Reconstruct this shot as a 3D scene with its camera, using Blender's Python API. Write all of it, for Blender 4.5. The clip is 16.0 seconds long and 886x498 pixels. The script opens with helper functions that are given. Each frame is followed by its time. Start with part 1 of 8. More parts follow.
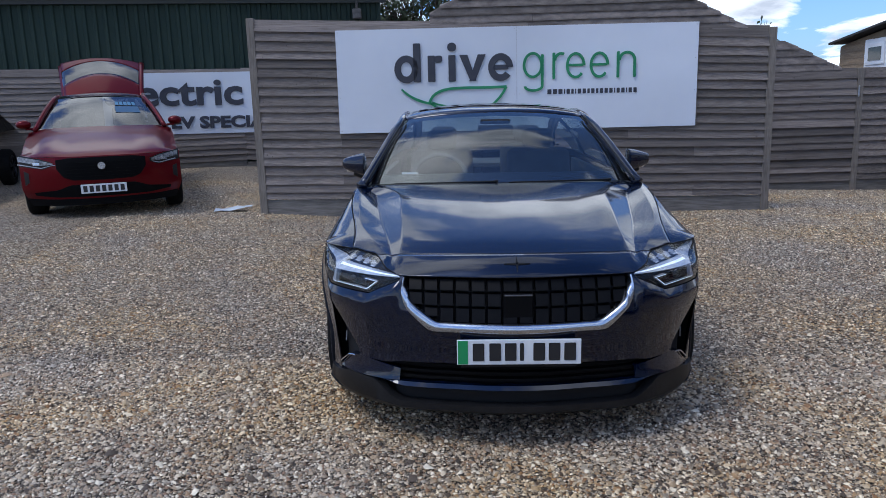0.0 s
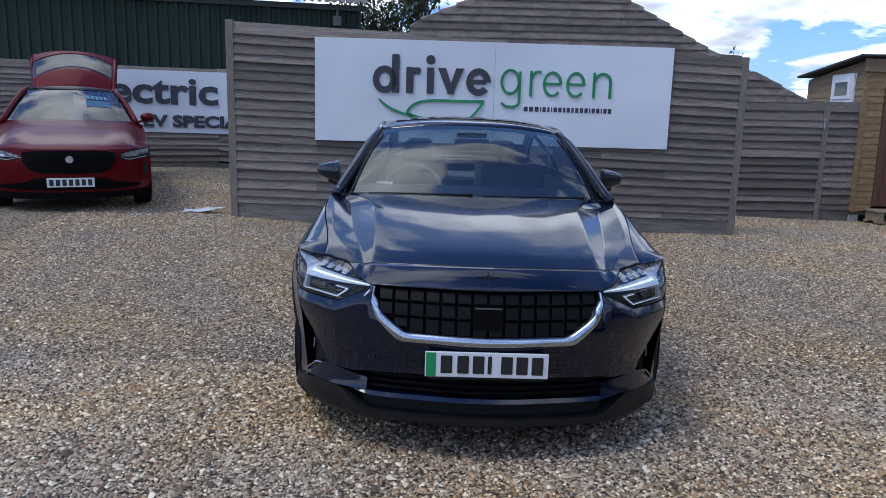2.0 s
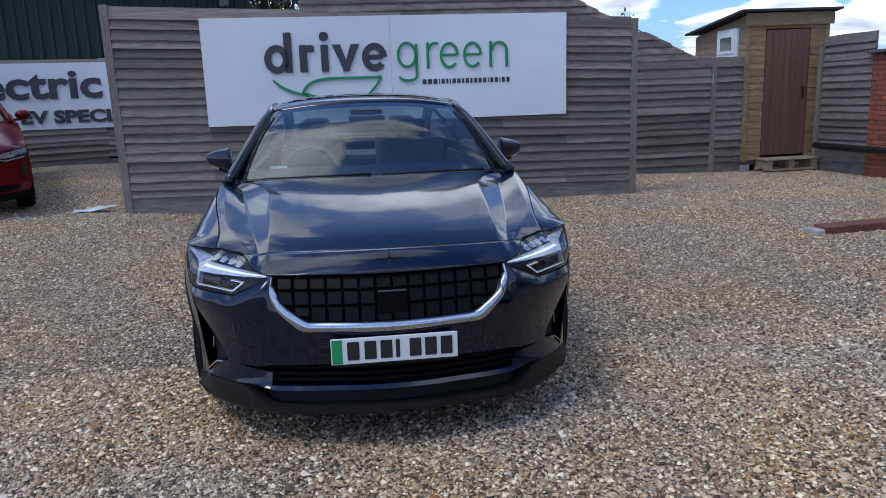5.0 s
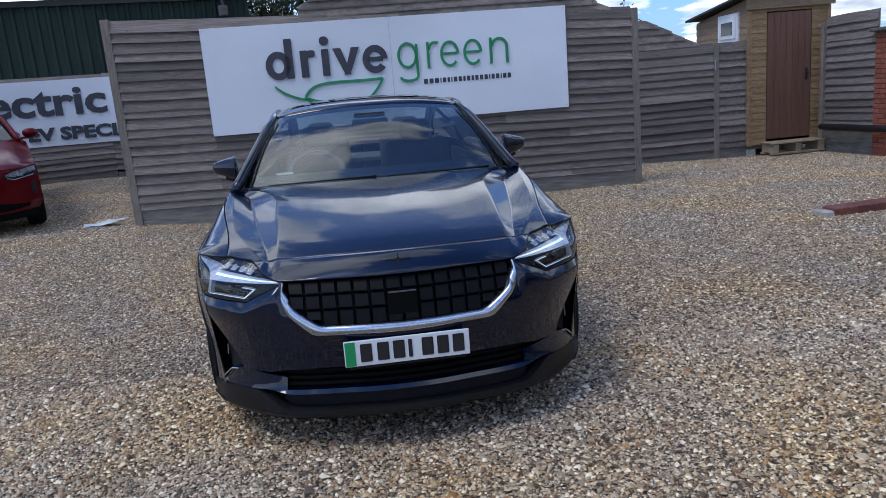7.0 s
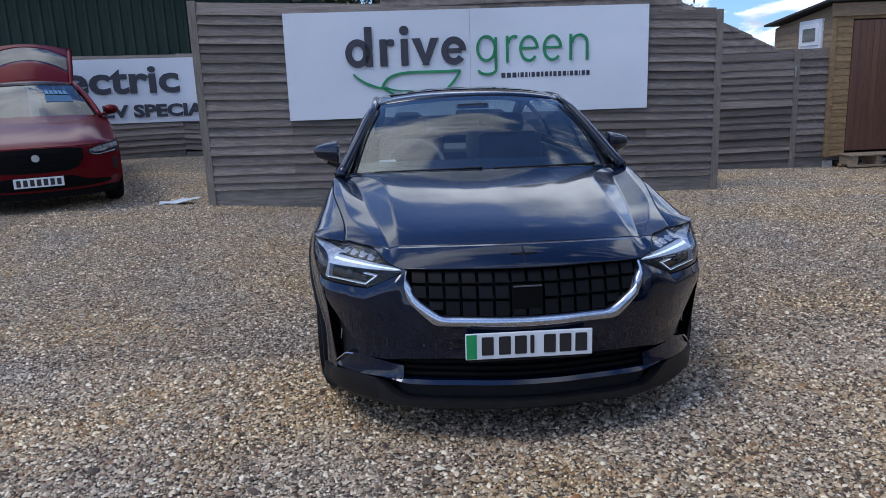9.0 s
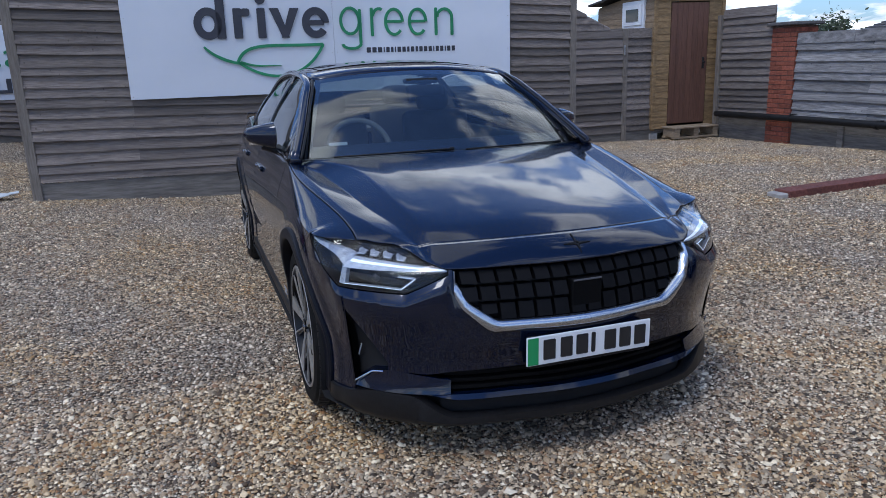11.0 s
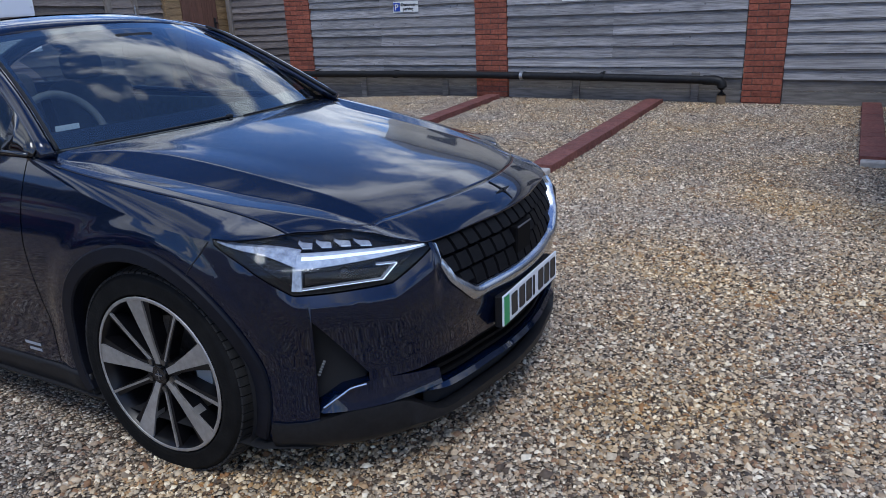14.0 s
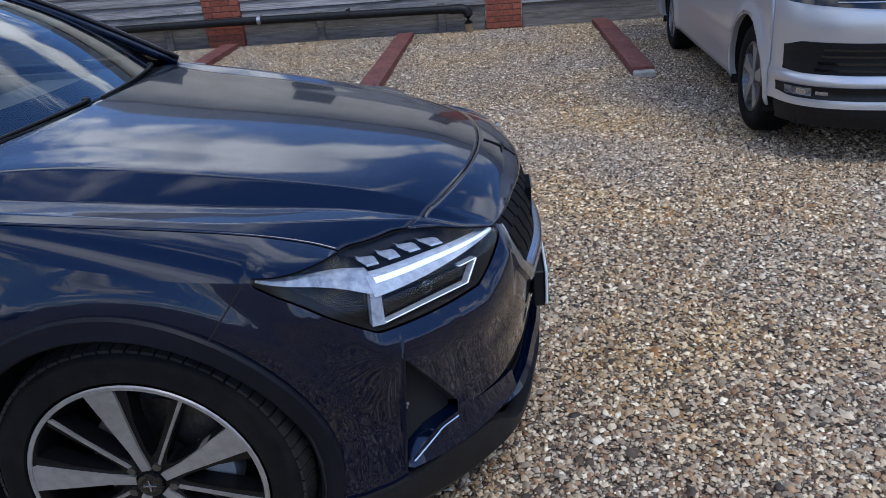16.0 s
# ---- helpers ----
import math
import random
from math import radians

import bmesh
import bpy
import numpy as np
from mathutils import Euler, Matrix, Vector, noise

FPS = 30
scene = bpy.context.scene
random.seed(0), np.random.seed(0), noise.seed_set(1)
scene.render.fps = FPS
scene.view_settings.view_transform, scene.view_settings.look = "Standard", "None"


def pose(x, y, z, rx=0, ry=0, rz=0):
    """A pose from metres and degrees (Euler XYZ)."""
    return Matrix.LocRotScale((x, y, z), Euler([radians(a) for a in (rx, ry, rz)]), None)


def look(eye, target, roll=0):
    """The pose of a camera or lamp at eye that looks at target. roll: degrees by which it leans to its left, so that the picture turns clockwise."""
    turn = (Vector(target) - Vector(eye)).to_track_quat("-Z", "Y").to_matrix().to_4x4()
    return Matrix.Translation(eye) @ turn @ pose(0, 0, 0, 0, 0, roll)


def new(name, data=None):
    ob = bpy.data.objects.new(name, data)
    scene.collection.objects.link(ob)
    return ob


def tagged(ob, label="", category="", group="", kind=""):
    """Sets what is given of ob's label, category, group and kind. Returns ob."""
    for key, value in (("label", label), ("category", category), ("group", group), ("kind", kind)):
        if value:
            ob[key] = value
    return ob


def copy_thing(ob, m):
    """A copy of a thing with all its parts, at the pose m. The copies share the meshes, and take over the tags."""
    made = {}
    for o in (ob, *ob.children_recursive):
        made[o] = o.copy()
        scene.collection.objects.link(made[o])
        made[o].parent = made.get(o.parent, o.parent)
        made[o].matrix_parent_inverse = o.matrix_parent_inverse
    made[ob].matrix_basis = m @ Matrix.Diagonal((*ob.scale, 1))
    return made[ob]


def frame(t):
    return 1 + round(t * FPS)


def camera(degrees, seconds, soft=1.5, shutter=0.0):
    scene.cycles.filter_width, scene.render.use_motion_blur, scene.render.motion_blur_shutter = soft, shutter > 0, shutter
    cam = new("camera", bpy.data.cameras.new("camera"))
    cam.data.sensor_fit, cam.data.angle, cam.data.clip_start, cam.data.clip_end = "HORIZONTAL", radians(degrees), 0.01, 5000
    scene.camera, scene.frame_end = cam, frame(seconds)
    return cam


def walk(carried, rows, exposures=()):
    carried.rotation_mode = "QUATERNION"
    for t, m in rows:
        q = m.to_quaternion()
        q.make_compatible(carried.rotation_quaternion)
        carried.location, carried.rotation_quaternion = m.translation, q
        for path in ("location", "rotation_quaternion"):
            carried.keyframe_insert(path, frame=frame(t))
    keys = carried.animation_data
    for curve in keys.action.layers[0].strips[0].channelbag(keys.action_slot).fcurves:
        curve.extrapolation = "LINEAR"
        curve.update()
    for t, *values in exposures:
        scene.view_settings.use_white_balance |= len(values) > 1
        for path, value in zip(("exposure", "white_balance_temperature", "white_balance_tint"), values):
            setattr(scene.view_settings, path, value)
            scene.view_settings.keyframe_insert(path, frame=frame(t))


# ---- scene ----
cam = camera(62.7, 16.0, soft=0.5)
PATH = [
    (0, (-0.143, -2.927, 1.487), (-0.248, -0.967, 1.1), -1.8),
    (0.5, (-0.142, -2.917, 1.482), (-0.25, -0.955, 1.11), -1.7),
    (1, (-0.145, -2.903, 1.477), (-0.235, -0.939, 1.109), -1.4),
    (1.5, (-0.15, -2.923, 1.482), (-0.19, -0.957, 1.115), 0.3),
    (2, (-0.157, -2.932, 1.484), (-0.178, -0.964, 1.129), 1.2),
    (2.5, (-0.161, -2.932, 1.48), (-0.171, -0.962, 1.132), 2.3),
    (3, (-0.172, -2.923, 1.477), (-0.176, -0.952, 1.14), 3.5),
    (3.5, (-0.158, -2.903, 1.475), (-0.156, -0.933, 1.129), 2.5),
    (4, (-0.12, -2.88, 1.459), (-0.039, -0.925, 1.046), -0.8),
    (4.5, (-0.124, -2.856, 1.473), (-0.11, -0.911, 1.004), -1.6),
    (5, (-0.079, -2.844, 1.482), (0.126, -0.9, 1.06), -2.3),
    (5.2, (-0.069, -2.838, 1.484), (0.175, -0.897, 1.067), -2.8),
    (7.3, (-0.078, -2.866, 1.487), (0.097, -0.92, 1.062), -5.1),
    (7.5, (-0.09, -2.867, 1.484), (0.062, -0.918, 1.063), -4.4),
    (8, (-0.147, -2.865, 1.482), (-0.135, -0.91, 1.061), -3.1),
    (8.2, (-0.176, -2.862, 1.481), (-0.221, -0.907, 1.061), -2.6),
    (10.3, (-1.005, -2.509, 1.513), (-0.5, -0.631, 1.047), -0.2),
    (10.5, (-1.079, -2.45, 1.493), (-0.523, -0.587, 1.023), 0.1),
    (11, (-1.268, -2.23, 1.5), (-0.674, -0.39, 0.991), -2.1),
    (11.5, (-1.592, -2.078, 1.508), (-0.631, -0.373, 1.096), -2.3),
    (12, (-1.843, -1.89, 1.502), (-0.668, -0.35, 1.006), 0.1),
    (12.5, (-1.928, -1.635, 1.516), (-0.649, -0.202, 0.96), -3.9),
    (13, (-2.081, -1.436, 1.502), (-0.675, -0.144, 0.905), -3.4),
    (13.5, (-2.284, -1.23, 1.506), (-0.728, -0.127, 0.904), -3.3),
    (14, (-2.281, -0.984, 1.469), (-0.649, -0.026, 0.82), -2.7),
    (14.5, (-2.269, -0.726, 1.465), (-0.639, 0.117, 0.669), -3.8),
    (15, (-2.358, -0.426, 1.499), (-0.595, 0.145, 0.746), -4.4),
    (15.5, (-2.245, -0.205, 1.465), (-0.429, 0.094, 0.682), -3.8),
    (16, (-2.128, 0.055, 1.47), (-0.323, 0.268, 0.634), -4.9),
]
walk(cam, [(t, look(eye, target, roll)) for t, eye, target, roll in PATH], [(0, -0.07, 6150, 10), (8, -0.07, 6150, 10), (12, -0.03, 6150, 10), (16, 0.05, 6150, 10)])

# ---- sky, sun, exposure ----
world = bpy.data.worlds.new("sky")
scene.world = world
world.use_nodes = True
SUN_AZ, SUN_EL = -122.0, 60.0


def link_world():
    nt = world.node_tree
    nt.nodes.clear()
    out = nt.nodes.new("ShaderNodeOutputWorld")
    bg = nt.nodes.new("ShaderNodeBackground")
    sky = nt.nodes.new("ShaderNodeTexSky")
    sky.sky_type = "NISHITA"
    sky.sun_disc = False
    sky.sun_elevation = radians(SUN_EL)
    sky.sun_rotation = radians(SUN_AZ)
    sky.ozone_density = 2.2
    co = nt.nodes.new("ShaderNodeTexCoord")
    sep = nt.nodes.new("ShaderNodeSeparateXYZ")
    nt.links.new(co.outputs["Generated"], sep.inputs[0])
    # a flat cloud deck seen in perspective: direction divided by its height
    hz = nt.nodes.new("ShaderNodeMath"); hz.operation = "MAXIMUM"; hz.inputs[1].default_value = 0.0
    nt.links.new(sep.outputs[2], hz.inputs[0])
    hz2 = nt.nodes.new("ShaderNodeMath"); hz2.operation = "ADD"; hz2.inputs[1].default_value = 0.22
    nt.links.new(hz.outputs[0], hz2.inputs[0])
    div = []
    for k in (0, 1):
        d = nt.nodes.new("ShaderNodeMath"); d.operation = "DIVIDE"
        nt.links.new(sep.outputs[k], d.inputs[0]); nt.links.new(hz2.outputs[0], d.inputs[1])
        div.append(d)
    comb = nt.nodes.new("ShaderNodeCombineXYZ")
    nt.links.new(div[0].outputs[0], comb.inputs[0]); nt.links.new(div[1].outputs[0], comb.inputs[1])
    big = nt.nodes.new("ShaderNodeTexNoise")
    big.inputs["Scale"].default_value = 1.9
    big.inputs["Detail"].default_value = 9.0
    big.inputs["Roughness"].default_value = 0.56
    big.inputs["Distortion"].default_value = 0.25
    mp = nt.nodes.new("ShaderNodeMapping")
    mp.inputs["Location"].default_value = (16.9, 25.7, -21.0)
    nt.links.new(comb.outputs[0], mp.inputs[0])
    nt.links.new(mp.outputs[0], big.inputs["Vector"])
    ramp = nt.nodes.new("ShaderNodeValToRGB")
    ramp.color_ramp.elements[0].position, ramp.color_ramp.elements[1].position = 0.505, 0.565
    # more cloud towards the horizon
    low = nt.nodes.new("ShaderNodeMapRange")
    low.inputs["From Max"].default_value = 0.42
    low.inputs["To Min"].default_value, low.inputs["To Max"].default_value = 0.055, 0.0
    nt.links.new(sep.outputs[2], low.inputs["Value"])
    add = nt.nodes.new("ShaderNodeMath"); add.operation = "ADD"
    nt.links.new(big.outputs["Fac"], add.inputs[0]); nt.links.new(low.outputs[0], add.inputs[1])
    nt.links.new(add.outputs[0], ramp.inputs[0])
    fine = nt.nodes.new("ShaderNodeTexNoise")
    fine.inputs["Scale"].default_value = 3.2
    fine.inputs["Detail"].default_value = 7.0
    nt.links.new(mp.outputs[0], fine.inputs["Vector"])
    shade = nt.nodes.new("ShaderNodeValToRGB")
    shade.color_ramp.elements[0].position, shade.color_ramp.elements[1].position = 0.36, 0.62
    shade.color_ramp.elements[0].color = (4.4, 4.9, 5.8, 1)
    shade.color_ramp.elements[1].color = (11.2, 11.7, 12.4, 1)
    nt.links.new(fine.outputs["Fac"], shade.inputs[0])
    mix = nt.nodes.new("ShaderNodeMix"); mix.data_type = "RGBA"
    nt.links.new(ramp.outputs[0], mix.inputs[0])
    tint = nt.nodes.new("ShaderNodeMix"); tint.data_type = "RGBA"; tint.blend_type = "MULTIPLY"
    tint.inputs[0].default_value = 1.0
    tint.inputs[7].default_value = (0.68, 0.91, 1.31, 1)
    nt.links.new(sky.outputs[0], tint.inputs[6])
    nt.links.new(tint.outputs[2], mix.inputs[6])
    nt.links.new(shade.outputs[0], mix.inputs[7])
    nt.links.new(mix.outputs[2], bg.inputs[0])
    bg.inputs[1].default_value = 0.15
    nt.links.new(bg.outputs[0], out.inputs[0])


link_world()
sun = new("sun", bpy.data.lights.new("sun", "SUN"))
sun.data.energy, sun.data.angle, sun.data.color = 1.4, radians(20.0), (1.0, 0.97, 0.92)
_az, _el = radians(SUN_AZ), radians(SUN_EL)
sun.matrix_world = look((0, 0, 30), (-30 * math.sin(_az) * math.cos(_el), -30 * math.cos(_az) * math.cos(_el), 30 - 30 * math.sin(_el)))

# ---- helpers ----


def mesh_from(bm, name, mats, smooth=None):
    me = bpy.data.meshes.new(name)
    bm.to_mesh(me)
    bm.free()
    for m in mats if isinstance(mats, (list, tuple)) else [mats]:
        me.materials.append(m)
    if smooth is not None:
        for p in me.polygons:
            p.use_smooth = True
        if smooth < 180:
            me.set_sharp_from_angle(angle=radians(smooth))
    return me


def part(name, bm, mats, parent=None, label="", smooth=None, m=None):
    """One mesh object under a thing or part."""
    me = bm if isinstance(bm, bpy.types.Mesh) else mesh_from(bm, name, mats, smooth)
    ob = new(name, me)
    if parent is not None:
        ob.parent = parent
    if m is not None:
        ob.matrix_basis = m
    if label:
        tagged(ob, label)
    return ob


def thing(name, label, category, m=None, group="", kind=""):
    ob = new(name)
    ob.empty_display_size = 0.2
    if m is not None:
        ob.matrix_basis = m
    return tagged(ob, label, category, group, kind)


def box(bm, x0, x1, y0, y1, z0, z1, bevel=0.0, seg=1, mat=0):
    vs = [bm.verts.new((x, y, z)) for z in (z0, z1) for y in (y0, y1) for x in (x0, x1)]
    fs = [bm.faces.new([vs[i] for i in f]) for f in ((0, 2, 3, 1), (4, 5, 7, 6), (0, 1, 5, 4), (2, 6, 7, 3), (0, 4, 6, 2), (1, 3, 7, 5))]
    for f in fs:
        f.material_index = mat
    if bevel:
        es = list({e for f in fs for e in f.edges})
        bmesh.ops.bevel(bm, geom=es, offset=bevel, segments=seg, affect="EDGES", profile=0.5)
    return vs


def boxed(x0, x1, y0, y1, z0, z1, bevel=0.0, seg=1):
    bm = bmesh.new()
    box(bm, x0, x1, y0, y1, z0, z1, bevel, seg)
    return bm


def cyl(bm, p, q, r, r2=None, seg=16, cap=True):
    """A round bar from p to q."""
    p, q = Vector(p), Vector(q)
    d = q - p
    a = d.to_track_quat("Z", "Y").to_matrix()
    r2 = r if r2 is None else r2
    rings = []
    for c, rr in ((p, r), (q, r2)):
        rings.append([bm.verts.new(c + a @ Vector((rr * math.cos(2 * math.pi * i / seg), rr * math.sin(2 * math.pi * i / seg), 0))) for i in range(seg)])
    for i in range(seg):
        j = (i + 1) % seg
        bm.faces.new((rings[0][i], rings[0][j], rings[1][j], rings[1][i]))
    if cap:
        bm.faces.new(rings[0][::-1])
        bm.faces.new(rings[1])
    return rings


def tube(bm, pts, r, seg=10, closed=False, flat=1.0):
    """A round bar swept along points."""
    pts = [Vector(p) for p in pts]
    n = len(pts)
    rings = []
    for i, p in enumerate(pts):
        a = pts[(i - 1) % n] if closed or i else p
        b = pts[(i + 1) % n] if closed or i < n - 1 else p
        d = (b - a).normalized()
        u = d.cross(Vector((0, 0, 1)))
        u = u.normalized() if u.length > 1e-4 else Vector((1, 0, 0))
        v = u.cross(d).normalized()
        rr = r[i] if isinstance(r, (list, tuple)) else r
        rings.append([bm.verts.new(p + rr * (math.cos(2 * math.pi * k / seg) * u + flat * math.sin(2 * math.pi * k / seg) * v)) for k in range(seg)])
    for i in range(n if closed else n - 1):
        a, b = rings[i], rings[(i + 1) % n]
        for k in range(seg):
            l = (k + 1) % seg
            bm.faces.new((a[k], b[k], b[l], a[l]))
    if not closed:
        bm.faces.new(rings[0])
        bm.faces.new(rings[-1][::-1])
    return rings


def sheet(bm, rows, mat=0, flip=False):
    """Quads over a grid of points."""
    vs = [[bm.verts.new(p) for p in r] for r in rows]
    for a, b in zip(vs, vs[1:]):
        for i in range(len(a) - 1):
            q = (a[i], a[i + 1], b[i + 1], b[i])
            f = bm.faces.new(q[::-1] if flip else q)
            f.material_index = mat
    return vs


def prism(bm, pts, axis, a, b, mat=0):
    """A flat outline (2D points) pushed out along an axis from a to b."""
    def put(p, d):
        return {"x": (d, p[0], p[1]), "y": (p[0], d, p[1]), "z": (p[0], p[1], d)}[axis]
    lo, hi = [bm.verts.new(put(p, a)) for p in pts], [bm.verts.new(put(p, b)) for p in pts]
    fs = [bm.faces.new(lo), bm.faces.new(hi[::-1])]
    for i in range(len(pts)):
        j = (i + 1) % len(pts)
        fs.append(bm.faces.new((lo[i], hi[i], hi[j], lo[j])))
    for f in fs:
        f.material_index = mat
    bmesh.ops.recalc_face_normals(bm, faces=fs)
    return fs


def sstep(a, b, v):
    t = min(1.0, max(0.0, (v - a) / (b - a)))
    return t * t * (3 - 2 * t)


def curve1(xs, ys):
    """A smooth function through a few values (Hermite, monotone-like slopes)."""
    xs, ys = list(xs), list(ys)
    n = len(xs)
    d = [(ys[i + 1] - ys[i]) / (xs[i + 1] - xs[i]) for i in range(n - 1)]
    m = [d[0]] + [0 if d[i - 1] * d[i] <= 0 else 2 * d[i - 1] * d[i] / (d[i - 1] + d[i]) for i in range(1, n - 1)] + [d[-1]]

    def f(x):
        if x <= xs[0]:
            return ys[0]
        if x >= xs[-1]:
            return ys[-1]
        i = max(k for k in range(n - 1) if xs[k] <= x)
        h = xs[i + 1] - xs[i]
        t = (x - xs[i]) / h
        return (2 * t**3 - 3 * t**2 + 1) * ys[i] + (t**3 - 2 * t**2 + t) * h * m[i] + (-2 * t**3 + 3 * t**2) * ys[i + 1] + (t**3 - t**2) * h * m[i + 1]
    return f


def text_mesh(body, size, depth=0.0, align="LEFT", bold=0.0, squeeze=1.0):
    cu = bpy.data.curves.new("lettering", "FONT")
    cu.body, cu.size, cu.extrude, cu.align_x, cu.offset = body, size, depth, align, bold
    cu.resolution_u = 3
    ob = bpy.data.objects.new("lettering", cu)
    me = bpy.data.meshes.new_from_object(ob)
    bpy.data.objects.remove(ob)
    if squeeze != 1.0:
        for v in me.vertices:
            v.co.x *= squeeze
    return me


# ---- materials ----


def mat(name, col, rough=0.6, metal=0.0, col2=None, scale=8.0, detail=5.0, bump=0.0, bscale=None, stretch=None, coat=0.0, spec=0.5, rvar=0.0, island=0.0, per_object=0.0, coords="Object", coat_ior=1.5, coat_rough=0.015, lo=0.35, hi=0.65):
    """A surface with two-scale colour variation, relief and uneven gloss."""
    m = bpy.data.materials.new(name)
    m.use_nodes = True
    nt = m.node_tree
    b = nt.nodes["Principled BSDF"]
    b.inputs["Roughness"].default_value, b.inputs["Metallic"].default_value = rough, metal
    b.inputs["Coat Weight"].default_value, b.inputs["Specular IOR Level"].default_value = coat, spec
    b.inputs["Coat Roughness"].default_value, b.inputs["Coat IOR"].default_value = coat_rough, coat_ior
    b.inputs["Base Color"].default_value = (*col, 1)
    if col2 is None and not bump and not island and not per_object:
        return m
    tc = nt.nodes.new("ShaderNodeTexCoord")
    mp = nt.nodes.new("ShaderNodeMapping")
    mp.inputs["Scale"].default_value = stretch or (1, 1, 1)
    nt.links.new(tc.outputs[coords], mp.inputs[0])
    vec = mp.outputs[0]
    if per_object:
        oi = nt.nodes.new("ShaderNodeObjectInfo")
        ad = nt.nodes.new("ShaderNodeVectorMath"); ad.operation = "MULTIPLY_ADD"
        cx = nt.nodes.new("ShaderNodeCombineXYZ")
        for k in range(3):
            nt.links.new(oi.outputs["Random"], cx.inputs[k])
        nt.links.new(cx.outputs[0], ad.inputs[0]); ad.inputs[1].default_value = (37, 61, 17)
        nt.links.new(vec, ad.inputs[2])
        vec = ad.outputs[0]
    n1 = nt.nodes.new("ShaderNodeTexNoise")
    n1.inputs["Scale"].default_value, n1.inputs["Detail"].default_value = scale, detail
    n1.inputs["Roughness"].default_value = 0.62
    nt.links.new(vec, n1.inputs["Vector"])
    rp = nt.nodes.new("ShaderNodeValToRGB")
    rp.color_ramp.elements[0].position, rp.color_ramp.elements[1].position = lo, hi
    rp.color_ramp.elements[0].color = (*col, 1)
    rp.color_ramp.elements[1].color = (*(col2 or col), 1)
    nt.links.new(n1.outputs["Fac"], rp.inputs[0])
    n2 = nt.nodes.new("ShaderNodeTexNoise")
    n2.inputs["Scale"].default_value, n2.inputs["Detail"].default_value = scale * 0.17, 3.0
    nt.links.new(vec, n2.inputs["Vector"])
    hs = nt.nodes.new("ShaderNodeHueSaturation")
    nt.links.new(rp.outputs[0], hs.inputs["Color"])
    mr = nt.nodes.new("ShaderNodeMapRange")
    mr.inputs["From Min"].default_value, mr.inputs["From Max"].default_value = 0.3, 0.7
    mr.inputs["To Min"].default_value, mr.inputs["To Max"].default_value = 0.84, 1.16
    nt.links.new(n2.outputs["Fac"], mr.inputs["Value"])
    val = mr.outputs[0]
    amount = island or per_object
    if amount:
        src = nt.nodes.new("ShaderNodeNewGeometry").outputs["Random Per Island"] if island else oi.outputs["Random"]
        r2 = nt.nodes.new("ShaderNodeMapRange")
        r2.inputs["To Min"].default_value, r2.inputs["To Max"].default_value = 1 - amount, 1 + amount
        nt.links.new(src, r2.inputs["Value"])
        mu = nt.nodes.new("ShaderNodeMath"); mu.operation = "MULTIPLY"
        nt.links.new(val, mu.inputs[0]); nt.links.new(r2.outputs[0], mu.inputs[1])
        val = mu.outputs[0]
    nt.links.new(val, hs.inputs["Value"])
    nt.links.new(hs.outputs[0], b.inputs["Base Color"])
    if rvar:
        rr = nt.nodes.new("ShaderNodeMapRange")
        rr.inputs["To Min"].default_value, rr.inputs["To Max"].default_value = max(0.02, rough - rvar), min(1, rough + rvar)
        nt.links.new(n1.outputs["Fac"], rr.inputs["Value"])
        nt.links.new(rr.outputs[0], b.inputs["Roughness"])
    if bump:
        bp = nt.nodes.new("ShaderNodeBump")
        bp.inputs["Strength"].default_value = bump
        bp.inputs["Distance"].default_value = 0.01
        src = n1
        if bscale:
            src = nt.nodes.new("ShaderNodeTexNoise")
            src.inputs["Scale"].default_value, src.inputs["Detail"].default_value = bscale, 4.0
            nt.links.new(vec, src.inputs["Vector"])
        nt.links.new(src.outputs["Fac"], bp.inputs["Height"])
        nt.links.new(bp.outputs[0], b.inputs["Normal"])
    return m


def glass_mat(name, tint, ior=1.5, rough=0.0):
    """A window pane: clear tinted sheet with a mirror gloss that grows towards grazing angles, the same from both sides."""
    m = bpy.data.materials.new(name)
    m.use_nodes = True
    nt = m.node_tree
    nt.nodes.remove(nt.nodes["Principled BSDF"])
    out = nt.nodes["Material Output"]
    tr = nt.nodes.new("ShaderNodeBsdfTransparent"); tr.inputs[0].default_value = (*tint, 1)
    gl = nt.nodes.new("ShaderNodeBsdfGlossy"); gl.inputs["Roughness"].default_value = rough
    gl.inputs["Color"].default_value = (1, 1, 1, 1)
    lw = nt.nodes.new("ShaderNodeLayerWeight"); lw.inputs["Blend"].default_value = 0.5
    pw = nt.nodes.new("ShaderNodeMath"); pw.operation = "POWER"; pw.inputs[1].default_value = 4.2
    nt.links.new(lw.outputs["Facing"], pw.inputs[0])
    fr = nt.nodes.new("ShaderNodeMapRange")
    fr.inputs["To Min"].default_value = ((ior - 1) / (ior + 1)) ** 2
    nt.links.new(pw.outputs[0], fr.inputs["Value"])
    mx = nt.nodes.new("ShaderNodeMixShader")
    nt.links.new(fr.outputs[0], mx.inputs[0]); nt.links.new(tr.outputs[0], mx.inputs[1]); nt.links.new(gl.outputs[0], mx.inputs[2])
    nt.links.new(mx.outputs[0], out.inputs[0])
    return m


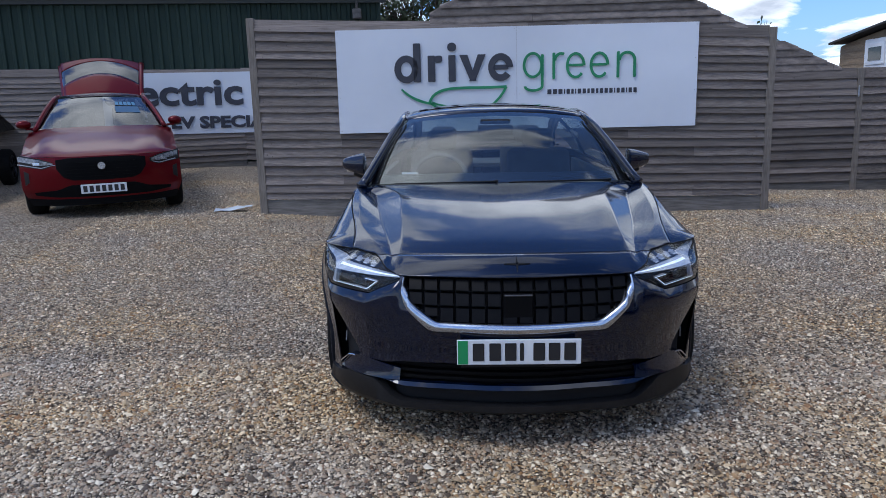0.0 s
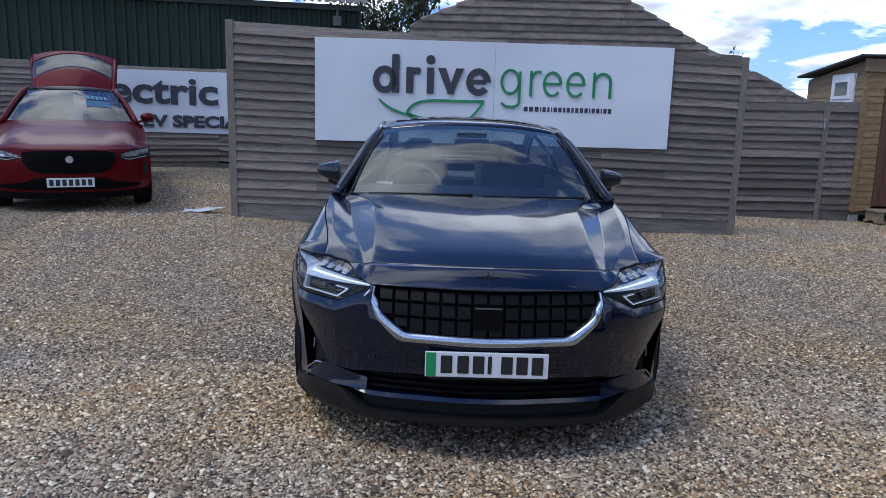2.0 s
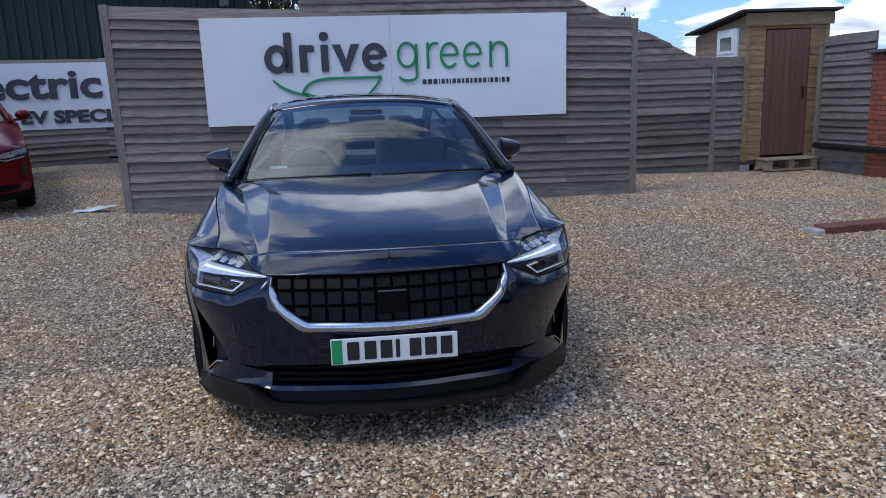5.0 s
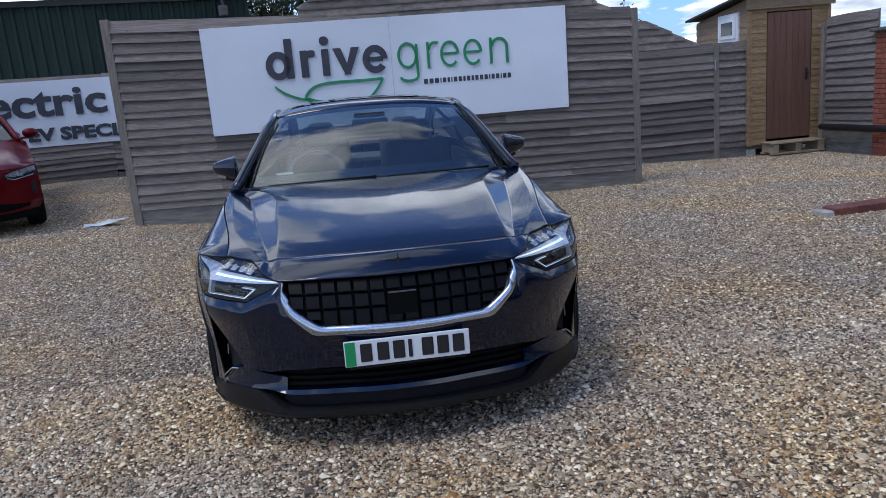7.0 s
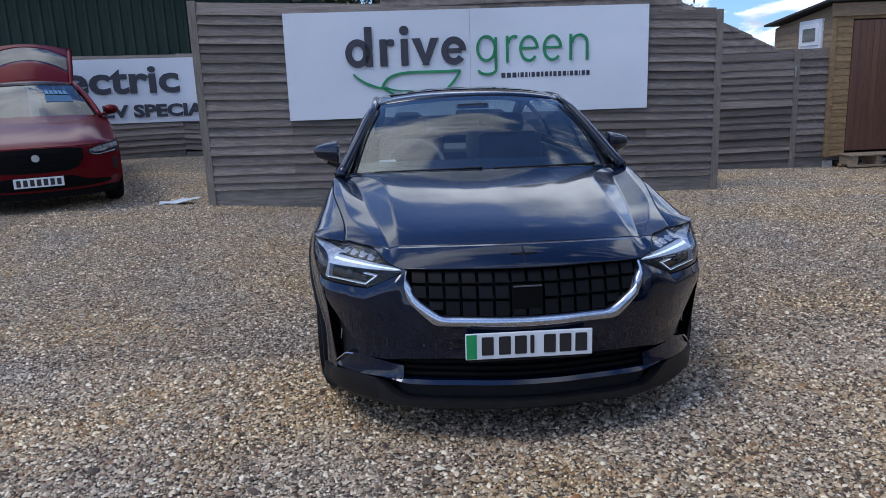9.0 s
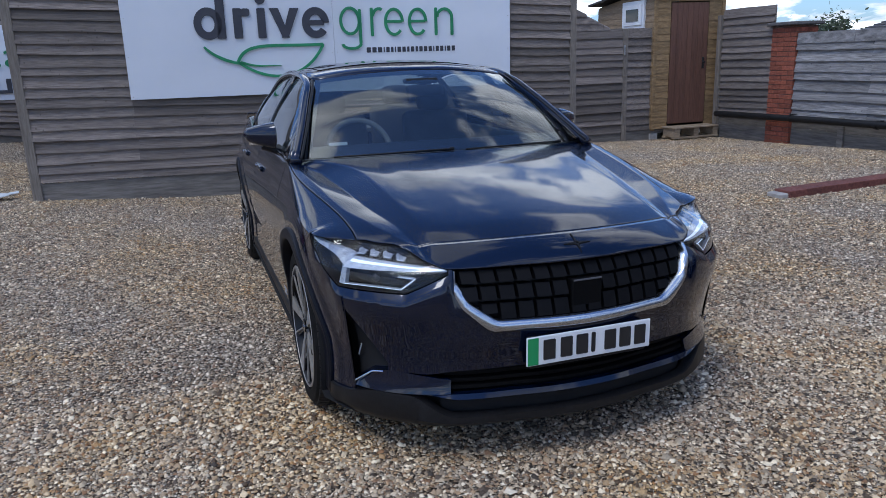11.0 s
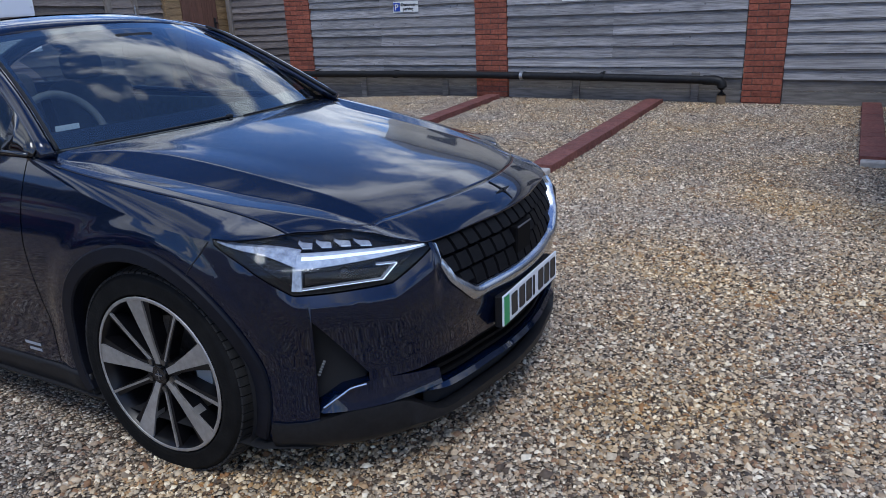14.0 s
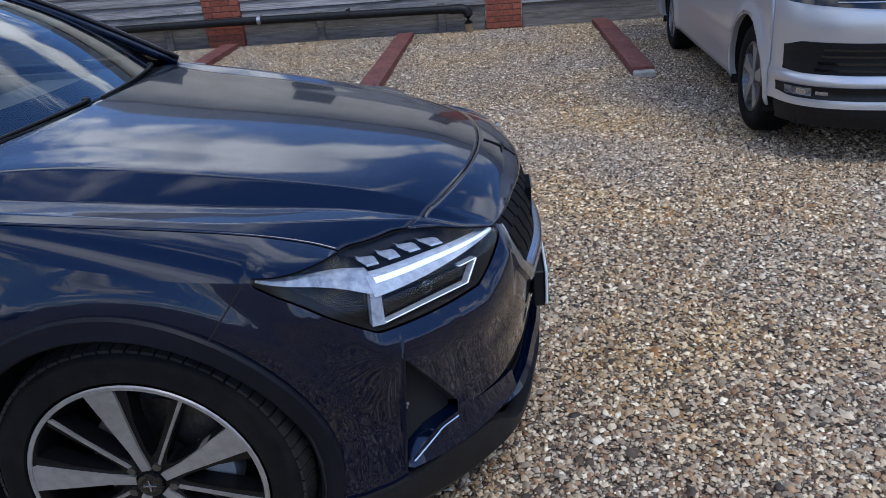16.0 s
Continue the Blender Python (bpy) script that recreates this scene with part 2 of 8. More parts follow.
def glow_mat(name, col, strength):
    m = bpy.data.materials.new(name)
    m.use_nodes = True
    b = m.node_tree.nodes["Principled BSDF"]
    b.inputs["Base Color"].default_value = (*col, 1)
    b.inputs["Emission Color"].default_value = (*col, 1)
    b.inputs["Emission Strength"].default_value = strength
    b.inputs["Roughness"].default_value = 0.1
    return m


def add_knots(m, dark=0.45):
    """Dark knots scattered along boards whose own space runs 0..1 along and across."""
    nt = m.node_tree
    b = nt.nodes["Principled BSDF"]
    src = b.inputs["Base Color"].links[0].from_socket
    tc = nt.nodes.new("ShaderNodeTexCoord")
    oi = nt.nodes.new("ShaderNodeObjectInfo")
    mp = nt.nodes.new("ShaderNodeMapping")
    mp.inputs["Scale"].default_value = (15.0, 0.0, 1.5)
    nt.links.new(tc.outputs["Object"], mp.inputs[0])
    ad = nt.nodes.new("ShaderNodeVectorMath"); ad.operation = "MULTIPLY_ADD"
    cx = nt.nodes.new("ShaderNodeCombineXYZ")
    nt.links.new(oi.outputs["Random"], cx.inputs[0]); nt.links.new(oi.outputs["Random"], cx.inputs[2])
    nt.links.new(cx.outputs[0], ad.inputs[0]); ad.inputs[1].default_value = (91, 0, 43)
    nt.links.new(mp.outputs[0], ad.inputs[2])
    vo = nt.nodes.new("ShaderNodeTexVoronoi"); vo.inputs["Scale"].default_value = 1.0
    nt.links.new(ad.outputs[0], vo.inputs["Vector"])
    sp = nt.nodes.new("ShaderNodeSeparateColor")
    nt.links.new(vo.outputs["Color"], sp.inputs[0])
    gt = nt.nodes.new("ShaderNodeMath"); gt.operation = "GREATER_THAN"; gt.inputs[1].default_value = 0.62
    nt.links.new(sp.outputs[0], gt.inputs[0])
    mr = nt.nodes.new("ShaderNodeMapRange")
    mr.inputs["From Min"].default_value, mr.inputs["From Max"].default_value = 0.07, 0.15
    mr.inputs["To Min"].default_value, mr.inputs["To Max"].default_value = 1.0 - dark, 0.0
    nt.links.new(vo.outputs["Distance"], mr.inputs["Value"])
    mu = nt.nodes.new("ShaderNodeMath"); mu.operation = "MULTIPLY"
    nt.links.new(gt.outputs[0], mu.inputs[0]); nt.links.new(mr.outputs[0], mu.inputs[1])
    mx = nt.nodes.new("ShaderNodeMix"); mx.data_type = "RGBA"
    nt.links.new(mu.outputs[0], mx.inputs[0]); nt.links.new(src, mx.inputs[6])
    mx.inputs[7].default_value = (0.03, 0.024, 0.020, 1)
    nt.links.new(mx.outputs[2], b.inputs["Base Color"])
    return m


M_FENCE = mat("weathered_fence_timber", (0.098, 0.081, 0.070), 0.82, col2=(0.218, 0.184, 0.162), scale=9, stretch=(0.8, 3, 1.6), bump=0.5, bscale=16, per_object=0.34, rvar=0.08, lo=0.32, hi=0.68)
M_FENCE_GREY = mat("silver_grey_fence_timber", (0.125, 0.119, 0.117), 0.82, col2=(0.33, 0.318, 0.312), scale=9, stretch=(0.8, 3, 1.8), bump=0.4, bscale=22, per_object=0.26, rvar=0.08)
add_knots(M_FENCE)
add_knots(M_FENCE_GREY)
M_BOARD_DARK = mat("damp_gravel_board", (0.10, 0.09, 0.08), 0.85, col2=(0.185, 0.17, 0.152), scale=7, stretch=(0.5, 0.5, 5), bump=0.3, per_object=0.15)
M_POST = mat("fence_post_timber", (0.13, 0.112, 0.093), 0.85, col2=(0.22, 0.19, 0.16), scale=12, stretch=(5, 5, 0.4), bump=0.35)
M_SIGN = mat("white_sign_panel", (0.63, 0.665, 0.72), 0.42, col2=(0.66, 0.69, 0.74), scale=1.6, detail=3)
M_LET_DARK = mat("charcoal_sign_letters", (0.03, 0.032, 0.045), 0.5, col2=(0.04, 0.042, 0.055), scale=6)
M_LET_GREEN = mat("green_sign_letters", (0.012, 0.19, 0.075), 0.5, col2=(0.02, 0.24, 0.10), scale=6)
M_BRICK = mat("red_orange_brick", (0.185, 0.047, 0.027), 0.85, col2=(0.30, 0.090, 0.050), scale=26, bump=0.5, bscale=90, per_object=0.22)
M_BRICK_DARK = mat("dark_red_kerb_brick", (0.115, 0.036, 0.028), 0.8, col2=(0.19, 0.068, 0.052), scale=30, bump=0.4, bscale=110, per_object=0.14)
M_MORTAR = mat("pier_mortar", (0.10, 0.055, 0.042), 0.95, col2=(0.16, 0.10, 0.078), scale=40, bump=0.4)
M_CONC = mat("pale_concrete", (0.30, 0.285, 0.26), 0.9, col2=(0.42, 0.40, 0.37), scale=18, bump=0.4, bscale=70)
M_SLATE = mat("dark_stone_cap", (0.07, 0.066, 0.062), 0.75, col2=(0.13, 0.12, 0.115), scale=14, bump=0.4)
M_BLACK_PIPE = mat("black_pipe_plastic", (0.008, 0.008, 0.009), 0.48, col2=(0.016, 0.016, 0.016), scale=14, rvar=0.1, spec=0.25)
M_BARN = mat("dark_green_sheet_metal", (0.019, 0.034, 0.027), 0.7, col2=(0.027, 0.045, 0.036), scale=3, stretch=(1, 1, 0.3), rvar=0.1, spec=0.2)
M_BARN_ROOF = mat("fibre_cement_roof", (0.16, 0.155, 0.145), 0.9, col2=(0.28, 0.27, 0.255), scale=8, bump=0.3)
M_STEEL = mat("galvanised_steel", (0.38, 0.39, 0.40), 0.42, 0.9, col2=(0.5, 0.51, 0.52), scale=20)
M_SHED = mat("honey_shed_boards", (0.20, 0.125, 0.058), 0.78, col2=(0.31, 0.205, 0.10), scale=10, stretch=(1, 1, 6), bump=0.3, per_object=0.15)
M_SHED_GREY = mat("weathered_shed_boards", (0.19, 0.13, 0.078), 0.8, col2=(0.27, 0.195, 0.12), scale=10, stretch=(1, 1, 6), bump=0.3, per_object=0.15)
M_DOOR = mat("red_brown_shed_door", (0.105, 0.047, 0.030), 0.6, col2=(0.155, 0.075, 0.050), scale=8, stretch=(8, 8, 0.5), bump=0.2)
M_FELT = mat("roofing_felt", (0.025, 0.025, 0.026), 0.9, col2=(0.045, 0.045, 0.046), scale=30, bump=0.4)
M_UPVC = mat("white_window_plastic", (0.72, 0.73, 0.75), 0.35, col2=(0.78, 0.79, 0.8), scale=5)
M_PALLET = mat("pallet_timber", (0.20, 0.15, 0.10), 0.85, col2=(0.30, 0.235, 0.165), scale=12, stretch=(0.5, 5, 5), bump=0.3, per_object=0.15)
M_BLUE_SIGN = mat("blue_sign_print", (0.02, 0.055, 0.32), 0.4)
M_INK = mat("black_print", (0.012, 0.012, 0.014), 0.45)
M_CREAM_SIGN = mat("white_parking_sign", (0.66, 0.66, 0.62), 0.35, col2=(0.72, 0.72, 0.68), scale=4)
M_RENDER = mat("cream_wall_render", (0.62, 0.54, 0.41), 0.9, col2=(0.68, 0.60, 0.47), scale=6, bump=0.15)
M_ROOF_SLATE = mat("grey_roof_slate", (0.052, 0.05, 0.05), 0.6, col2=(0.092, 0.088, 0.087), scale=9, bump=0.25, per_object=0.2)
M_FRAME_GREY = mat("anthracite_window_frame", (0.03, 0.032, 0.035), 0.4)
M_PANE = mat("window_glass_far", (0.02, 0.023, 0.026), 0.04, spec=0.45)
# pale base colour paints in the bright cloud reflected by the roof windows
M_SKYLIGHT = mat("skylight_sky_reflection", (0.46, 0.49, 0.54), 0.05, spec=1.0)
M_PAPER = mat("crumpled_white_card", (0.62, 0.65, 0.68), 0.6, col2=(0.5, 0.56, 0.6), scale=18)
M_BARK = mat("tree_bark", (0.06, 0.048, 0.036), 0.95, col2=(0.11, 0.09, 0.07), scale=14, bump=0.6)
M_LEAF = mat("tree_leaf", (0.018, 0.032, 0.011), 0.6, col2=(0.045, 0.068, 0.024), scale=3, island=0.35)

# ---- ground ----


def ground_z(x, y):
    """Gently uneven yard: it climbs to the back by the red car and falls towards the shed."""
    z = sstep(1.0, 6.0, y) * 0.072 * max(0.0, -x - 1.25) * (1 - 0.75 * sstep(-4.2, -9, x))
    z += sstep(6.5, 12.0, y) * 0.14 * sstep(-1, -4, x)
    z -= 0.11 * sstep(4.5, 9.5, y) * sstep(2.0, 7.0, x)
    z -= 0.012 * x * (1 - sstep(1.1, 2.4, abs(x))) * sstep(-1.5, 0.0, y) * (1 - sstep(4.5, 6.0, y))
    z += 0.035 * sstep(4.5, 7.5, x) * (1 - sstep(4.5, 7.5, y)) * sstep(-6, -1, y)
    return z


def gravel_material():
    m = bpy.data.materials.new("mixed_gravel")
    m.use_nodes = True
    nt = m.node_tree
    b = nt.nodes["Principled BSDF"]
    b.inputs["Roughness"].default_value = 0.85
    b.inputs["Specular IOR Level"].default_value = 0.15
    tc = nt.nodes.new("ShaderNodeTexCoord")
    vo = nt.nodes.new("ShaderNodeTexVoronoi")
    vo.inputs["Scale"].default_value = 70.0
    nt.links.new(tc.outputs["Object"], vo.inputs["Vector"])
    rp = nt.nodes.new("ShaderNodeValToRGB")
    stone_ramp(rp)
    sp = nt.nodes.new("ShaderNodeSeparateColor")
    nt.links.new(vo.outputs["Color"], sp.inputs[0])
    nt.links.new(sp.outputs[0], rp.inputs[0])
    # shade in the gaps between the stones, darkened in the colour
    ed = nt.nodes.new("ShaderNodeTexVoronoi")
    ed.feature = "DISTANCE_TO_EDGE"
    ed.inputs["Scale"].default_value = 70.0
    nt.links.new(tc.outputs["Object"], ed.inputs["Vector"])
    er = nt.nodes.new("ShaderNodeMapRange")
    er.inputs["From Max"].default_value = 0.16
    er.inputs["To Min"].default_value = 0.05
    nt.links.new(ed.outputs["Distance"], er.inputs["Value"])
    big = nt.nodes.new("ShaderNodeTexNoise")
    big.inputs["Scale"].default_value, big.inputs["Detail"].default_value = 0.9, 5.0
    nt.links.new(tc.outputs["Object"], big.inputs["Vector"])
    br = nt.nodes.new("ShaderNodeMapRange")
    br.inputs["From Min"].default_value, br.inputs["From Max"].default_value = 0.3, 0.7
    br.inputs["To Min"].default_value, br.inputs["To Max"].default_value = 0.88, 1.14
    nt.links.new(big.outputs["Fac"], br.inputs["Value"])
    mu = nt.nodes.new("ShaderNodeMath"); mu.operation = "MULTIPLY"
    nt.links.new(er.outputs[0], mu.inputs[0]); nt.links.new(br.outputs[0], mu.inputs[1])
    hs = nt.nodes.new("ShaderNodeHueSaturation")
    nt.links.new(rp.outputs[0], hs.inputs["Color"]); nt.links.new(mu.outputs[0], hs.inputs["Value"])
    sat = nt.nodes.new("ShaderNodeMapRange")
    sat.inputs["From Min"].default_value, sat.inputs["From Max"].default_value = 0.35, 0.65
    sat.inputs["To Min"].default_value, sat.inputs["To Max"].default_value = 0.75, 0.98
    nt.links.new(big.outputs["Fac"], sat.inputs["Value"]); nt.links.new(sat.outputs[0], hs.inputs["Saturation"])
    nt.links.new(hs.outputs[0], b.inputs["Base Color"])
    bp = nt.nodes.new("ShaderNodeBump")
    bp.inputs["Strength"].default_value, bp.inputs["Distance"].default_value = 0.9, 0.02
    nt.links.new(ed.outputs["Distance"], bp.inputs["Height"])
    nt.links.new(bp.outputs[0], b.inputs["Normal"])
    return m


def stone_ramp(rp):
    """The mix of pebble colours: buff, grey, rust, flint and white."""
    cr = rp.color_ramp
    cr.interpolation = "CONSTANT"
    cols = [(0.0, (0.36, 0.29, 0.225)), (0.15, (0.27, 0.235, 0.205)), (0.3, (0.50, 0.43, 0.36)), (0.43, (0.13, 0.10, 0.083)), (0.54, (0.37, 0.27, 0.19)),
            (0.63, (0.42, 0.385, 0.35)), (0.74, (0.26, 0.165, 0.115)), (0.81, (0.58, 0.52, 0.45)), (0.88, (0.72, 0.69, 0.64)), (0.97, (0.10, 0.085, 0.078))]
    while len(cr.elements) < len(cols):
        cr.elements.new(0.5)
    for e, (p, c) in zip(cr.elements, cols):
        c = [max(0.03, 0.33 + (v - 0.33) * 1.2) if k == 0 else max(0.03, v * (0.33 + (c[0] - 0.33) * 1.2) / c[0]) for k, v in enumerate(c)]
        e.position, e.color = p, (c[0] * 1.075, c[1] * 0.965, c[2] * 0.765, 1)


def pebble_material():
    m = bpy.data.materials.new("loose_pebbles")
    m.use_nodes = True
    nt = m.node_tree
    b = nt.nodes["Principled BSDF"]
    b.inputs["Roughness"].default_value = 0.72
    ge = nt.nodes.new("ShaderNodeNewGeometry")
    rp = nt.nodes.new("ShaderNodeValToRGB")
    stone_ramp(rp)
    nt.links.new(ge.outputs["Random Per Island"], rp.inputs[0])
    tc = nt.nodes.new("ShaderNodeTexCoord")
    n = nt.nodes.new("ShaderNodeTexNoise")
    n.inputs["Scale"].default_value, n.inputs["Detail"].default_value = 70.0, 4.0
    nt.links.new(tc.outputs["Object"], n.inputs["Vector"])
    big = nt.nodes.new("ShaderNodeTexNoise")
    big.inputs["Scale"].default_value, big.inputs["Detail"].default_value = 0.9, 5.0
    nt.links.new(tc.outputs["Object"], big.inputs["Vector"])
    mr = nt.nodes.new("ShaderNodeMapRange")
    mr.inputs["From Min"].default_value, mr.inputs["From Max"].default_value = 0.3, 0.7
    mr.inputs["To Min"].default_value, mr.inputs["To Max"].default_value = 0.8, 1.2
    nt.links.new(n.outputs["Fac"], mr.inputs["Value"])
    br = nt.nodes.new("ShaderNodeMapRange")
    br.inputs["From Min"].default_value, br.inputs["From Max"].default_value = 0.3, 0.7
    br.inputs["To Min"].default_value, br.inputs["To Max"].default_value = 0.85, 1.12
    nt.links.new(big.outputs["Fac"], br.inputs["Value"])
    mu = nt.nodes.new("ShaderNodeMath"); mu.operation = "MULTIPLY"
    nt.links.new(mr.outputs[0], mu.inputs[0]); nt.links.new(br.outputs[0], mu.inputs[1])
    hs = nt.nodes.new("ShaderNodeHueSaturation")
    nt.links.new(rp.outputs[0], hs.inputs["Color"]); nt.links.new(mu.outputs[0], hs.inputs["Value"])
    sat = nt.nodes.new("ShaderNodeMapRange")
    sat.inputs["From Min"].default_value, sat.inputs["From Max"].default_value = 0.35, 0.65
    sat.inputs["To Min"].default_value, sat.inputs["To Max"].default_value = 0.8, 1.25
    nt.links.new(big.outputs["Fac"], sat.inputs["Value"]); nt.links.new(sat.outputs[0], hs.inputs["Saturation"])
    nt.links.new(hs.outputs[0], b.inputs["Base Color"])
    return m


M_GRAVEL = gravel_material()
M_PEBBLE = pebble_material()


def build_ground():
    xs = [-900, -300, -80, -30] + [-16 + 0.5 * i for i in range(73)] + [30, 80, 300, 900]
    ys = [-900, -300, -80, -30] + [-12 + 0.5 * i for i in range(69)] + [40, 90, 300, 900]
    bm = bmesh.new()
    sheet(bm, [[(x, y, ground_z(x, y)) for x in xs] for y in ys])
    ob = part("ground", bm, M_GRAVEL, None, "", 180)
    tagged(ob, "gravel yard of mixed buff, grey and brown pebbles", "gravel", kind="structure")


build_ground()

# ---- fences ----


def lapped_board(length, height, thick=0.032, name="board", material=None, ends=(0.0, 0.0), seed=0):
    """A feather-edge board, thin at the top and thick at its lower edge, a little bowed. It runs along x; ends: how far the top corners are cut in."""
    rnd = random.Random(seed)
    bm = bmesh.new()
    n = max(7, int(length / 0.35))
    ph, amp = rnd.uniform(0, 6), rnd.uniform(0.001, 0.004)
    rows = []
    for i in range(n + 1):
        f = i / n
        bow = amp * (9 if height > 0.5 else 1) * math.sin(ph + 7 * f)
        rows.append([(f * length, 0, bow + 0.05), (f * length, -thick, bow), (f * length, -thick + 0.001, bow + 0.02)])
        xt = ends[0] + f * (length - ends[0] - ends[1])
        rows[-1] += [(xt, -0.010, height + bow), (xt, 0, height + bow)]
    vs = sheet(bm, rows, flip=True)
    for i in range(n):
        bm.faces.new((vs[i][4], vs[i + 1][4], vs[i + 1][0], vs[i][0]))
    bm.faces.new(vs[0])
    bm.faces.new(vs[-1][::-1])
    bmesh.ops.recalc_face_normals(bm, faces=bm.faces)
    return mesh_from(bm, name, material or M_FENCE)


def lapped_fence(parent, u0, u1, base, top, pitch, joints, material, seed, shared):
    """Rows of boards from base(u) to top(u), along the parent's x, each row broken at its joints."""
    rnd = random.Random(seed)
    rows = max(1, round((top(0.5 * (u0 + u1)) - base(0.5 * (u0 + u1))) / pitch))
    for r in range(rows):
        cuts = [u0] + sorted(j + rnd.uniform(-0.02, 0.02) for j in joints if u0 < j < u1 and rnd.random() < 0.8) + [u1]
        jit = rnd.uniform(-0.019, 0.019)
        for a, b in zip(cuts, cuts[1:]):
            f0, f1 = (r + 0) / rows, (r + 1) / rows
            za = base(a) + f0 * (top(a) - base(a)) + jit
            zb = base(b) + f0 * (top(b) - base(b)) + jit
            h = (base(a) + f1 * (top(a) - base(a))) - (base(a) + f0 * (top(a) - base(a)))
            key = (material.name, r % 3)
            if key not in shared:
                shared[key] = lapped_board(1.0, 1.0, 0.052, "board", material, seed=seed + r)
            tilt = math.degrees(math.atan2(zb - za, b - a)) + rnd.uniform(-0.25, 0.25)
            ob = part("board", shared[key], material, parent)
            ob.matrix_basis = pose(a - 0.001, rnd.uniform(-0.006, 0.006), za - 0.015, rnd.uniform(-1.6, 1.6), -tilt, rnd.uniform(-0.12, 0.12)) @ Matrix.Diagonal((b - a + 0.002, 1, h + 0.035, 1))


SHARED = {}
FX0, FY0, FSLOPE = -3.10, 6.70, 0.0393


def front_fence():
    ang = math.degrees(math.atan(FSLOPE))
    L = 6.80
    f = thing("fence_front", "weathered brown lapped timber fence with raised gable top", "fence", pose(FX0, FY0, 0, 0, 0, ang), kind="structure")
    base = lambda u: 0.115 - 0.135 * u / L
    top = lambda u: 2.63 - 0.295 * u / L
    gb = lambda u: base(u) + 0.205
    lapped_fence(f, 0.09, L - 0.09, gb, top, 0.114, (1.15, 2.35, 3.6, 4.9, 5.8), M_FENCE, 3, SHARED)
    bm = boxed(0.09, L - 0.09, -0.030, 0.0, -0.25, 0.205, 0.003)
    part("gravel_board", bm, M_BOARD_DARK, f, "dark damp gravel board", m=pose(0, 0, 0.11, 0, math.degrees(0.0198), 0))
    for x, zt, name in ((0.0, 2.66, "post"), (L - 0.10, 2.345, "post")):
        bm = boxed(x, x + 0.10, -0.05, 0.055, -0.35, zt, 0.006)
        part(name, bm, M_POST, f, "square timber end post")
    for k in range(3):
        x = 1.7 * (k + 1)
        part("post", boxed(x - 0.05, x + 0.05, 0.004, 0.10, -0.3, top(x) - 0.05, 0.005), M_POST, f)
    # gable boards above the top edge
    y0 = 0.03
    left = lambda z: 2.36 + (z - 2.65) / 0.418
    right = lambda z: 6.35 - (z - 2.37) / 0.54
    z = 2.23
    k = 0
    while z < 3.44:
        a, b = (2.36 if z < 2.66 else left(z)), right(z)
        a2, b2 = (2.36 if z + 0.095 < 2.66 else left(z + 0.095)), right(z + 0.095)
        if b2 - a2 < 0.1:
            break
        me = lapped_board(b - a, 0.118, 0.036, "gable_board", M_FENCE, (max(0, a2 - a), max(0, b - b2)), 50 + k)
        part("gable_board", me, M_FENCE, f, m=pose(a, y0 - 0.012, z, random.uniform(-1, 1), 0.1 * random.uniform(-1, 1), 0))
        z += 0.095
        k += 1
    for x in (2.6, 3.9, 5.3):
        part("gable_batten", boxed(x, x + 0.09, 0.04, 0.09, 1.9, min(3.3, left(3.2) and 2.5 + 0.4 * min(x - 2.2, 6.4 - x)), 0.004), M_POST, f)
    return f


front_fence()


def gable_fence_back():
    """The lower fence between the front fence and the shed, with a stepped sloping top."""
    f = thing("fence_back", "grey timber fence with a sloping stepped top beside a shed", "fence", pose(3.9, 9.5, 0, 0, 0, 0), kind="structure")
    base = lambda u: -0.10
    gb = lambda u: 0.08
    top = lambda u: 1.86
    lapped_fence(f, 0.0, 2.10, gb, top, 0.125, (), M_FENCE, 21, SHARED)
    lapped_fence(f, 2.20, 2.72, gb, top, 0.125, (), M_FENCE, 22, SHARED)
    part("gravel_board", boxed(0, 2.10, -0.028, 0, -0.3, 0.10, 0.003), M_BOARD_DARK, f)
    part("gravel_board", boxed(2.20, 2.72, -0.028, 0, -0.3, 0.10, 0.003), M_BOARD_DARK, f)
    part("post", boxed(2.10, 2.20, -0.05, 0.05, -0.3, 1.88, 0.005), M_POST, f, "timber fence post with a metal latch")
    for k in range(4):
        z = 1.85 + 0.118 * k
        xe = 1.85 - 0.235 * k
        me = lapped_board(xe, 0.145, 0.032, "gable_board", M_FENCE, (0.0, 0.23), 80 + k)
        part("gable_board", me, M_FENCE, f, m=pose(0.0, 0.01, z, 0, 0.2 * (k % 2), 0))
    bm = boxed(2.115, 2.14, -0.062, -0.05, 1.42, 1.60, 0.004)
    part("latch", bm, M_STEEL, f, "small steel latch plate")
    return f


gable_fence_back()

# sign on the front fence


def rounded(cx, cz, w, h, r, n=5):
    pts = []
    for sx, sz, a0 in ((1, -1, -90), (1, 1, 0), (-1, 1, 90), (-1, -1, 180)):
        for k in range(n + 1):
            a = radians(a0 + 90 * k / n)
            pts.append((cx + sx * (w / 2 - r) + r * math.cos(a), cz + sz * (h / 2 - r) + r * math.sin(a)))
    return pts


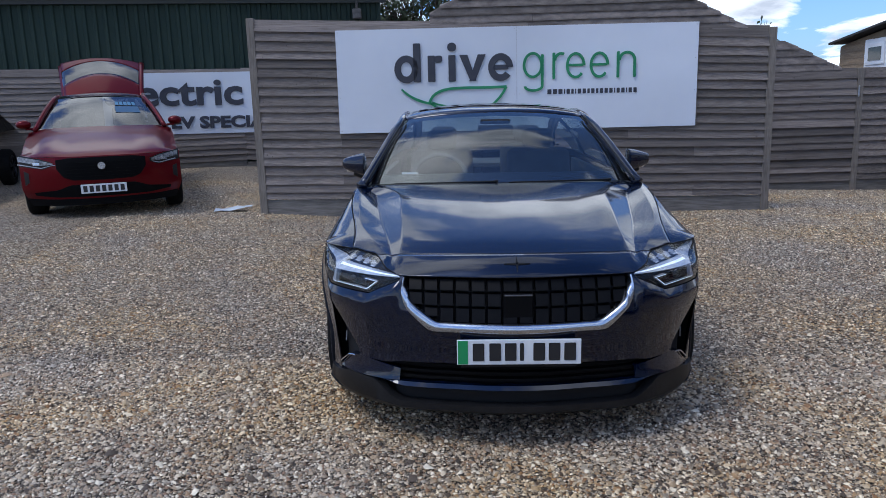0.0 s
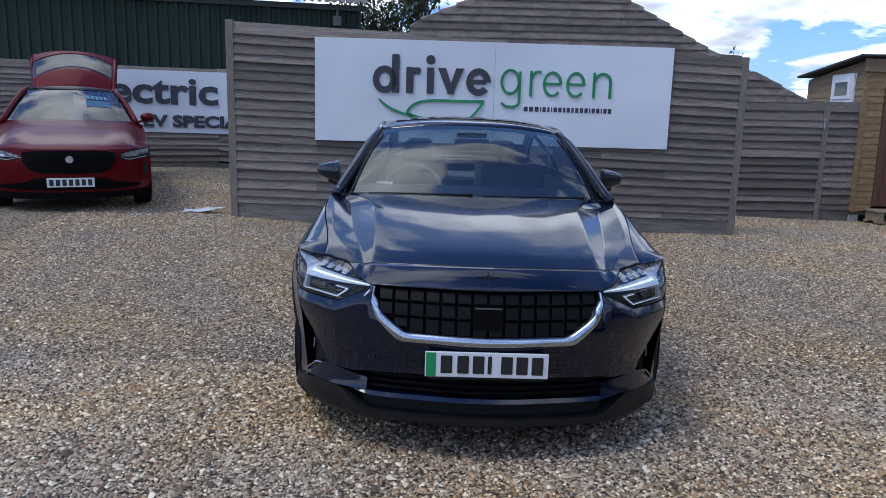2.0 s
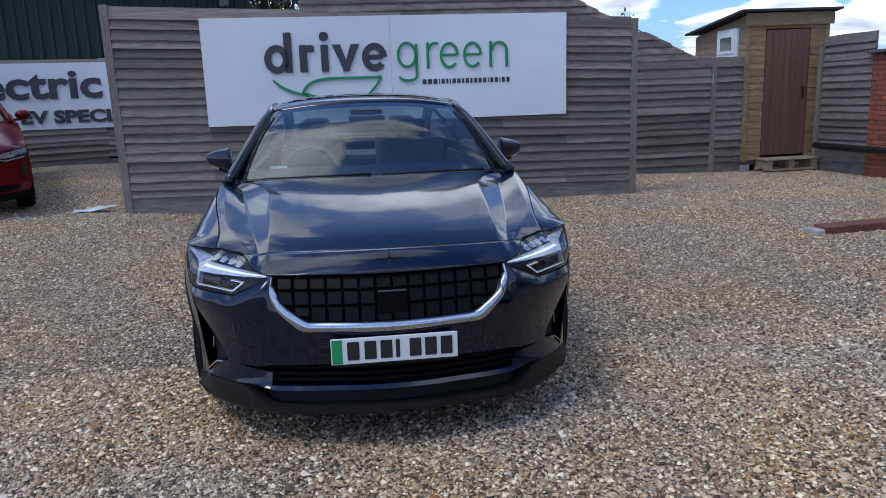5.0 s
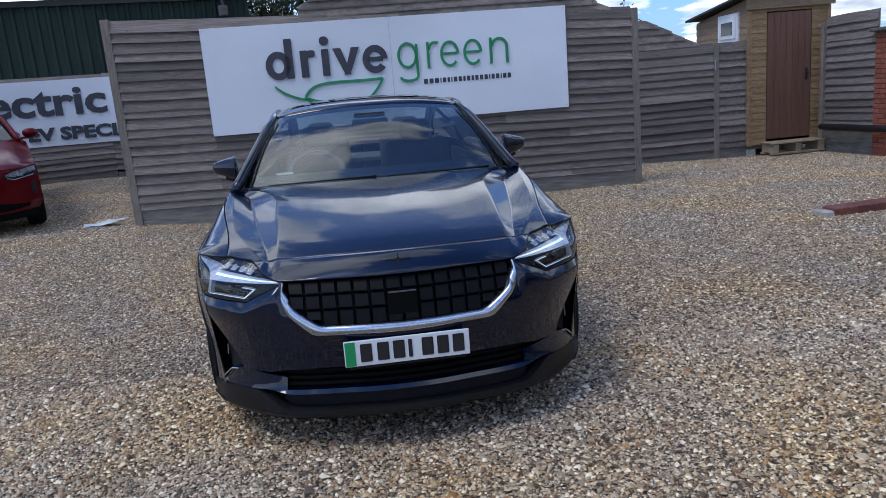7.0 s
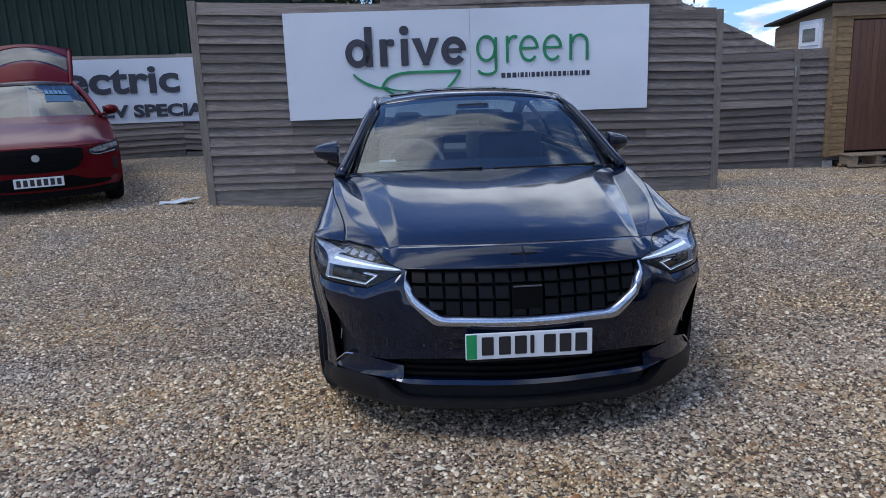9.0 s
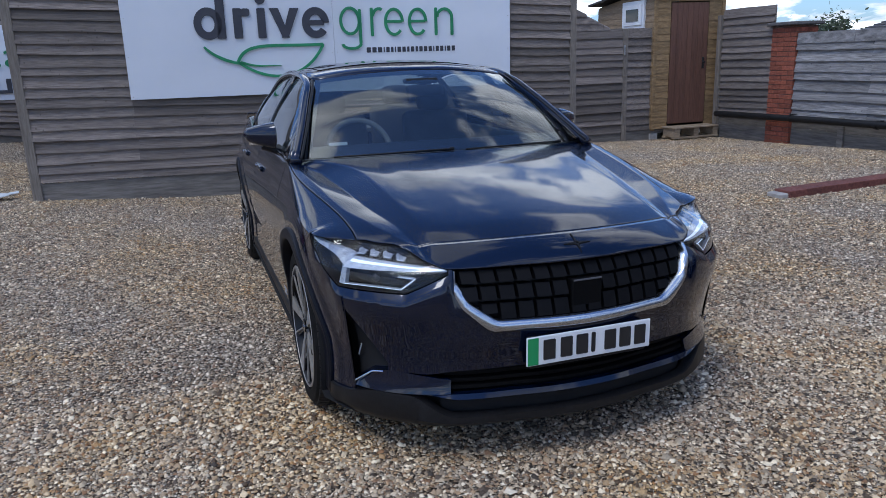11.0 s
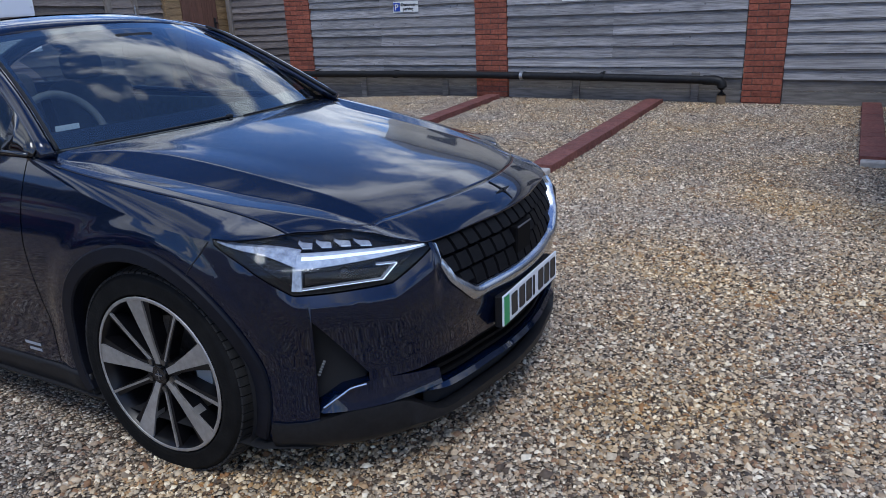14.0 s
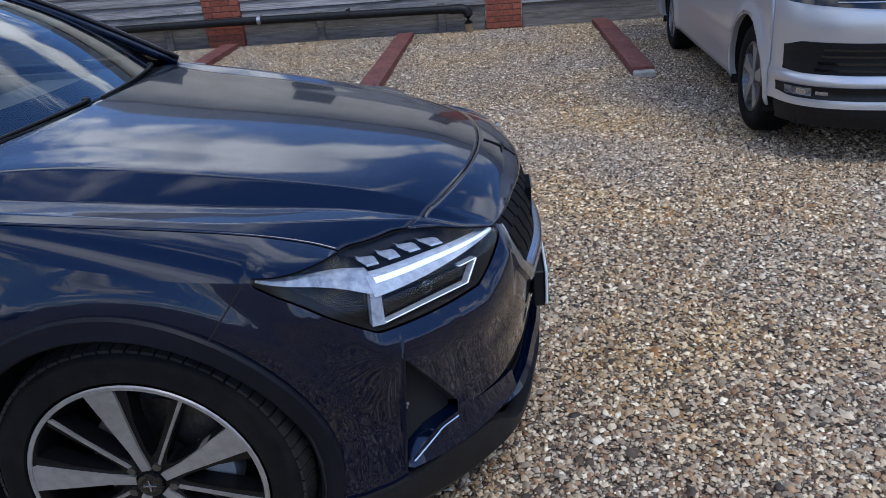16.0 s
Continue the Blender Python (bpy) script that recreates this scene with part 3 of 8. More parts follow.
def ring_shape(bm, cx, cz, w, h, t, d0, d1, n=24, a0=0, a1=360):
    """An oval band, closed or open, standing d0..d1 out from the panel."""
    full = a1 - a0 >= 360
    rows = []
    for k in range(n + (0 if full else 1)):
        a = radians(a0 + (a1 - a0) * k / n)
        c, s = math.cos(a), math.sin(a)
        o = (cx + w / 2 * c, cz + h / 2 * s)
        i = (cx + (w / 2 - t) * c, cz + (h / 2 - t) * s)
        rows.append([(o[0], d0, o[1]), (o[0], d1, o[1]), (i[0], d1, i[1]), (i[0], d0, i[1])])
    vs = [[bm.verts.new(p) for p in r] for r in rows]
    m = len(vs)
    for k in range(m if full else m - 1):
        a, b = vs[k], vs[(k + 1) % m]
        for j in range(4):
            bm.faces.new((a[j], b[j], b[(j + 1) % 4], a[(j + 1) % 4]))
    if not full:
        bm.faces.new(vs[0]); bm.faces.new(vs[-1][::-1])
    bmesh.ops.recalc_face_normals(bm, faces=bm.faces)


def logo_sign():
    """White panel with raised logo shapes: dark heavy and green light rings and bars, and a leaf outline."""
    ang = math.degrees(math.atan(FSLOPE))
    s = thing("sign_board", "large white sign board with dark and green shapes", "sign", pose(-1.965, 6.728 - 0.045, 1.165, 0, 0.42, ang))
    W, H = 4.65, 1.305
    for x0, x1 in ((0, W / 2 - 0.0015), (W / 2 + 0.0015, W)):
        part("panel", boxed(x0, x1, -0.012, 0.0, 0, H, 0.001), M_SIGN, s)
    bm = bmesh.new()
    cyl(bm, (0, -0.016, 0), (0, -0.011, 0), 0.006, seg=8)
    screw = mesh_from(bm, "screw", M_STEEL)
    for x in (0.03, W / 2 - 0.03, W / 2 + 0.03, W - 0.03):
        for z in (0.03, H * 0.35, H * 0.66, H - 0.03):
            part("screw", screw, M_STEEL, s, m=pose(x, 0, z))
    D0, D1 = -0.032, -0.012
    zb, xh, asc = 0.635, 0.33, 0.485     # foot line, small height, tall height
    def bar(x, z, w, h, name, m, r=0.012):
        b = bmesh.new(); prism(b, rounded(x, z, w, h, min(r, w / 2.1, h / 2.1)), "y", D0, D1)
        part(name, b, m, s)
    def ring(x, z, w, h, t, name, m, a0=0, a1=360):
        b = bmesh.new(); ring_shape(b, x, z, w, h, t, D0, D1, 26, a0, a1)
        part(name, b, m, s)
    # dark group
    ring(0.90, zb + xh / 2, 0.31, xh + 0.02, 0.085, "logo_ring", M_LET_DARK)
    bar(1.04, zb + asc / 2, 0.095, asc, "logo_bar", M_LET_DARK)
    bar(1.225, zb + xh / 2, 0.095, xh, "logo_bar", M_LET_DARK)
    bar(1.315, zb + xh - 0.045, 0.10, 0.085, "logo_bar", M_LET_DARK, 0.03)
    bar(1.49, zb + xh / 2, 0.092, xh, "logo_bar", M_LET_DARK)
    b = bmesh.new(); prism(b, rounded(1.49, zb + 0.43, 0.115, 0.11, 0.052, 8), "y", D0, D1); part("logo_dot", b, M_LET_DARK, s)
    for x0, x1 in ((1.585, 1.755), (1.925, 1.755)):
        b = bmesh.new()
        d = 0.052 if x0 < x1 else -0.052
        prism(b, [(x0, zb + xh), (x0 + 2 * d, zb + xh), (x1 + d * 0.9, zb), (x1 - d * 0.6, zb)], "y", D0 + (0.001 if d > 0 else 0), D1); part("logo_bar", b, M_LET_DARK, s)
    ring(2.115, zb + xh / 2, 0.32, xh + 0.02, 0.085, "logo_ring", M_LET_DARK, 0, 322)
    bar(2.12, zb + xh / 2, 0.19, 0.06, "logo_bar", M_LET_DARK)
    # green group
    t = 0.034
    ring(2.53, zb + xh / 2 + 0.015, 0.26, xh, t, "logo_ring", M_LET_GREEN)
    bar(2.652, zb + 0.115, t, 0.40, "logo_bar", M_LET_GREEN)
    ring(2.54, zb - 0.085, 0.255, 0.14, t, "logo_hook", M_LET_GREEN, 180, 360)
    bar(2.80, zb + xh / 2, t, xh, "logo_bar", M_LET_GREEN)
    ring(2.893, zb + xh - 0.10, 0.19, 0.21, t, "logo_arch", M_LET_GREEN, 62, 180)
    for cx in (3.08, 3.385):
        ring(cx, zb + xh / 2, 0.25, xh, t, "logo_ring", M_LET_GREEN, 0, 318)
        bar(cx, zb + xh / 2 + 0.005, 0.19, t * 0.9, "logo_bar", M_LET_GREEN, 0.004)
    bar(3.625, zb + xh / 2, t, xh, "logo_bar", M_LET_GREEN)
    ring(3.74, zb + xh - 0.115, 0.23, 0.23, t, "logo_arch", M_LET_GREEN, 0, 180)
    bar(3.838, zb + (xh - 0.11) / 2, t, xh - 0.11, "logo_bar", M_LET_GREEN)
    # the row of small dark print as bars
    x = 2.72
    for w in (0.052, 0.052, 0.052, 0.014, 0.042, 0.03, 0.014, 0.044, 0.042, 0.03, 0.042, 0.03, 0.042, 0.042, 0.042, 0.014, 0.04, 0.042, 0.014, 0.042, 0.042):
        b = bmesh.new(); prism(b, rounded(x + w / 2, 0.475, w, 0.062, 0.006, 2), "y", -0.018, -0.012); part("small_print_bar", b, M_LET_DARK, s)
        x += w + 0.0195
    # leaf outline
    def ribbon(f, n, w):
        pts = [f(k / n) for k in range(n + 1)]
        b = bmesh.new(); rows = []
        for k, p in enumerate(pts):
            q = pts[min(k + 1, n)]; o = pts[max(k - 1, 0)]
            dx, dz = q[0] - o[0], q[1] - o[1]
            l = math.hypot(dx, dz); ww = w(k / n) / 2
            nx, nz = -dz / l * ww, dx / l * ww
            rows.append([(p[0] + nx, D1, p[1] + nz), (p[0] + nx, D0, p[1] + nz), (p[0] - nx, D0, p[1] - nz), (p[0] - nx, D1, p[1] - nz)])
        sheet(b, rows); bmesh.ops.recalc_face_normals(b, faces=b.faces)
        part("leaf_line", b, M_LET_GREEN, s)
    bez = lambda a, b, c, d: lambda t: tuple((1 - t) ** 3 * a[i] + 3 * (1 - t) ** 2 * t * b[i] + 3 * (1 - t) * t * t * c[i] + t**3 * d[i] for i in (0, 1))
    ribbon(bez((0.83, 0.55), (0.95, 0.42), (1.12, 0.37), (1.26, 0.35)), 14, lambda t: 0.022 + 0.012 * math.sin(math.pi * t))
    ribbon(bez((1.19, 0.375), (1.28, 0.62), (1.62, 0.53), (2.19, 0.555)), 22, lambda t: 0.034)
    ribbon(bez((2.19, 0.555), (1.98, 0.16), (1.55, 0.10), (1.19, 0.375)), 22, lambda t: 0.030)
    ribbon(bez((1.22, 0.375), (1.40, 0.30), (1.52, 0.335), (1.68, 0.325)), 12, lambda t: 0.022 * (1 - t) + 0.006)
    return s


logo_sign()

# ---- wall of timber bays and brick piers, on the side by the parking bays ----
WX = 7.80


def brick_pier(y0, y1, z1, cap):
    p = thing("brick_pier", "square red-orange brick pier with a dark stone cap", "brick pier", pose(WX, y0, 0), group="brick piers in the yard wall", kind="structure")
    w = y1 - y0
    part("core", boxed(0.008, 0.43, 0.008, w - 0.008, -0.4, z1 - 0.005), M_MORTAR, p)
    bl, bh, j = 0.215, 0.065, 0.010
    full = mesh_from(boxed(-0.1025, 0, 0, (w - j) / 2, 0, bh, 0.003), "brick", M_BRICK)
    head = mesh_from(boxed(-0.1025, 0, 0, (w - 3 * j) / 4 - 0.0, 0, bh, 0.003), "brick", M_BRICK)
    side = mesh_from(boxed(0, bl, 0, 0.1025, 0, bh, 0.003), "brick", M_BRICK)
    n = int((z1 + 0.10) / (bh + j))
    rnd = random.Random(int(y0 * 10))
    for c in range(n):
        z = -0.10 + c * (bh + j)
        if c % 2 == 0:
            for k in range(2):
                part("brick", full, M_BRICK, p, m=pose(0.1025 + rnd.uniform(-0.002, 0.001), k * ((w + j) / 2), z))
        else:
            h = (w - 3 * j) / 4
            for k, (a, hh) in enumerate(((0, 1), (h + j, 2), (3 * h + 3 * j, 1))):
                part("brick", head if hh == 1 else full, M_BRICK, p, m=pose(0.1025 + rnd.uniform(-0.002, 0.001), a if hh == 1 else a, z))
        if z > 1.35:
            for k in range(2):
                part("brick", side, M_BRICK, p, m=pose(0.105 + k * 0.11, 0 + 0.0, z))
    if cap:
        bm = boxed(-0.07, 0.50, -0.07, w + 0.07, z1, z1 + 0.055, 0.012)
        part("cap", bm, M_SLATE, p, "dark weathered stone cap")
    return p


def side_wall():
    f = thing("fence_side", "weathered grey lapped timber fence between brick piers", "fence", pose(WX + 0.06, 0, 0, 0, 0, 90) @ Matrix.Diagonal((1, -1, 1, 1)), kind="structure")
    bays = ((-9.0, -4.55, 1.75), (-4.1, -0.07, 1.75), (0.41, 3.68, 1.75), (4.21, 7.33, 1.66))
    for n, (a, b, z1) in enumerate(bays):
        lapped_fence(f, a, b, lambda u: 0.36, lambda u: z1 - 0.10, 0.143, (a + 1.7,), M_FENCE_GREY, 31 + n, SHARED)
        part("top_board", lapped_board(b - a, 0.165, 0.026, "top_board", M_FENCE_GREY, seed=n), M_FENCE_GREY, f, m=pose(a, -0.02, z1 - 0.14, 0, 0.2, 0))
        part("base_board", boxed(a, b, -0.02, 0.02, -0.3, 0.19, 0.004), M_BOARD_DARK, f)
        part("base_board", boxed(a, b, -0.014, 0.026, 0.195, 0.38, 0.004), M_BOARD_DARK, f)
        for k in range(2 if a > 0 else 0):
            u = a + (b - a) * (0.16 + 0.5 * k)
            part("stub_post", boxed(u, u + 0.10, -0.06, -0.022, -0.2, 0.42, 0.005), M_BOARD_DARK, f)
    # taller bay at the shed end, slightly skewed
    lapped_fence(f, 7.86, 9.12, lambda u: 0.36 - 0.03 * (u - 7.86), lambda u: 2.12, 0.120, (), M_FENCE, 41, SHARED)
    part("base_board", boxed(7.86, 9.12, -0.02, 0.02, -0.4, 0.36, 0.004), M_BOARD_DARK, f)
    return f


side_wall()
for y0, y1, z1 in ((-4.55, -4.1, 1.84), (-0.06, 0.40, 1.84), (3.69, 4.20, 1.845), (7.34, 7.86, 1.80)):
    brick_pier(y0, y1, z1, True)


def shed_return():
    f = thing("fence_return", "short return of grey lapped timber fence next to the shed", "fence", pose(7.86, 9.15, 0), kind="structure")
    lapped_fence(f, 0.0, 0.7, lambda u: -0.1, lambda u: 2.02, 0.13, (), M_FENCE, 45, SHARED)
    part("post", boxed(-0.09, 0.0, -0.05, 0.05, -0.3, 2.05, 0.005), M_POST, f)


shed_return()


def black_pipe():
    p = thing("drain_pipe", "long black plastic pipe along the fence foot", "pipe")
    X = WX - 0.11
    bm = bmesh.new()
    ya, yb = 0.70, 9.0
    n = 18
    pts = [(X, yb - (yb - ya) * k / n, 0.335 + 0.04 * math.sin(math.pi * k / n)) for k in range(n + 1)]
    tube(bm, pts, 0.052, 14)
    part("run", bm, M_BLACK_PIPE, p, smooth=40)
    bm = bmesh.new()
    tube(bm, [(X, 0.86, 0.335), (X, 0.72, 0.335), (X, 0.66, 0.32), (X, 0.635, 0.29), (X, 0.625, 0.25), (X, 0.625, 0.15)], 0.062, 14)
    part("elbow", bm, M_BLACK_PIPE, p, smooth=40)
    bm = bmesh.new()
    cyl(bm, (X, 0.625, -0.1), (X, 0.625, 0.155), 0.055, seg=16)
    part("down_pipe", bm, mat("brown_clay_pipe", (0.20, 0.13, 0.07), 0.7, col2=(0.28, 0.19, 0.11), scale=12), p, "short buff clay down pipe", smooth=40)
    for y in (2.2, 3.4, 5.6, 7.2):
        bm = bmesh.new()
        cyl(bm, (X, y - 0.025, 0.366), (X, y + 0.025, 0.366), 0.058, seg=16)
        box(bm, X - 0.008, X + 0.11, y - 0.012, y + 0.012, 0.415, 0.43)
        part("bracket", bm, M_STEEL if y == 3.4 else M_BLACK_PIPE, p, smooth=40)


black_pipe()


def parking_sign(y, z):
    s = thing("parking_sign", "small white parking sign with a blue square", "sign", pose(WX - 0.015 + 0.03, y, z, 0, 0, -90), group="customer parking signs")
    part("plate", boxed(-0.23, 0.23, -0.006, 0.0, -0.08, 0.08, 0.002), M_CREAM_SIGN, s)
    part("blue_square", boxed(-0.222, -0.10, -0.008, -0.0062, -0.065, 0.065, 0.0005), M_BLUE_SIGN, s)
    for body, size, x, zz, m_ in (("P", 0.13, -0.198, -0.046, M_CREAM_SIGN), ("Customer", 0.066, -0.082, 0.012, M_INK), ("parking", 0.066, -0.05, -0.05, M_INK)):
        me = text_mesh(body, size, 0.001, bold=0.0012)
        me.materials.append(m_)
        part("lettering", me, m_, s, m=pose(x, -0.0095, zz, 90, 0, 0))


for y, z in ((5.41, 1.385), (2.61, 1.45), (-0.55 - 1.3, 1.47)):
    parking_sign(y, z)


def bay_kerb(x0, y0, x1, y1):
    L, a = math.hypot(x1 - x0, y1 - y0), math.degrees(math.atan2(y1 - y0, x1 - x0))
    k = thing("bay_kerb", "low dark red brick kerb lying on gravel", "kerb", pose(x0, y0, ground_z(x0, y0), 0, -math.degrees(math.atan2(ground_z(x1, y1) - ground_z(x0, y0), L)), a), group="parking bay kerbs")
    part("bed", boxed(0.11, L, -0.098, 0.098, -0.15, 0.058, 0.004), M_BRICK_DARK, k)
    part("end_block", boxed(-0.0, 0.105, -0.095, 0.095, -0.12, 0.048, 0.010), M_CONC, k, "rough pale concrete end block")
    me = mesh_from(boxed(0, 0.217, -0.102, 0.102, -0.04, 0.070, 0.004), "brick", M_BRICK_DARK)
    n = int((L - 0.11) / 0.221)
    for i in range(n):
        part("brick", me, M_BRICK_DARK, k, m=pose(0.112 + i * 0.221, random.uniform(-0.002, 0.002), random.uniform(-0.0015, 0.0015)))


bay_kerb(4.18, 3.64, 7.62, 3.83)
bay_kerb(3.42, 1.40, 7.62, 1.44)
bay_kerb(4.55, -1.11, 7.75, -1.06)

# ---- shed ----


def shed():
    X0, X1, Y0, Y1 = 6.58, 8.08, 9.42, 11.35
    s = thing("garden_shed", "small honey timber shed with red brown door", "shed", pose(X0, Y0, -0.06))
    W, D = X1 - X0, Y1 - Y0
    zf, zb = 2.62, 2.40
    part("floor_frame", boxed(0.05, W - 0.05, 0.05, D - 0.05, 0.06, 0.17), M_BOARD_DARK, s)
    bm = bmesh.new()
    prism(bm, [(0.02, 0.14), (D - 0.02, 0.14), (D - 0.02, zb), (0.02, zf)], "x", 0.02, 0.05)
    prism(bm, [(0.02, 0.14), (D - 0.02, 0.14), (D - 0.02, zb), (0.02, zf)], "x", W - 0.05, W - 0.02)
    box(bm, 0.02, W - 0.02, D - 0.05, D - 0.02, 0.14, zb)
    part("wall", bm, M_SHED_GREY, s)
    # shiplap boards on the front, either side of the door
    dx0, dx1, dz0, dz1 = 0.36, 1.15, 0.22, 2.36
    k = 0
    z = 0.14
    while z < zf - 0.05:
        h = 0.118
        for a, b in (((0.0, dx0 - 0.012), (dx1 + 0.012, W)) if z < dz1 - 0.02 else ((0.0, W),)):
            part("board", lapped_board(b - a, h, 0.018, "board", M_SHED, seed=k), M_SHED, s, m=pose(a, 0.0, z))
        k += 1
        z += 0.112
    # side boards
    z = 0.14
    side = lapped_board(D, 0.118, 0.018, "board", M_SHED_GREY, seed=4)
    while z < zb - 0.1:
        part("board", side, M_SHED_GREY, s, m=pose(0.018, D, z, 0, 0, -90))
        z += 0.112
    # window on the side
    w = part("window", boxed(-0.035, 0.02, 0.26, 0.98, 1.93, 2.43, 0.006), M_UPVC, s, "white plastic window")
    part("sash", boxed(-0.05, -0.034, 0.33, 0.91, 2.0, 2.36, 0.006), M_UPVC, w)
    part("pane", boxed(-0.056, -0.049, 0.42, 0.82, 2.07, 2.29), M_PANE, w)
    # door
    d = part("door", boxed(dx0, dx1, -0.022, 0.012, dz0, dz1, 0.004), M_DOOR, s, "red-brown ledged door")
    for i in range(7):
        x = dx0 + 0.004 + i * (dx1 - dx0 - 0.008) / 7
        part("plank", boxed(x, x + (dx1 - dx0 - 0.008) / 7 - 0.004, -0.03, -0.0215, dz0 + 0.004, dz1 - 0.004, 0.002), M_DOOR, d)
    part("handle", boxed(dx1 - 0.11, dx1 - 0.07, -0.05, -0.03, 1.20, 1.40, 0.004), M_INK, d, "black iron latch")
    bm = bmesh.new()
    cyl(bm, (dx1 - 0.09, -0.085, 1.31), (dx1 - 0.09, -0.045, 1.31), 0.02, seg=12)
    part("knob", bm, M_INK, d, smooth=40)
    for x0, x1 in ((0.0, 0.07), (W - 0.07, W)):
        part("corner_trim", boxed(x0, x1, -0.035, -0.012, 0.12, zf - 0.2, 0.003), M_SHED, s)
    part("fascia", boxed(-0.04, W + 0.06, -0.06, -0.03, zf - 0.19, zf + 0.02, 0.003), M_SHED_GREY, s, "weathered grey fascia board")
    bm = bmesh.new()
    prism(bm, [(-0.13, zf + 0.045), (-0.13, zf + 0.08), (D + 0.14, zb + 0.07), (D + 0.14, zb + 0.035)], "x", -0.16, W + 0.17)
    part("roof", bm, M_FELT, s, "black felt roof sloping backwards")
    for x, y in ((0.1, 0.1), (W - 0.1, 0.1), (0.1, D - 0.1), (W - 0.1, D - 0.1)):
        part("footing", boxed(x - 0.08, x + 0.08, y - 0.08, y + 0.08, -0.15, 0.06, 0.005), M_CONC, s)


shed()


def pallet():
    p = thing("pallet_step", "rough timber pallet used as a door step on gravel", "pallet", pose(6.82, 8.98, -0.10, 0, 0, 1.5))
    for i in range(5):
        part("slat", boxed(0, 0.98, 0.02 + 0.08 * i, 0.085 + 0.08 * i, 0.20, 0.225, 0.003), M_PALLET, p)
    for x in (0.03, 0.44, 0.86):
        part("block", boxed(x, x + 0.1, 0.03, 0.40, 0.05, 0.20, 0.004), M_PALLET, p)
    for i in range(2):
        part("slat", boxed(0, 0.98, 0.02 + 0.28 * i, 0.11 + 0.28 * i, 0.02, 0.05, 0.003), M_PALLET, p)


pallet()

# ---- barn, fence and sign behind the red car ----
BX, BY, BSL = -5.5, 11.75, 0.15


def barn():
    ang = math.degrees(math.atan(BSL))
    b = thing("barn", "dark green corrugated metal barn with a pale corrugated roof edge", "barn", pose(-12.0, BY + BSL * (-12.0 - BX) + 0.35, 0, 0, 0, ang))
    L = 10.05
    # box-profile wall sheets, about one metre each
    eave = lambda u: 3.79 - 0.012 * u
    u = 0.0
    k = 0
    while u < L - 0.05:
        w = min(1.0, L - u)
        bm = bmesh.new()
        rows = []
        prof = []
        n = 5
        for i in range(n):
            x = w * i / n
            s = w / n
            prof += [(x, 0.0), (x + s * 0.52, 0.0), (x + s * 0.62, -0.035), (x + s * 0.9, -0.035)]
        prof.append((w, 0.0))
        rows = [[(u + px, py, z) for px, py in prof] for z in (0.0, eave(u))]
        sheet(bm, rows)
        ob = part("wall_sheet", bm, M_BARN, b)
        md = ob.modifiers.new("thick", "SOLIDIFY"); md.thickness = 0.006
        u += 1.0
        k += 1
    part("frame", boxed(0.0, L, 0.05, 0.2, 0.0, 3.2), M_BARN, b)
    part("side_wall", boxed(L - 0.06, L, 0.05, 6.0, 0.0, 3.25), M_BARN, b)
    part("eave_trim", boxed(0.0, L + 0.02, -0.10, -0.04, 3.47, 3.58, 0.004), mat("dark_eave_trim", (0.03, 0.035, 0.03), 0.5), b, m=pose(0, 0, 0.235, 0, math.degrees(0.012), 0))
    # corrugated roof sheet, overhanging
    bm = bmesh.new()
    n = 260
    rows = []
    for yy, zz in ((-0.28, 0.0), (6.0, 1.2)):
        rows.append([(L * i / n + 0.1, yy, 3.86 - 0.012 * L * i / n + zz + 0.028 * math.sin(i * 2 * math.pi / 3.8)) for i in range(n + 1)])
    sheet(bm, rows)
    ob = part("roof", bm, M_BARN_ROOF, b, "pale corrugated fibre-cement roof", 180)
    md = ob.modifiers.new("thick", "SOLIDIFY"); md.thickness = 0.02
    bm = bmesh.new()
    box(bm, L - 0.62, L - 0.44, -0.20, -0.06, 3.27, 3.47, 0.02)
    cyl(bm, (L - 0.53, -0.13, 3.45), (L - 0.53, -0.13, 3.62), 0.025, seg=10)
    part("flood_light", bm, M_SLATE, b, "small grey security lamp under the eave")


barn()


def barn_fence():
    ang = math.degrees(math.atan(BSL))
    x0 = -12.0
    f = thing("fence_barn", "grey feather-edge timber fence in front of the green barn", "fence", pose(x0, BY + BSL * (x0 - BX), 0, 0, 0, ang), kind="structure")
    L = 10.6
    base = lambda u: ground_z(x0 + u, 12.0) + 0.16
    top = lambda u: 2.46 - 0.02 * u
    for n, (a, b) in enumerate(((0, 2.4), (2.4, 4.8), (4.8, 7.2), (7.2, 9.4), (9.4, 10.6))):
        lapped_fence(f, a, b, base, top, 0.108, (), M_FENCE, 61 + n, SHARED)
    for n in range(5):
        a = 2.4 * n
        part("gravel_board", boxed(a, min(L, a + 2.39), -0.03, 0, -0.1, base(a + 1.2) + 0.02, 0.003), M_BOARD_DARK, f)


barn_fence()


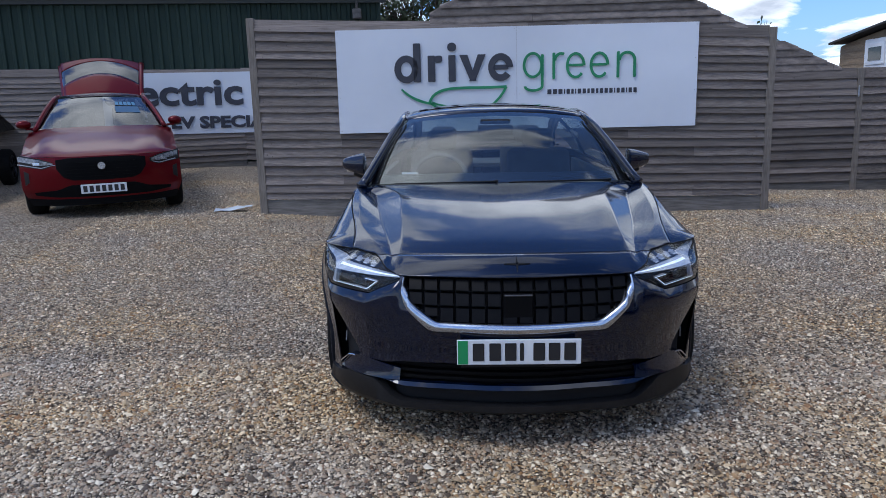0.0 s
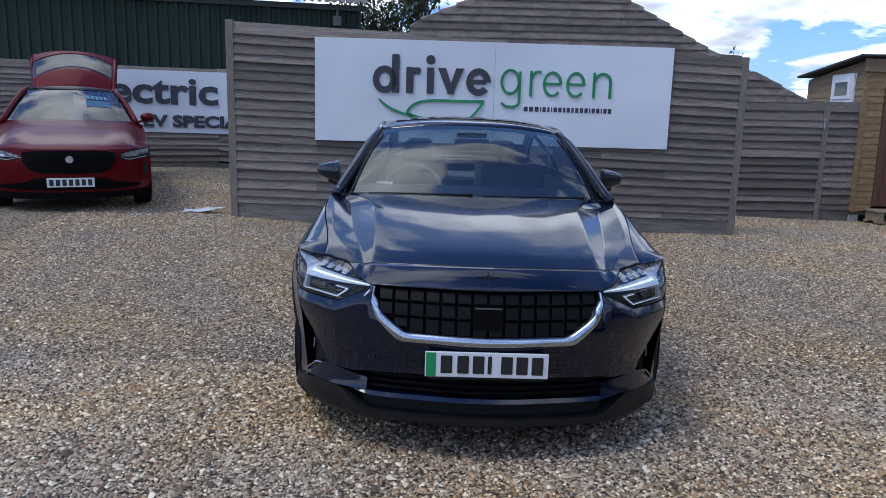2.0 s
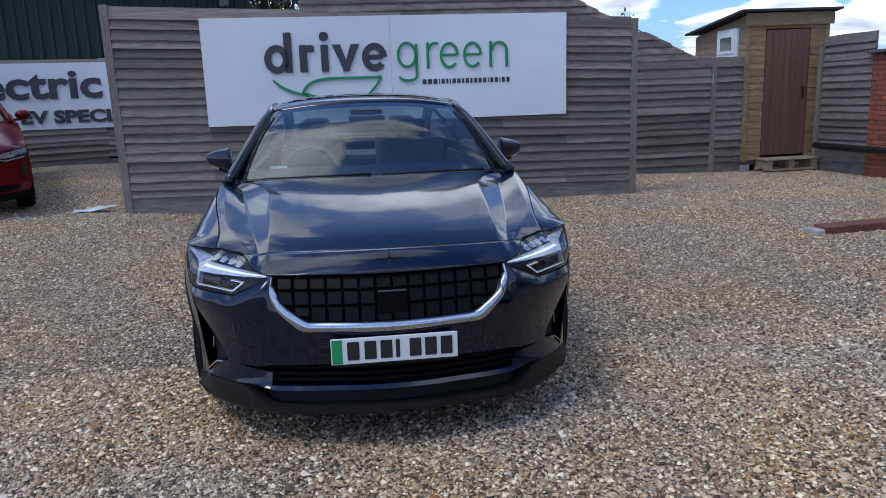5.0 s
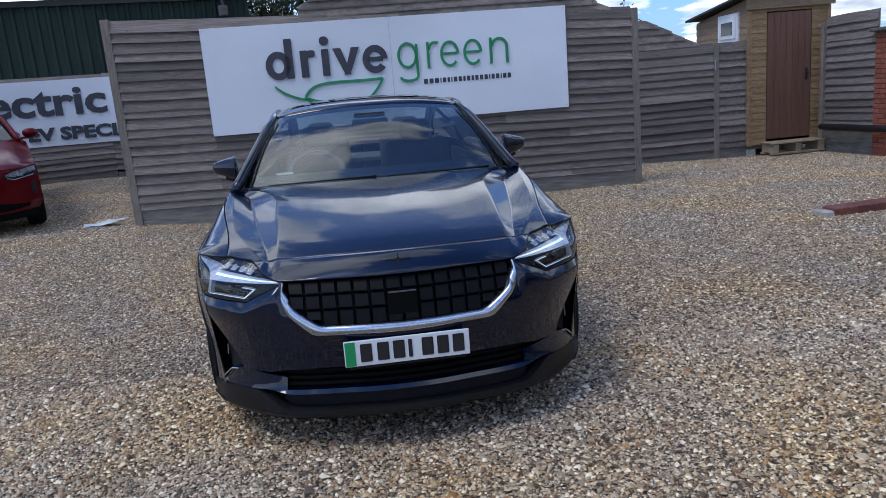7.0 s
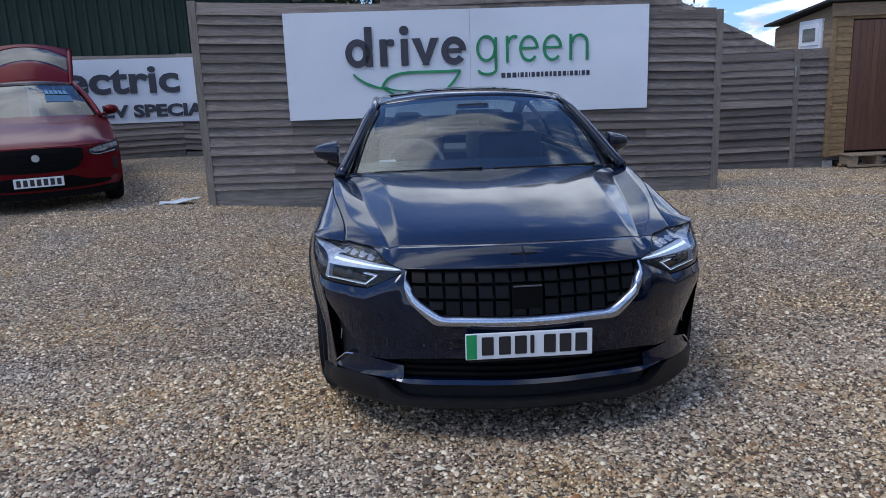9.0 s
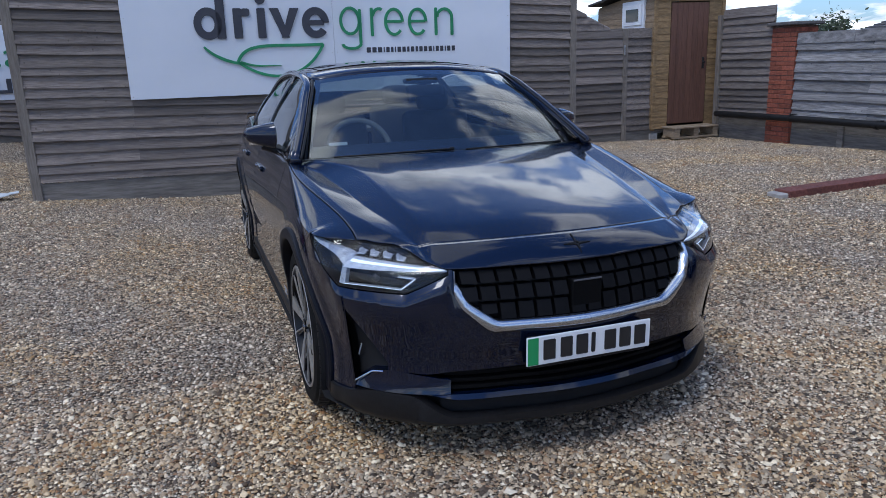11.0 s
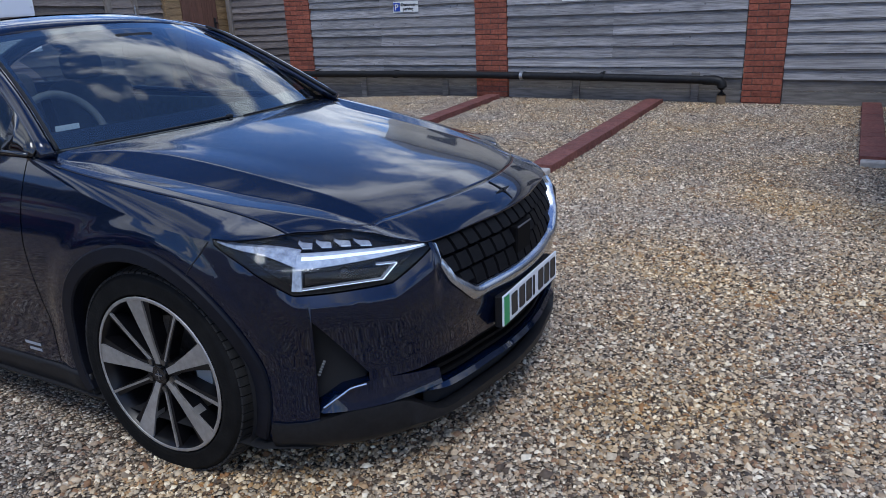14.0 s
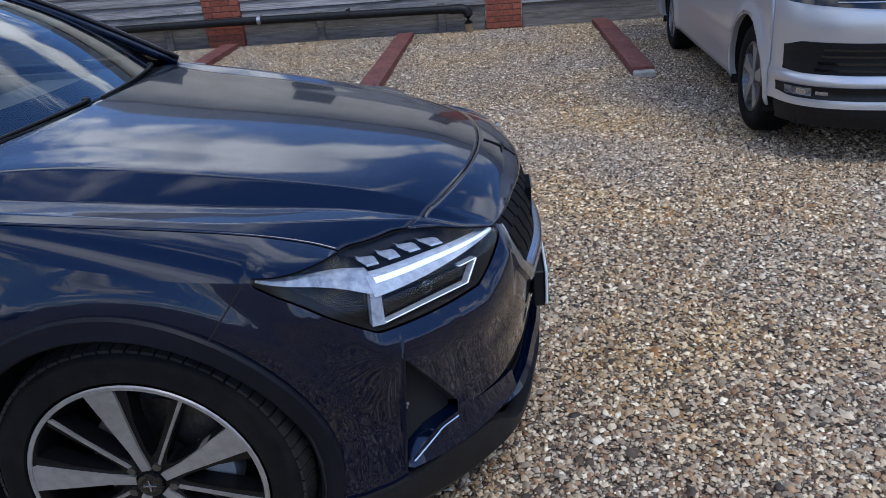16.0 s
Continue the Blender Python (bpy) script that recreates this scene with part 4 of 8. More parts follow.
def ev_sign():
    ang = math.degrees(math.atan(BSL))
    x0 = -7.55
    s = thing("sign_board", "white sign with dark lettering on the barn fence", "sign", pose(x0, BY + BSL * (x0 - BX) - 0.05, 1.10, 0, 0.5, ang))
    W, H = 4.6, 1.20
    part("panel", boxed(0, W, -0.012, 0, 0, H, 0.001), M_SIGN, s)
    for body, size, x, z, sq, m_, bo in (("electric", 0.72, 0.02, 0.575, 1.0, M_LET_DARK, 0.019), ("ca", 0.62, 2.98, 0.53, 1.0, M_LET_GREEN, -0.006), ("USED EV SPECIALIS", 0.31, 0.16, 0.12, 1.0, M_LET_DARK, 0.013)):
        me = text_mesh(body, size, 0.012, bold=bo, squeeze=sq)
        w = max(v.co.x for v in me.vertices)
        want = {"electric": 2.70, "ca": 0.66, "USED EV SPECIALIS": 3.45}[body]
        for v in me.vertices:
            v.co.x *= want / w
        me.materials.append(m_)
        part("lettering", me, m_, s, m=pose(x, -0.024, z, 90, 0, 0))


ev_sign()


def dropped_card():
    c = thing("dropped_card", "crumpled white card lying on gravel beside the fence post", "litter", pose(-3.55, 6.75, ground_z(-3.55, 6.75) + 0.035, 3, -4, 12))
    bm = bmesh.new()
    sheet(bm, [[(-0.2 + 0.1 * i, -0.1 + 0.1 * j, 0.012 * math.sin(2.1 * i + j)) for i in range(5)] for j in range(3)])
    ob = part("sheet", bm, M_PAPER, c)
    md = ob.modifiers.new("thick", "SOLIDIFY"); md.thickness = 0.008
    part("tab", boxed(0.2, 0.3, -0.03, 0.05, -0.004, 0.008, 0.002), M_PAPER, c)


dropped_card()

# ---- house behind the side wall ----


def far_house():
    h = thing("house", "cream house with grey slate roof and skylights", "house", pose(0, 0, 0))
    xe, ze, xr, zr = 13.5, 1.50, 17.2, 2.85       # eave and upper edge of the lean-to roof
    ya, yb = -9.0, 12.5
    # slates laid course by course
    n = 24
    slope = (zr - ze) / (xr - xe)
    roof = part("roof", boxed(xe, xe + 0.05, ya, yb, ze - 0.2, ze - 0.05), M_ROOF_SLATE, h)
    for k in range(n):
        a, b = k / n, (k + 1) / n
        hip = lambda t: yb - 1.6 * t
        bm = bmesh.new()
        x0, x1 = xe + (xr - xe) * a, xe + (xr - xe) * b + 0.06
        z0, z1 = ze + (zr - ze) * a + 0.018, ze + (zr - ze) * b
        pts = [(x0, ya, z0), (x0, hip(a), z0), (x1, hip(b), z1), (x1, ya, z1)]
        v = [bm.verts.new(p) for p in pts] + [bm.verts.new((p[0], p[1], p[2] - 0.03)) for p in pts]
        for q in ((0, 1, 2, 3), (0, 4, 5, 1), (1, 5, 6, 2), (4, 7, 6, 5)):
            bm.faces.new([v[i] for i in q])
        bmesh.ops.recalc_face_normals(bm, faces=bm.faces)
        part("slate_course", bm, M_ROOF_SLATE, roof)
    on = lambda x: ze + slope * (x - xe)
    for y0, y1 in ((10.85, 10.05), (9.93, 9.05), (7.2, 6.3), (2.4, 1.5)):
        x0, x1 = 14.73, 15.6
        bm = bmesh.new()
        v = [bm.verts.new((x, y, on(x) + dz)) for dz in (0.02, 0.10) for x, y in ((x0, y0), (x1, y0), (x1, y1), (x0, y1))]
        for q in ((4, 5, 6, 7), (0, 4, 7, 3), (1, 2, 6, 5), (0, 1, 5, 4), (3, 7, 6, 2)):
            bm.faces.new([v[i] for i in q])
        bmesh.ops.recalc_face_normals(bm, faces=bm.faces)
        sk = part("skylight", bm, M_FRAME_GREY, h, "roof window with a dark frame")
        bm = bmesh.new()
        vs = [bm.verts.new((x, y, on(x) + 0.104)) for x, y in ((x0 + 0.08, y0 - 0.07), (x1 - 0.08, y0 - 0.07), (x1 - 0.08, y1 + 0.07), (x0 + 0.08, y1 + 0.07))]
        bm.faces.new(vs)
        ob = part("pane", bm, M_SKYLIGHT, sk)
        ob.modifiers.new("thick", "SOLIDIFY").thickness = 0.008
    part("wall", boxed(xr, xr + 5, ya, 10.85, -0.2, 6.2), M_RENDER, h, "cream render")
    for y in (9.3, 5.0, 0.7):
        w = part("window", boxed(xr - 0.05, xr + 0.02, y - 1.15, y, 2.98, 4.3, 0.01), M_FRAME_GREY, h, "dark framed window")
        for k in range(2):
            part("pane", boxed(xr - 0.065, xr - 0.045, y - 0.56 - 0.54 * k + 0.02, y - 0.06 - 0.54 * k + 0.02 - 0.02, 3.06, 4.22), M_PANE, w)
        part("sill", boxed(xr - 0.14, xr, y - 1.22, y + 0.07, 2.90, 2.98, 0.01), M_SLATE, w)
    bm = bmesh.new()
    prism(bm, [(xr - 0.4, 6.1), (xr + 2.5, 8.0), (xr + 5.4, 6.1)], "y", ya - 0.3, 10.9)
    part("main_roof", bm, M_ROOF_SLATE, h)


far_house()

# ---- trees ----


def tree(x, y, z0, height, spread, crown_from, leaves, seed, label):
    rnd = random.Random(seed)
    t = thing("tree", label, "tree", pose(x, y, z0))
    bm = bmesh.new()
    tips = []

    def limb(p, d, r, length, depth):
        pts, rr = [p.copy()], [r]
        for k in range(4):
            d = (d + Vector((rnd.uniform(-0.25, 0.25), rnd.uniform(-0.25, 0.25), rnd.uniform(-0.05, 0.2)))).normalized()
            p = p + d * length / 4
            pts.append(p.copy()); rr.append(r * (1 - 0.16 * (k + 1)))
            if depth >= 1:
                tips.append(p.copy())
            if depth < 3 and k >= 1:
                for _ in range(2):
                    dd = (d + Vector((rnd.uniform(-1, 1), rnd.uniform(-1, 1), rnd.uniform(-0.1, 0.7)))).normalized()
                    limb(p, dd, r * 0.5, length * 0.58, depth + 1)
        tube(bm, pts, rr, 6)

    limb(Vector((0, 0, 0)), Vector((0, 0, 1)), height * 0.03, height * 0.62, 0)
    part("trunk", bm, M_BARK, t, smooth=60)
    verts, faces = [], []
    tips = [p for p in tips if p.z > crown_from * height] or tips
    for k in range(leaves):
        c = rnd.choice(tips) + Vector((rnd.gauss(0, 1), rnd.gauss(0, 1), rnd.gauss(0, 0.8))) * spread
        s = rnd.uniform(0.05, 0.12)
        a = Vector((rnd.uniform(-1, 1), rnd.uniform(-1, 1), rnd.uniform(-1, 1))).normalized()
        b = a.orthogonal().normalized()
        i = len(verts)
        verts += [c + a * s, c + b * s * 0.5, c - a * s, c - b * s * 0.5]
        faces.append((i, i + 1, i + 2, i + 3))
    me = bpy.data.meshes.new("crown")
    me.from_pydata([tuple(v) for v in verts], [], faces)
    me.materials.append(M_LEAF)
    part("crown", me, M_LEAF, t)


tree(-1.75, 19.0, 0, 5.4, 0.2, 0.3, 2600, 5, "tall sparse tree behind the green barn")
tree(7.75, 19.5, -0.4, 3.3, 0.16, 0.5, 500, 8, "thin young tree beyond the fence")
tree(23.0, 22.0, -0.9, 2.75, 0.32, 0.25, 5000, 11, "round dark green tree beyond the yard wall")


def overhead_wire():
    bm = bmesh.new()
    tube(bm, [(6.0 + 2.2 * i, 30.0 - 0.1 * i, 10.4 - 0.06 * i * (16 - i) * 0.1) for i in range(17)], 0.012, 5)
    w = part("overhead_wire", bm, M_INK, None)
    tagged(w, "thin dark overhead cable crossing the sky", "cable")


overhead_wire()

# ---- the dark blue electric saloon ----
M_PAINT = mat("midnight_blue_car_paint", (0.0007, 0.0050, 0.021), 0.24, 0.4, coat=1.0, spec=0.12, coat_ior=1.47, coat_rough=0.04)
M_PAINT_ARCH = mat("dark_arch_trim", (0.004, 0.005, 0.009), 0.5, col2=(0.006, 0.007, 0.0115), scale=30, spec=0.18)
# near-black for liners, and for shade coloured into gaps and openings
M_GAP = mat("black_liner_gap_shade", (0.004, 0.004, 0.005), 0.9)
M_BLACK_GLOSS = mat("gloss_black_trim", (0.006, 0.006, 0.007), 0.12, coat=0.4)
M_BLACK_PLASTIC = mat("matt_black_plastic", (0.007, 0.007, 0.008), 0.5, col2=(0.012, 0.012, 0.013), scale=60, bump=0.05, spec=0.25)
M_SLAT = mat("dark_intake_plastic", (0.0035, 0.0035, 0.004), 0.65, spec=0.07)
M_TILE = mat("satin_black_grille", (0.0036, 0.0036, 0.0045), 0.5, col2=(0.0055, 0.0055, 0.0065), scale=40, spec=0.10)
M_SENSOR_BAR = mat("dim_smoked_trim", (0.09, 0.09, 0.10), 0.35, spec=0.3)
M_CHROME = mat("satin_aluminium_trim", (0.46, 0.50, 0.57), 0.24, 1.0)
M_TYRE = mat("black_tyre_rubber", (0.004, 0.004, 0.004), 0.75, col2=(0.009, 0.0088, 0.0085), scale=14, bump=0.15, bscale=120, spec=0.12)
M_TREAD = mat("dusty_tyre_tread", (0.018, 0.0175, 0.017), 0.8, col2=(0.03, 0.029, 0.028), scale=25, spec=0.15)
M_RIM_BLACK = mat("gloss_black_alloy", (0.004, 0.004, 0.005), 0.3, coat=0.0, spec=0.25)
M_RIM_SILVER = mat("machined_alloy", (0.27, 0.26, 0.245), 0.42, 0.55, col2=(0.34, 0.33, 0.315), scale=40)
M_DISC = mat("brake_disc_steel", (0.14, 0.14, 0.14), 0.4, 1.0, col2=(0.22, 0.22, 0.22), scale=60)
M_CALIPER = mat("pale_caliper", (0.32, 0.34, 0.36), 0.45, 0.3)
M_LENS = glass_mat("headlight_lens", (0.93, 0.95, 0.97), 1.38)
M_LAMP_IN = mat("headlight_black_bezel", (0.008, 0.008, 0.009), 0.45, spec=0.2)
M_LAMP_LIGHT = mat("clear_light_guide", (0.50, 0.54, 0.60), 0.14, col2=(0.34, 0.38, 0.44), scale=50, spec=0.9)
M_LAMP_DIM = mat("grey_light_guide", (0.22, 0.24, 0.27), 0.2, col2=(0.34, 0.36, 0.40), scale=60, spec=0.8)
M_LAMP_CLEAR = mat("clear_lamp_guide", (0.20, 0.22, 0.26), 0.14, col2=(0.40, 0.44, 0.50), scale=45, spec=0.8)
M_LAMP_ON = glow_mat("lit_running_light", (0.80, 0.88, 1.0), 0.42)
M_WINDSCREEN = glass_mat("windscreen_glass", (0.76, 0.84, 0.83), 1.95)
M_SIDE_GLASS = glass_mat("side_glass", (0.52, 0.60, 0.60), 1.62)
M_ROOF_GLASS = mat("black_roof_glass", (0.006, 0.006, 0.008), 0.03, spec=0.8, coat=0.5)
M_CABIN = mat("charcoal_cabin_trim", (0.085, 0.093, 0.096), 0.8, col2=(0.115, 0.124, 0.127), scale=30)
M_SEAT = mat("dark_seat_cloth", (0.035, 0.037, 0.040), 0.9, col2=(0.055, 0.058, 0.062), scale=60, bump=0.15)
M_PLATE = mat("white_number_plate", (0.66, 0.68, 0.70), 0.3, spec=0.6)
M_PLATE_YELLOW = mat("plate_green_flash", (0.012, 0.26, 0.085), 0.35)

# Plan outline of the widest section, from the nose's middle round the corner and back along the side: (x, y)
PLAN_X = [0.0, 0.14, 0.28, 0.42, 0.55, 0.68, 0.79, 0.865, 0.905, 0.922, 0.928, 0.930, 0.930, 0.930, 0.926, 0.915, 0.890, 0.84, 0.72, 0.45, 0.0]
PLAN_Y = [0.0, 0.007, 0.030, 0.055, 0.099, 0.181, 0.285, 0.398, 0.525, 0.680, 0.90, 1.30, 2.0, 2.8, 3.35, 3.75, 4.10, 4.36, 4.49, 4.56, 4.575]


def plan_table(n=900):
    xs, ys = PLAN_X, PLAN_Y
    out = []
    k = len(xs)
    for i in range(k - 1):
        p0 = Vector((xs[max(i - 1, 0)], ys[max(i - 1, 0)])) if i else Vector((-xs[1], ys[1]))
        p1, p2 = Vector((xs[i], ys[i])), Vector((xs[i + 1], ys[i + 1]))
        p3 = Vector((xs[min(i + 2, k - 1)], ys[min(i + 2, k - 1)])) if i + 2 < k else Vector((-xs[-2], ys[-2]))
        for j in range(24):
            t = j / 24
            out.append(0.5 * ((2 * p1) + (p2 - p0) * t + (2 * p0 - 5 * p1 + 4 * p2 - p3) * t * t + (3 * p1 - p0 - 3 * p2 + p3) * t**3))
    out.append(Vector((xs[-1], ys[-1])))
    return out


PLAN = plan_table()
PLAN_S = [0.0]
for _a, _b in zip(PLAN, PLAN[1:]):
    PLAN_S.append(PLAN_S[-1] + (_b - _a).length)


def plan_at(s):
    i = int(np.searchsorted(PLAN_S, s)) - 1
    i = max(0, min(len(PLAN) - 2, i))
    t = (s - PLAN_S[i]) / (PLAN_S[i + 1] - PLAN_S[i])
    p = PLAN[i].lerp(PLAN[i + 1], t)
    a, b = PLAN[max(i - 2, 0)], PLAN[min(i + 3, len(PLAN) - 1)]
    d = (b - a).normalized()
    if i < 2:
        d = Vector((1, 0)).lerp(d, min(1, s / 0.05)).normalized()
    return p, Vector((-d.y, d.x))      # point and inward normal


def lerp(a, b, t):
    return a + (b - a) * t


def s_of_x(x):
    """Distance round the outline at which the nose reaches x."""
    for i, p in enumerate(PLAN):
        if p.x >= x:
            if i == 0:
                return 0.0
            q = PLAN[i - 1]
            return lerp(PLAN_S[i - 1], PLAN_S[i], (x - q.x) / (p.x - q.x))
    return PLAN_S[240]


def s_of_y(y):
    """Distance round the outline at which the flank reaches y."""
    for i, p in enumerate(PLAN):
        if p.y >= y and i > 60:
            q = PLAN[i - 1]
            return lerp(PLAN_S[i - 1], PLAN_S[i], max(0.0, (y - q.y) / (p.y - q.y)))
    return PLAN_S[-1]


SX = s_of_x
# how far the surface lies inside the widest outline, by height
NOSE_IN = curve1([0.10, 0.17, 0.21, 0.26, 0.34, 0.42, 0.52, 0.60, 0.68, 0.74, 0.78, 0.83, 0.90], [0.16, 0.055, 0.02, 0.012, 0.022, 0.020, 0.006, 0.003, 0.014, 0.030, 0.052, 0.10, 0.16])
FLANK_IN = curve1([0.10, 0.17, 0.22, 0.30, 0.42, 0.55, 0.66, 0.74, 0.80, 0.86, 0.92, 0.98, 1.03, 1.10], [0.10, 0.060, 0.045, 0.040, 0.038, 0.018, 0.004, 0.0, 0.006, 0.018, 0.036, 0.060, 0.085, 0.13])
S_TIP, S_CORNER = s_of_x(0.52), s_of_y(0.62)
S_E0, S_E1, S_E2, S_E3 = s_of_x(0.53), s_of_x(0.76), s_of_y(0.36), s_of_y(0.57)


def body(s, z, lift=0.0):
    """A point of the painted skin on the +x half; lift moves it outwards."""
    p, n = plan_at(max(s, 0.0))
    w = sstep(S_TIP * 0.9, S_CORNER, s)
    d = NOSE_IN(z) * (1 - w) + FLANK_IN(z) * w - lift
    if z > 0.760:                        # the lamp's upper face leans back to the bonnet corner
        e = sstep(S_E0, S_E1, s) * (1 - sstep(S_E2, S_E3, s))
        d += 0.105 * e * ((z - 0.760) / 0.075) ** 1.15
    if 0.50 < z < 0.765:                 # chamfer under the lamp that faces the sky, then the bumper's fuller face
        e = sstep(SX(0.497), SX(0.54), s) * (1 - sstep(s_of_y(0.345), s_of_y(0.46), s))
        if e > 0:
            g = LAMP_LO(s) - z
            if g > 0:
                d -= 0.020 * e * (g / 0.034 if g < 0.034 else 1 - sstep(0.034, 0.20, g))
    if p.x > 0.7:                        # raised skin round the wheel arches
        r = min(math.hypot(p.y - 0.930, z - 0.352), math.hypot(p.y - 3.66, z - 0.352))
        d -= 0.009 * w * (1 - sstep(0.485, 0.535, r))
    if p.y > 4.2:
        d += 0.10 * sstep(4.2, 4.57, p.y) * abs(z - 0.75)
    return Vector((p.x + n.x * d, p.y + n.y * d, z))


def mirrored(bm):
    """Adds the other half."""
    geo = bmesh.ops.duplicate(bm, geom=bm.verts[:] + bm.edges[:] + bm.faces[:])["geom"]
    vs = [g for g in geo if isinstance(g, bmesh.types.BMVert)]
    fs = [g for g in geo if isinstance(g, bmesh.types.BMFace)]
    for v in vs:
        v.co.x = -v.co.x
    bmesh.ops.reverse_faces(bm, faces=fs)


CAR = thing("electric_car", "dark blue electric saloon car with black grille on gravel", "car", pose(0, 0, -0.010, 0, 0.7, 1.6))
RAD, FY, RY, HZ = 0.360, 0.930, 3.660, 0.352


def flip_x(me):
    """A mirrored copy of a mesh for the other flank."""
    m2 = me.copy()
    for v in m2.vertices:
        v.co.x = -v.co.x
    m2.flip_normals()
    return m2


def both(name, bm, mats, parent=None, label="", smooth=40, solid=0.0, offset=-1.0):
    """The same part on either side of the car."""
    me = mesh_from(bm, name, mats, smooth)
    made = []
    for k, m in enumerate((me, flip_x(me))):
        ob = new(name, m)
        ob.parent = parent[k] if isinstance(parent, (list, tuple)) else (parent or CAR)
        if label:
            tagged(ob, label)
        if solid:
            md = ob.modifiers.new("thick", "SOLIDIFY"); md.thickness, md.offset = solid, offset
        made.append(ob)
    return made


def skin(pts_s, pts_z, lift=0.0, keep=None, snap=None):
    """A panel of skin over a grid of outline distance and height (functions of fractions)."""
    bm = bmesh.new()
    grid = [[body(s, z, lift) for s, z in zip(rs, rz)] for rs, rz in zip(pts_s, pts_z)]
    if snap:
        inside = [[snap(p) for p in r] for r in grid]
    vs = [[bm.verts.new(p) for p in r] for r in grid]
    for i in range(len(vs) - 1):
        for j in range(len(vs[0]) - 1):
            if snap and inside[i][j] and inside[i + 1][j] and inside[i][j + 1] and inside[i + 1][j + 1]:
                continue
            bm.faces.new((vs[i][j], vs[i + 1][j], vs[i + 1][j + 1], vs[i][j + 1]))
    if snap:
        for v in bm.verts:
            c = snap(v.co)
            if c:
                cy, cz, r = c
                dy, dz = v.co.y - cy, v.co.z - cz
                l = math.hypot(dy, dz) or 1e-6
                y, z = cy + dy / l * r, cz + dz / l * r
                q = body(s_of_y(y) if y > 0.45 else s_of_y(0.46), z, lift)
                v.co = Vector((q.x, y, z))
        lone = [v for v in bm.verts if not v.link_faces]
        bmesh.ops.delete(bm, geom=lone, context="VERTS")
    return bm


def arch_hit(r):
    def f(p):
        for cy in (FY, RY):
            if math.hypot(p.y - cy, p.z - HZ - 0.012) < r and p.x > 0.6:
                return (cy, HZ + 0.012, r)
        return None
    return f


# upper edge of fender and doors: bonnet shut line, then belt line
TOP_EDGE = curve1([0.0, 0.25, 0.45, 0.60, 0.90, 1.2, 1.5, 2.2, 3.0, 3.6, 4.1, 4.6], [0.775, 0.795, 0.832, 0.868, 0.935, 0.990, 1.030, 1.035, 1.055, 1.075, 1.085, 1.06])


def top_z(s):
    p, _ = plan_at(s)
    return TOP_EDGE(p.y)


FENDER_DROP = curve1([0.6, 0.8, 1.0, 1.3, 1.465, 1.47, 1.48], [0.020, 0.045, 0.050, 0.030, 0.006, 0.0, 0.0])


def panel(y0, y1, z0, z1, ny, nz, slant=0.0, lift=0.0, snap=True):
    """Skin between two stations of the flank; z1 None: up to the shut line or belt line."""
    S, Z = [], []
    for i in range(ny + 1):
        rs, rz = [], []
        for j in range(nz + 1):
            f = j / nz
            y = lerp(y0, y1, i / ny) + slant * (f - 0.5)
            s = s_of_y(max(y, 0.3))
            zt = z1 if z1 is not None else top_z(s) - 0.004 - FENDER_DROP(plan_at(s)[0].y)
            rs.append(s); rz.append(lerp(z0, zt, f))
        S.append(rs); Z.append(rz)
    bm = skin(S, Z, lift, snap=arch_hit(0.395) if snap else None)
    return bm


G = 0.0028
SILL = 0.185
# fender behind the nose, doors, rear quarter
both("front_fender", panel(0.602, 1.47 - G, SILL + 0.02, None, 44, 34), M_PAINT)
fd = both("front_door", panel(1.47 + G, 2.52 - G, SILL + 0.09, None, 24, 26, snap=False), M_PAINT)
rd = both("rear_door", panel(2.52 + G, 3.36 - G, SILL + 0.09, None, 24, 26), M_PAINT)
both("rear_quarter", panel(3.36 + G, 4.50, SILL + 0.02, None, 40, 34), M_PAINT)
both("sill", panel(1.30, 3.27, 0.15, SILL + 0.085, 20, 6, lift=0.006, snap=False), M_BLACK_PLASTIC, label="matt dark sill", solid=0.02)
bm = bmesh.new()
rows = [[body(s_of_y(4.50) + (PLAN_S[-1] - s_of_y(4.50)) * i / 20, lerp(0.2, 1.05, j / 16)) for j in range(17)] for i in range(21)]
sheet(bm, rows, flip=True)
both("rear_bumper", bm, M_PAINT, solid=0.004)
# liner under the gaps, near-black to put their shade into the colour
both("inner_body", panel(0.64, 4.4, 0.2, None, 70, 16, lift=-0.013), M_GAP, label="near-black inner shell that shades the panel gaps")

# wheel arch mouldings
for cy in (FY, RY):
    bm = bmesh.new()
    rows = []
    n = 40
    for i in range(n + 1):
        a = lerp(radians(-22), radians(202), i / n)
        row = []
        for r, l in ((0.388, -0.03), (0.388, 0.008), (0.393, 0.013), (0.434, 0.012), (0.440, 0.006), (0.440, -0.006)):
            y, z = cy - r * math.cos(a), HZ + 0.012 + r * math.sin(a)
            z = max(z, 0.155)
            q = body(s_of_y(max(y, 0.42)), z, l)
            row.append((q.x, y, z))
        rows.append(row)
    sheet(bm, rows, flip=True)
    both("arch_moulding", bm, M_PAINT_ARCH, label="satin dark wheel arch moulding", smooth=35)
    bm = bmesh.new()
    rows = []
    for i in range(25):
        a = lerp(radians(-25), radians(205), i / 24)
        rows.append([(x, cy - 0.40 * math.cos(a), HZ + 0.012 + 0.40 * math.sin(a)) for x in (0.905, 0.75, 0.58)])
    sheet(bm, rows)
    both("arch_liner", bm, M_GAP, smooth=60)

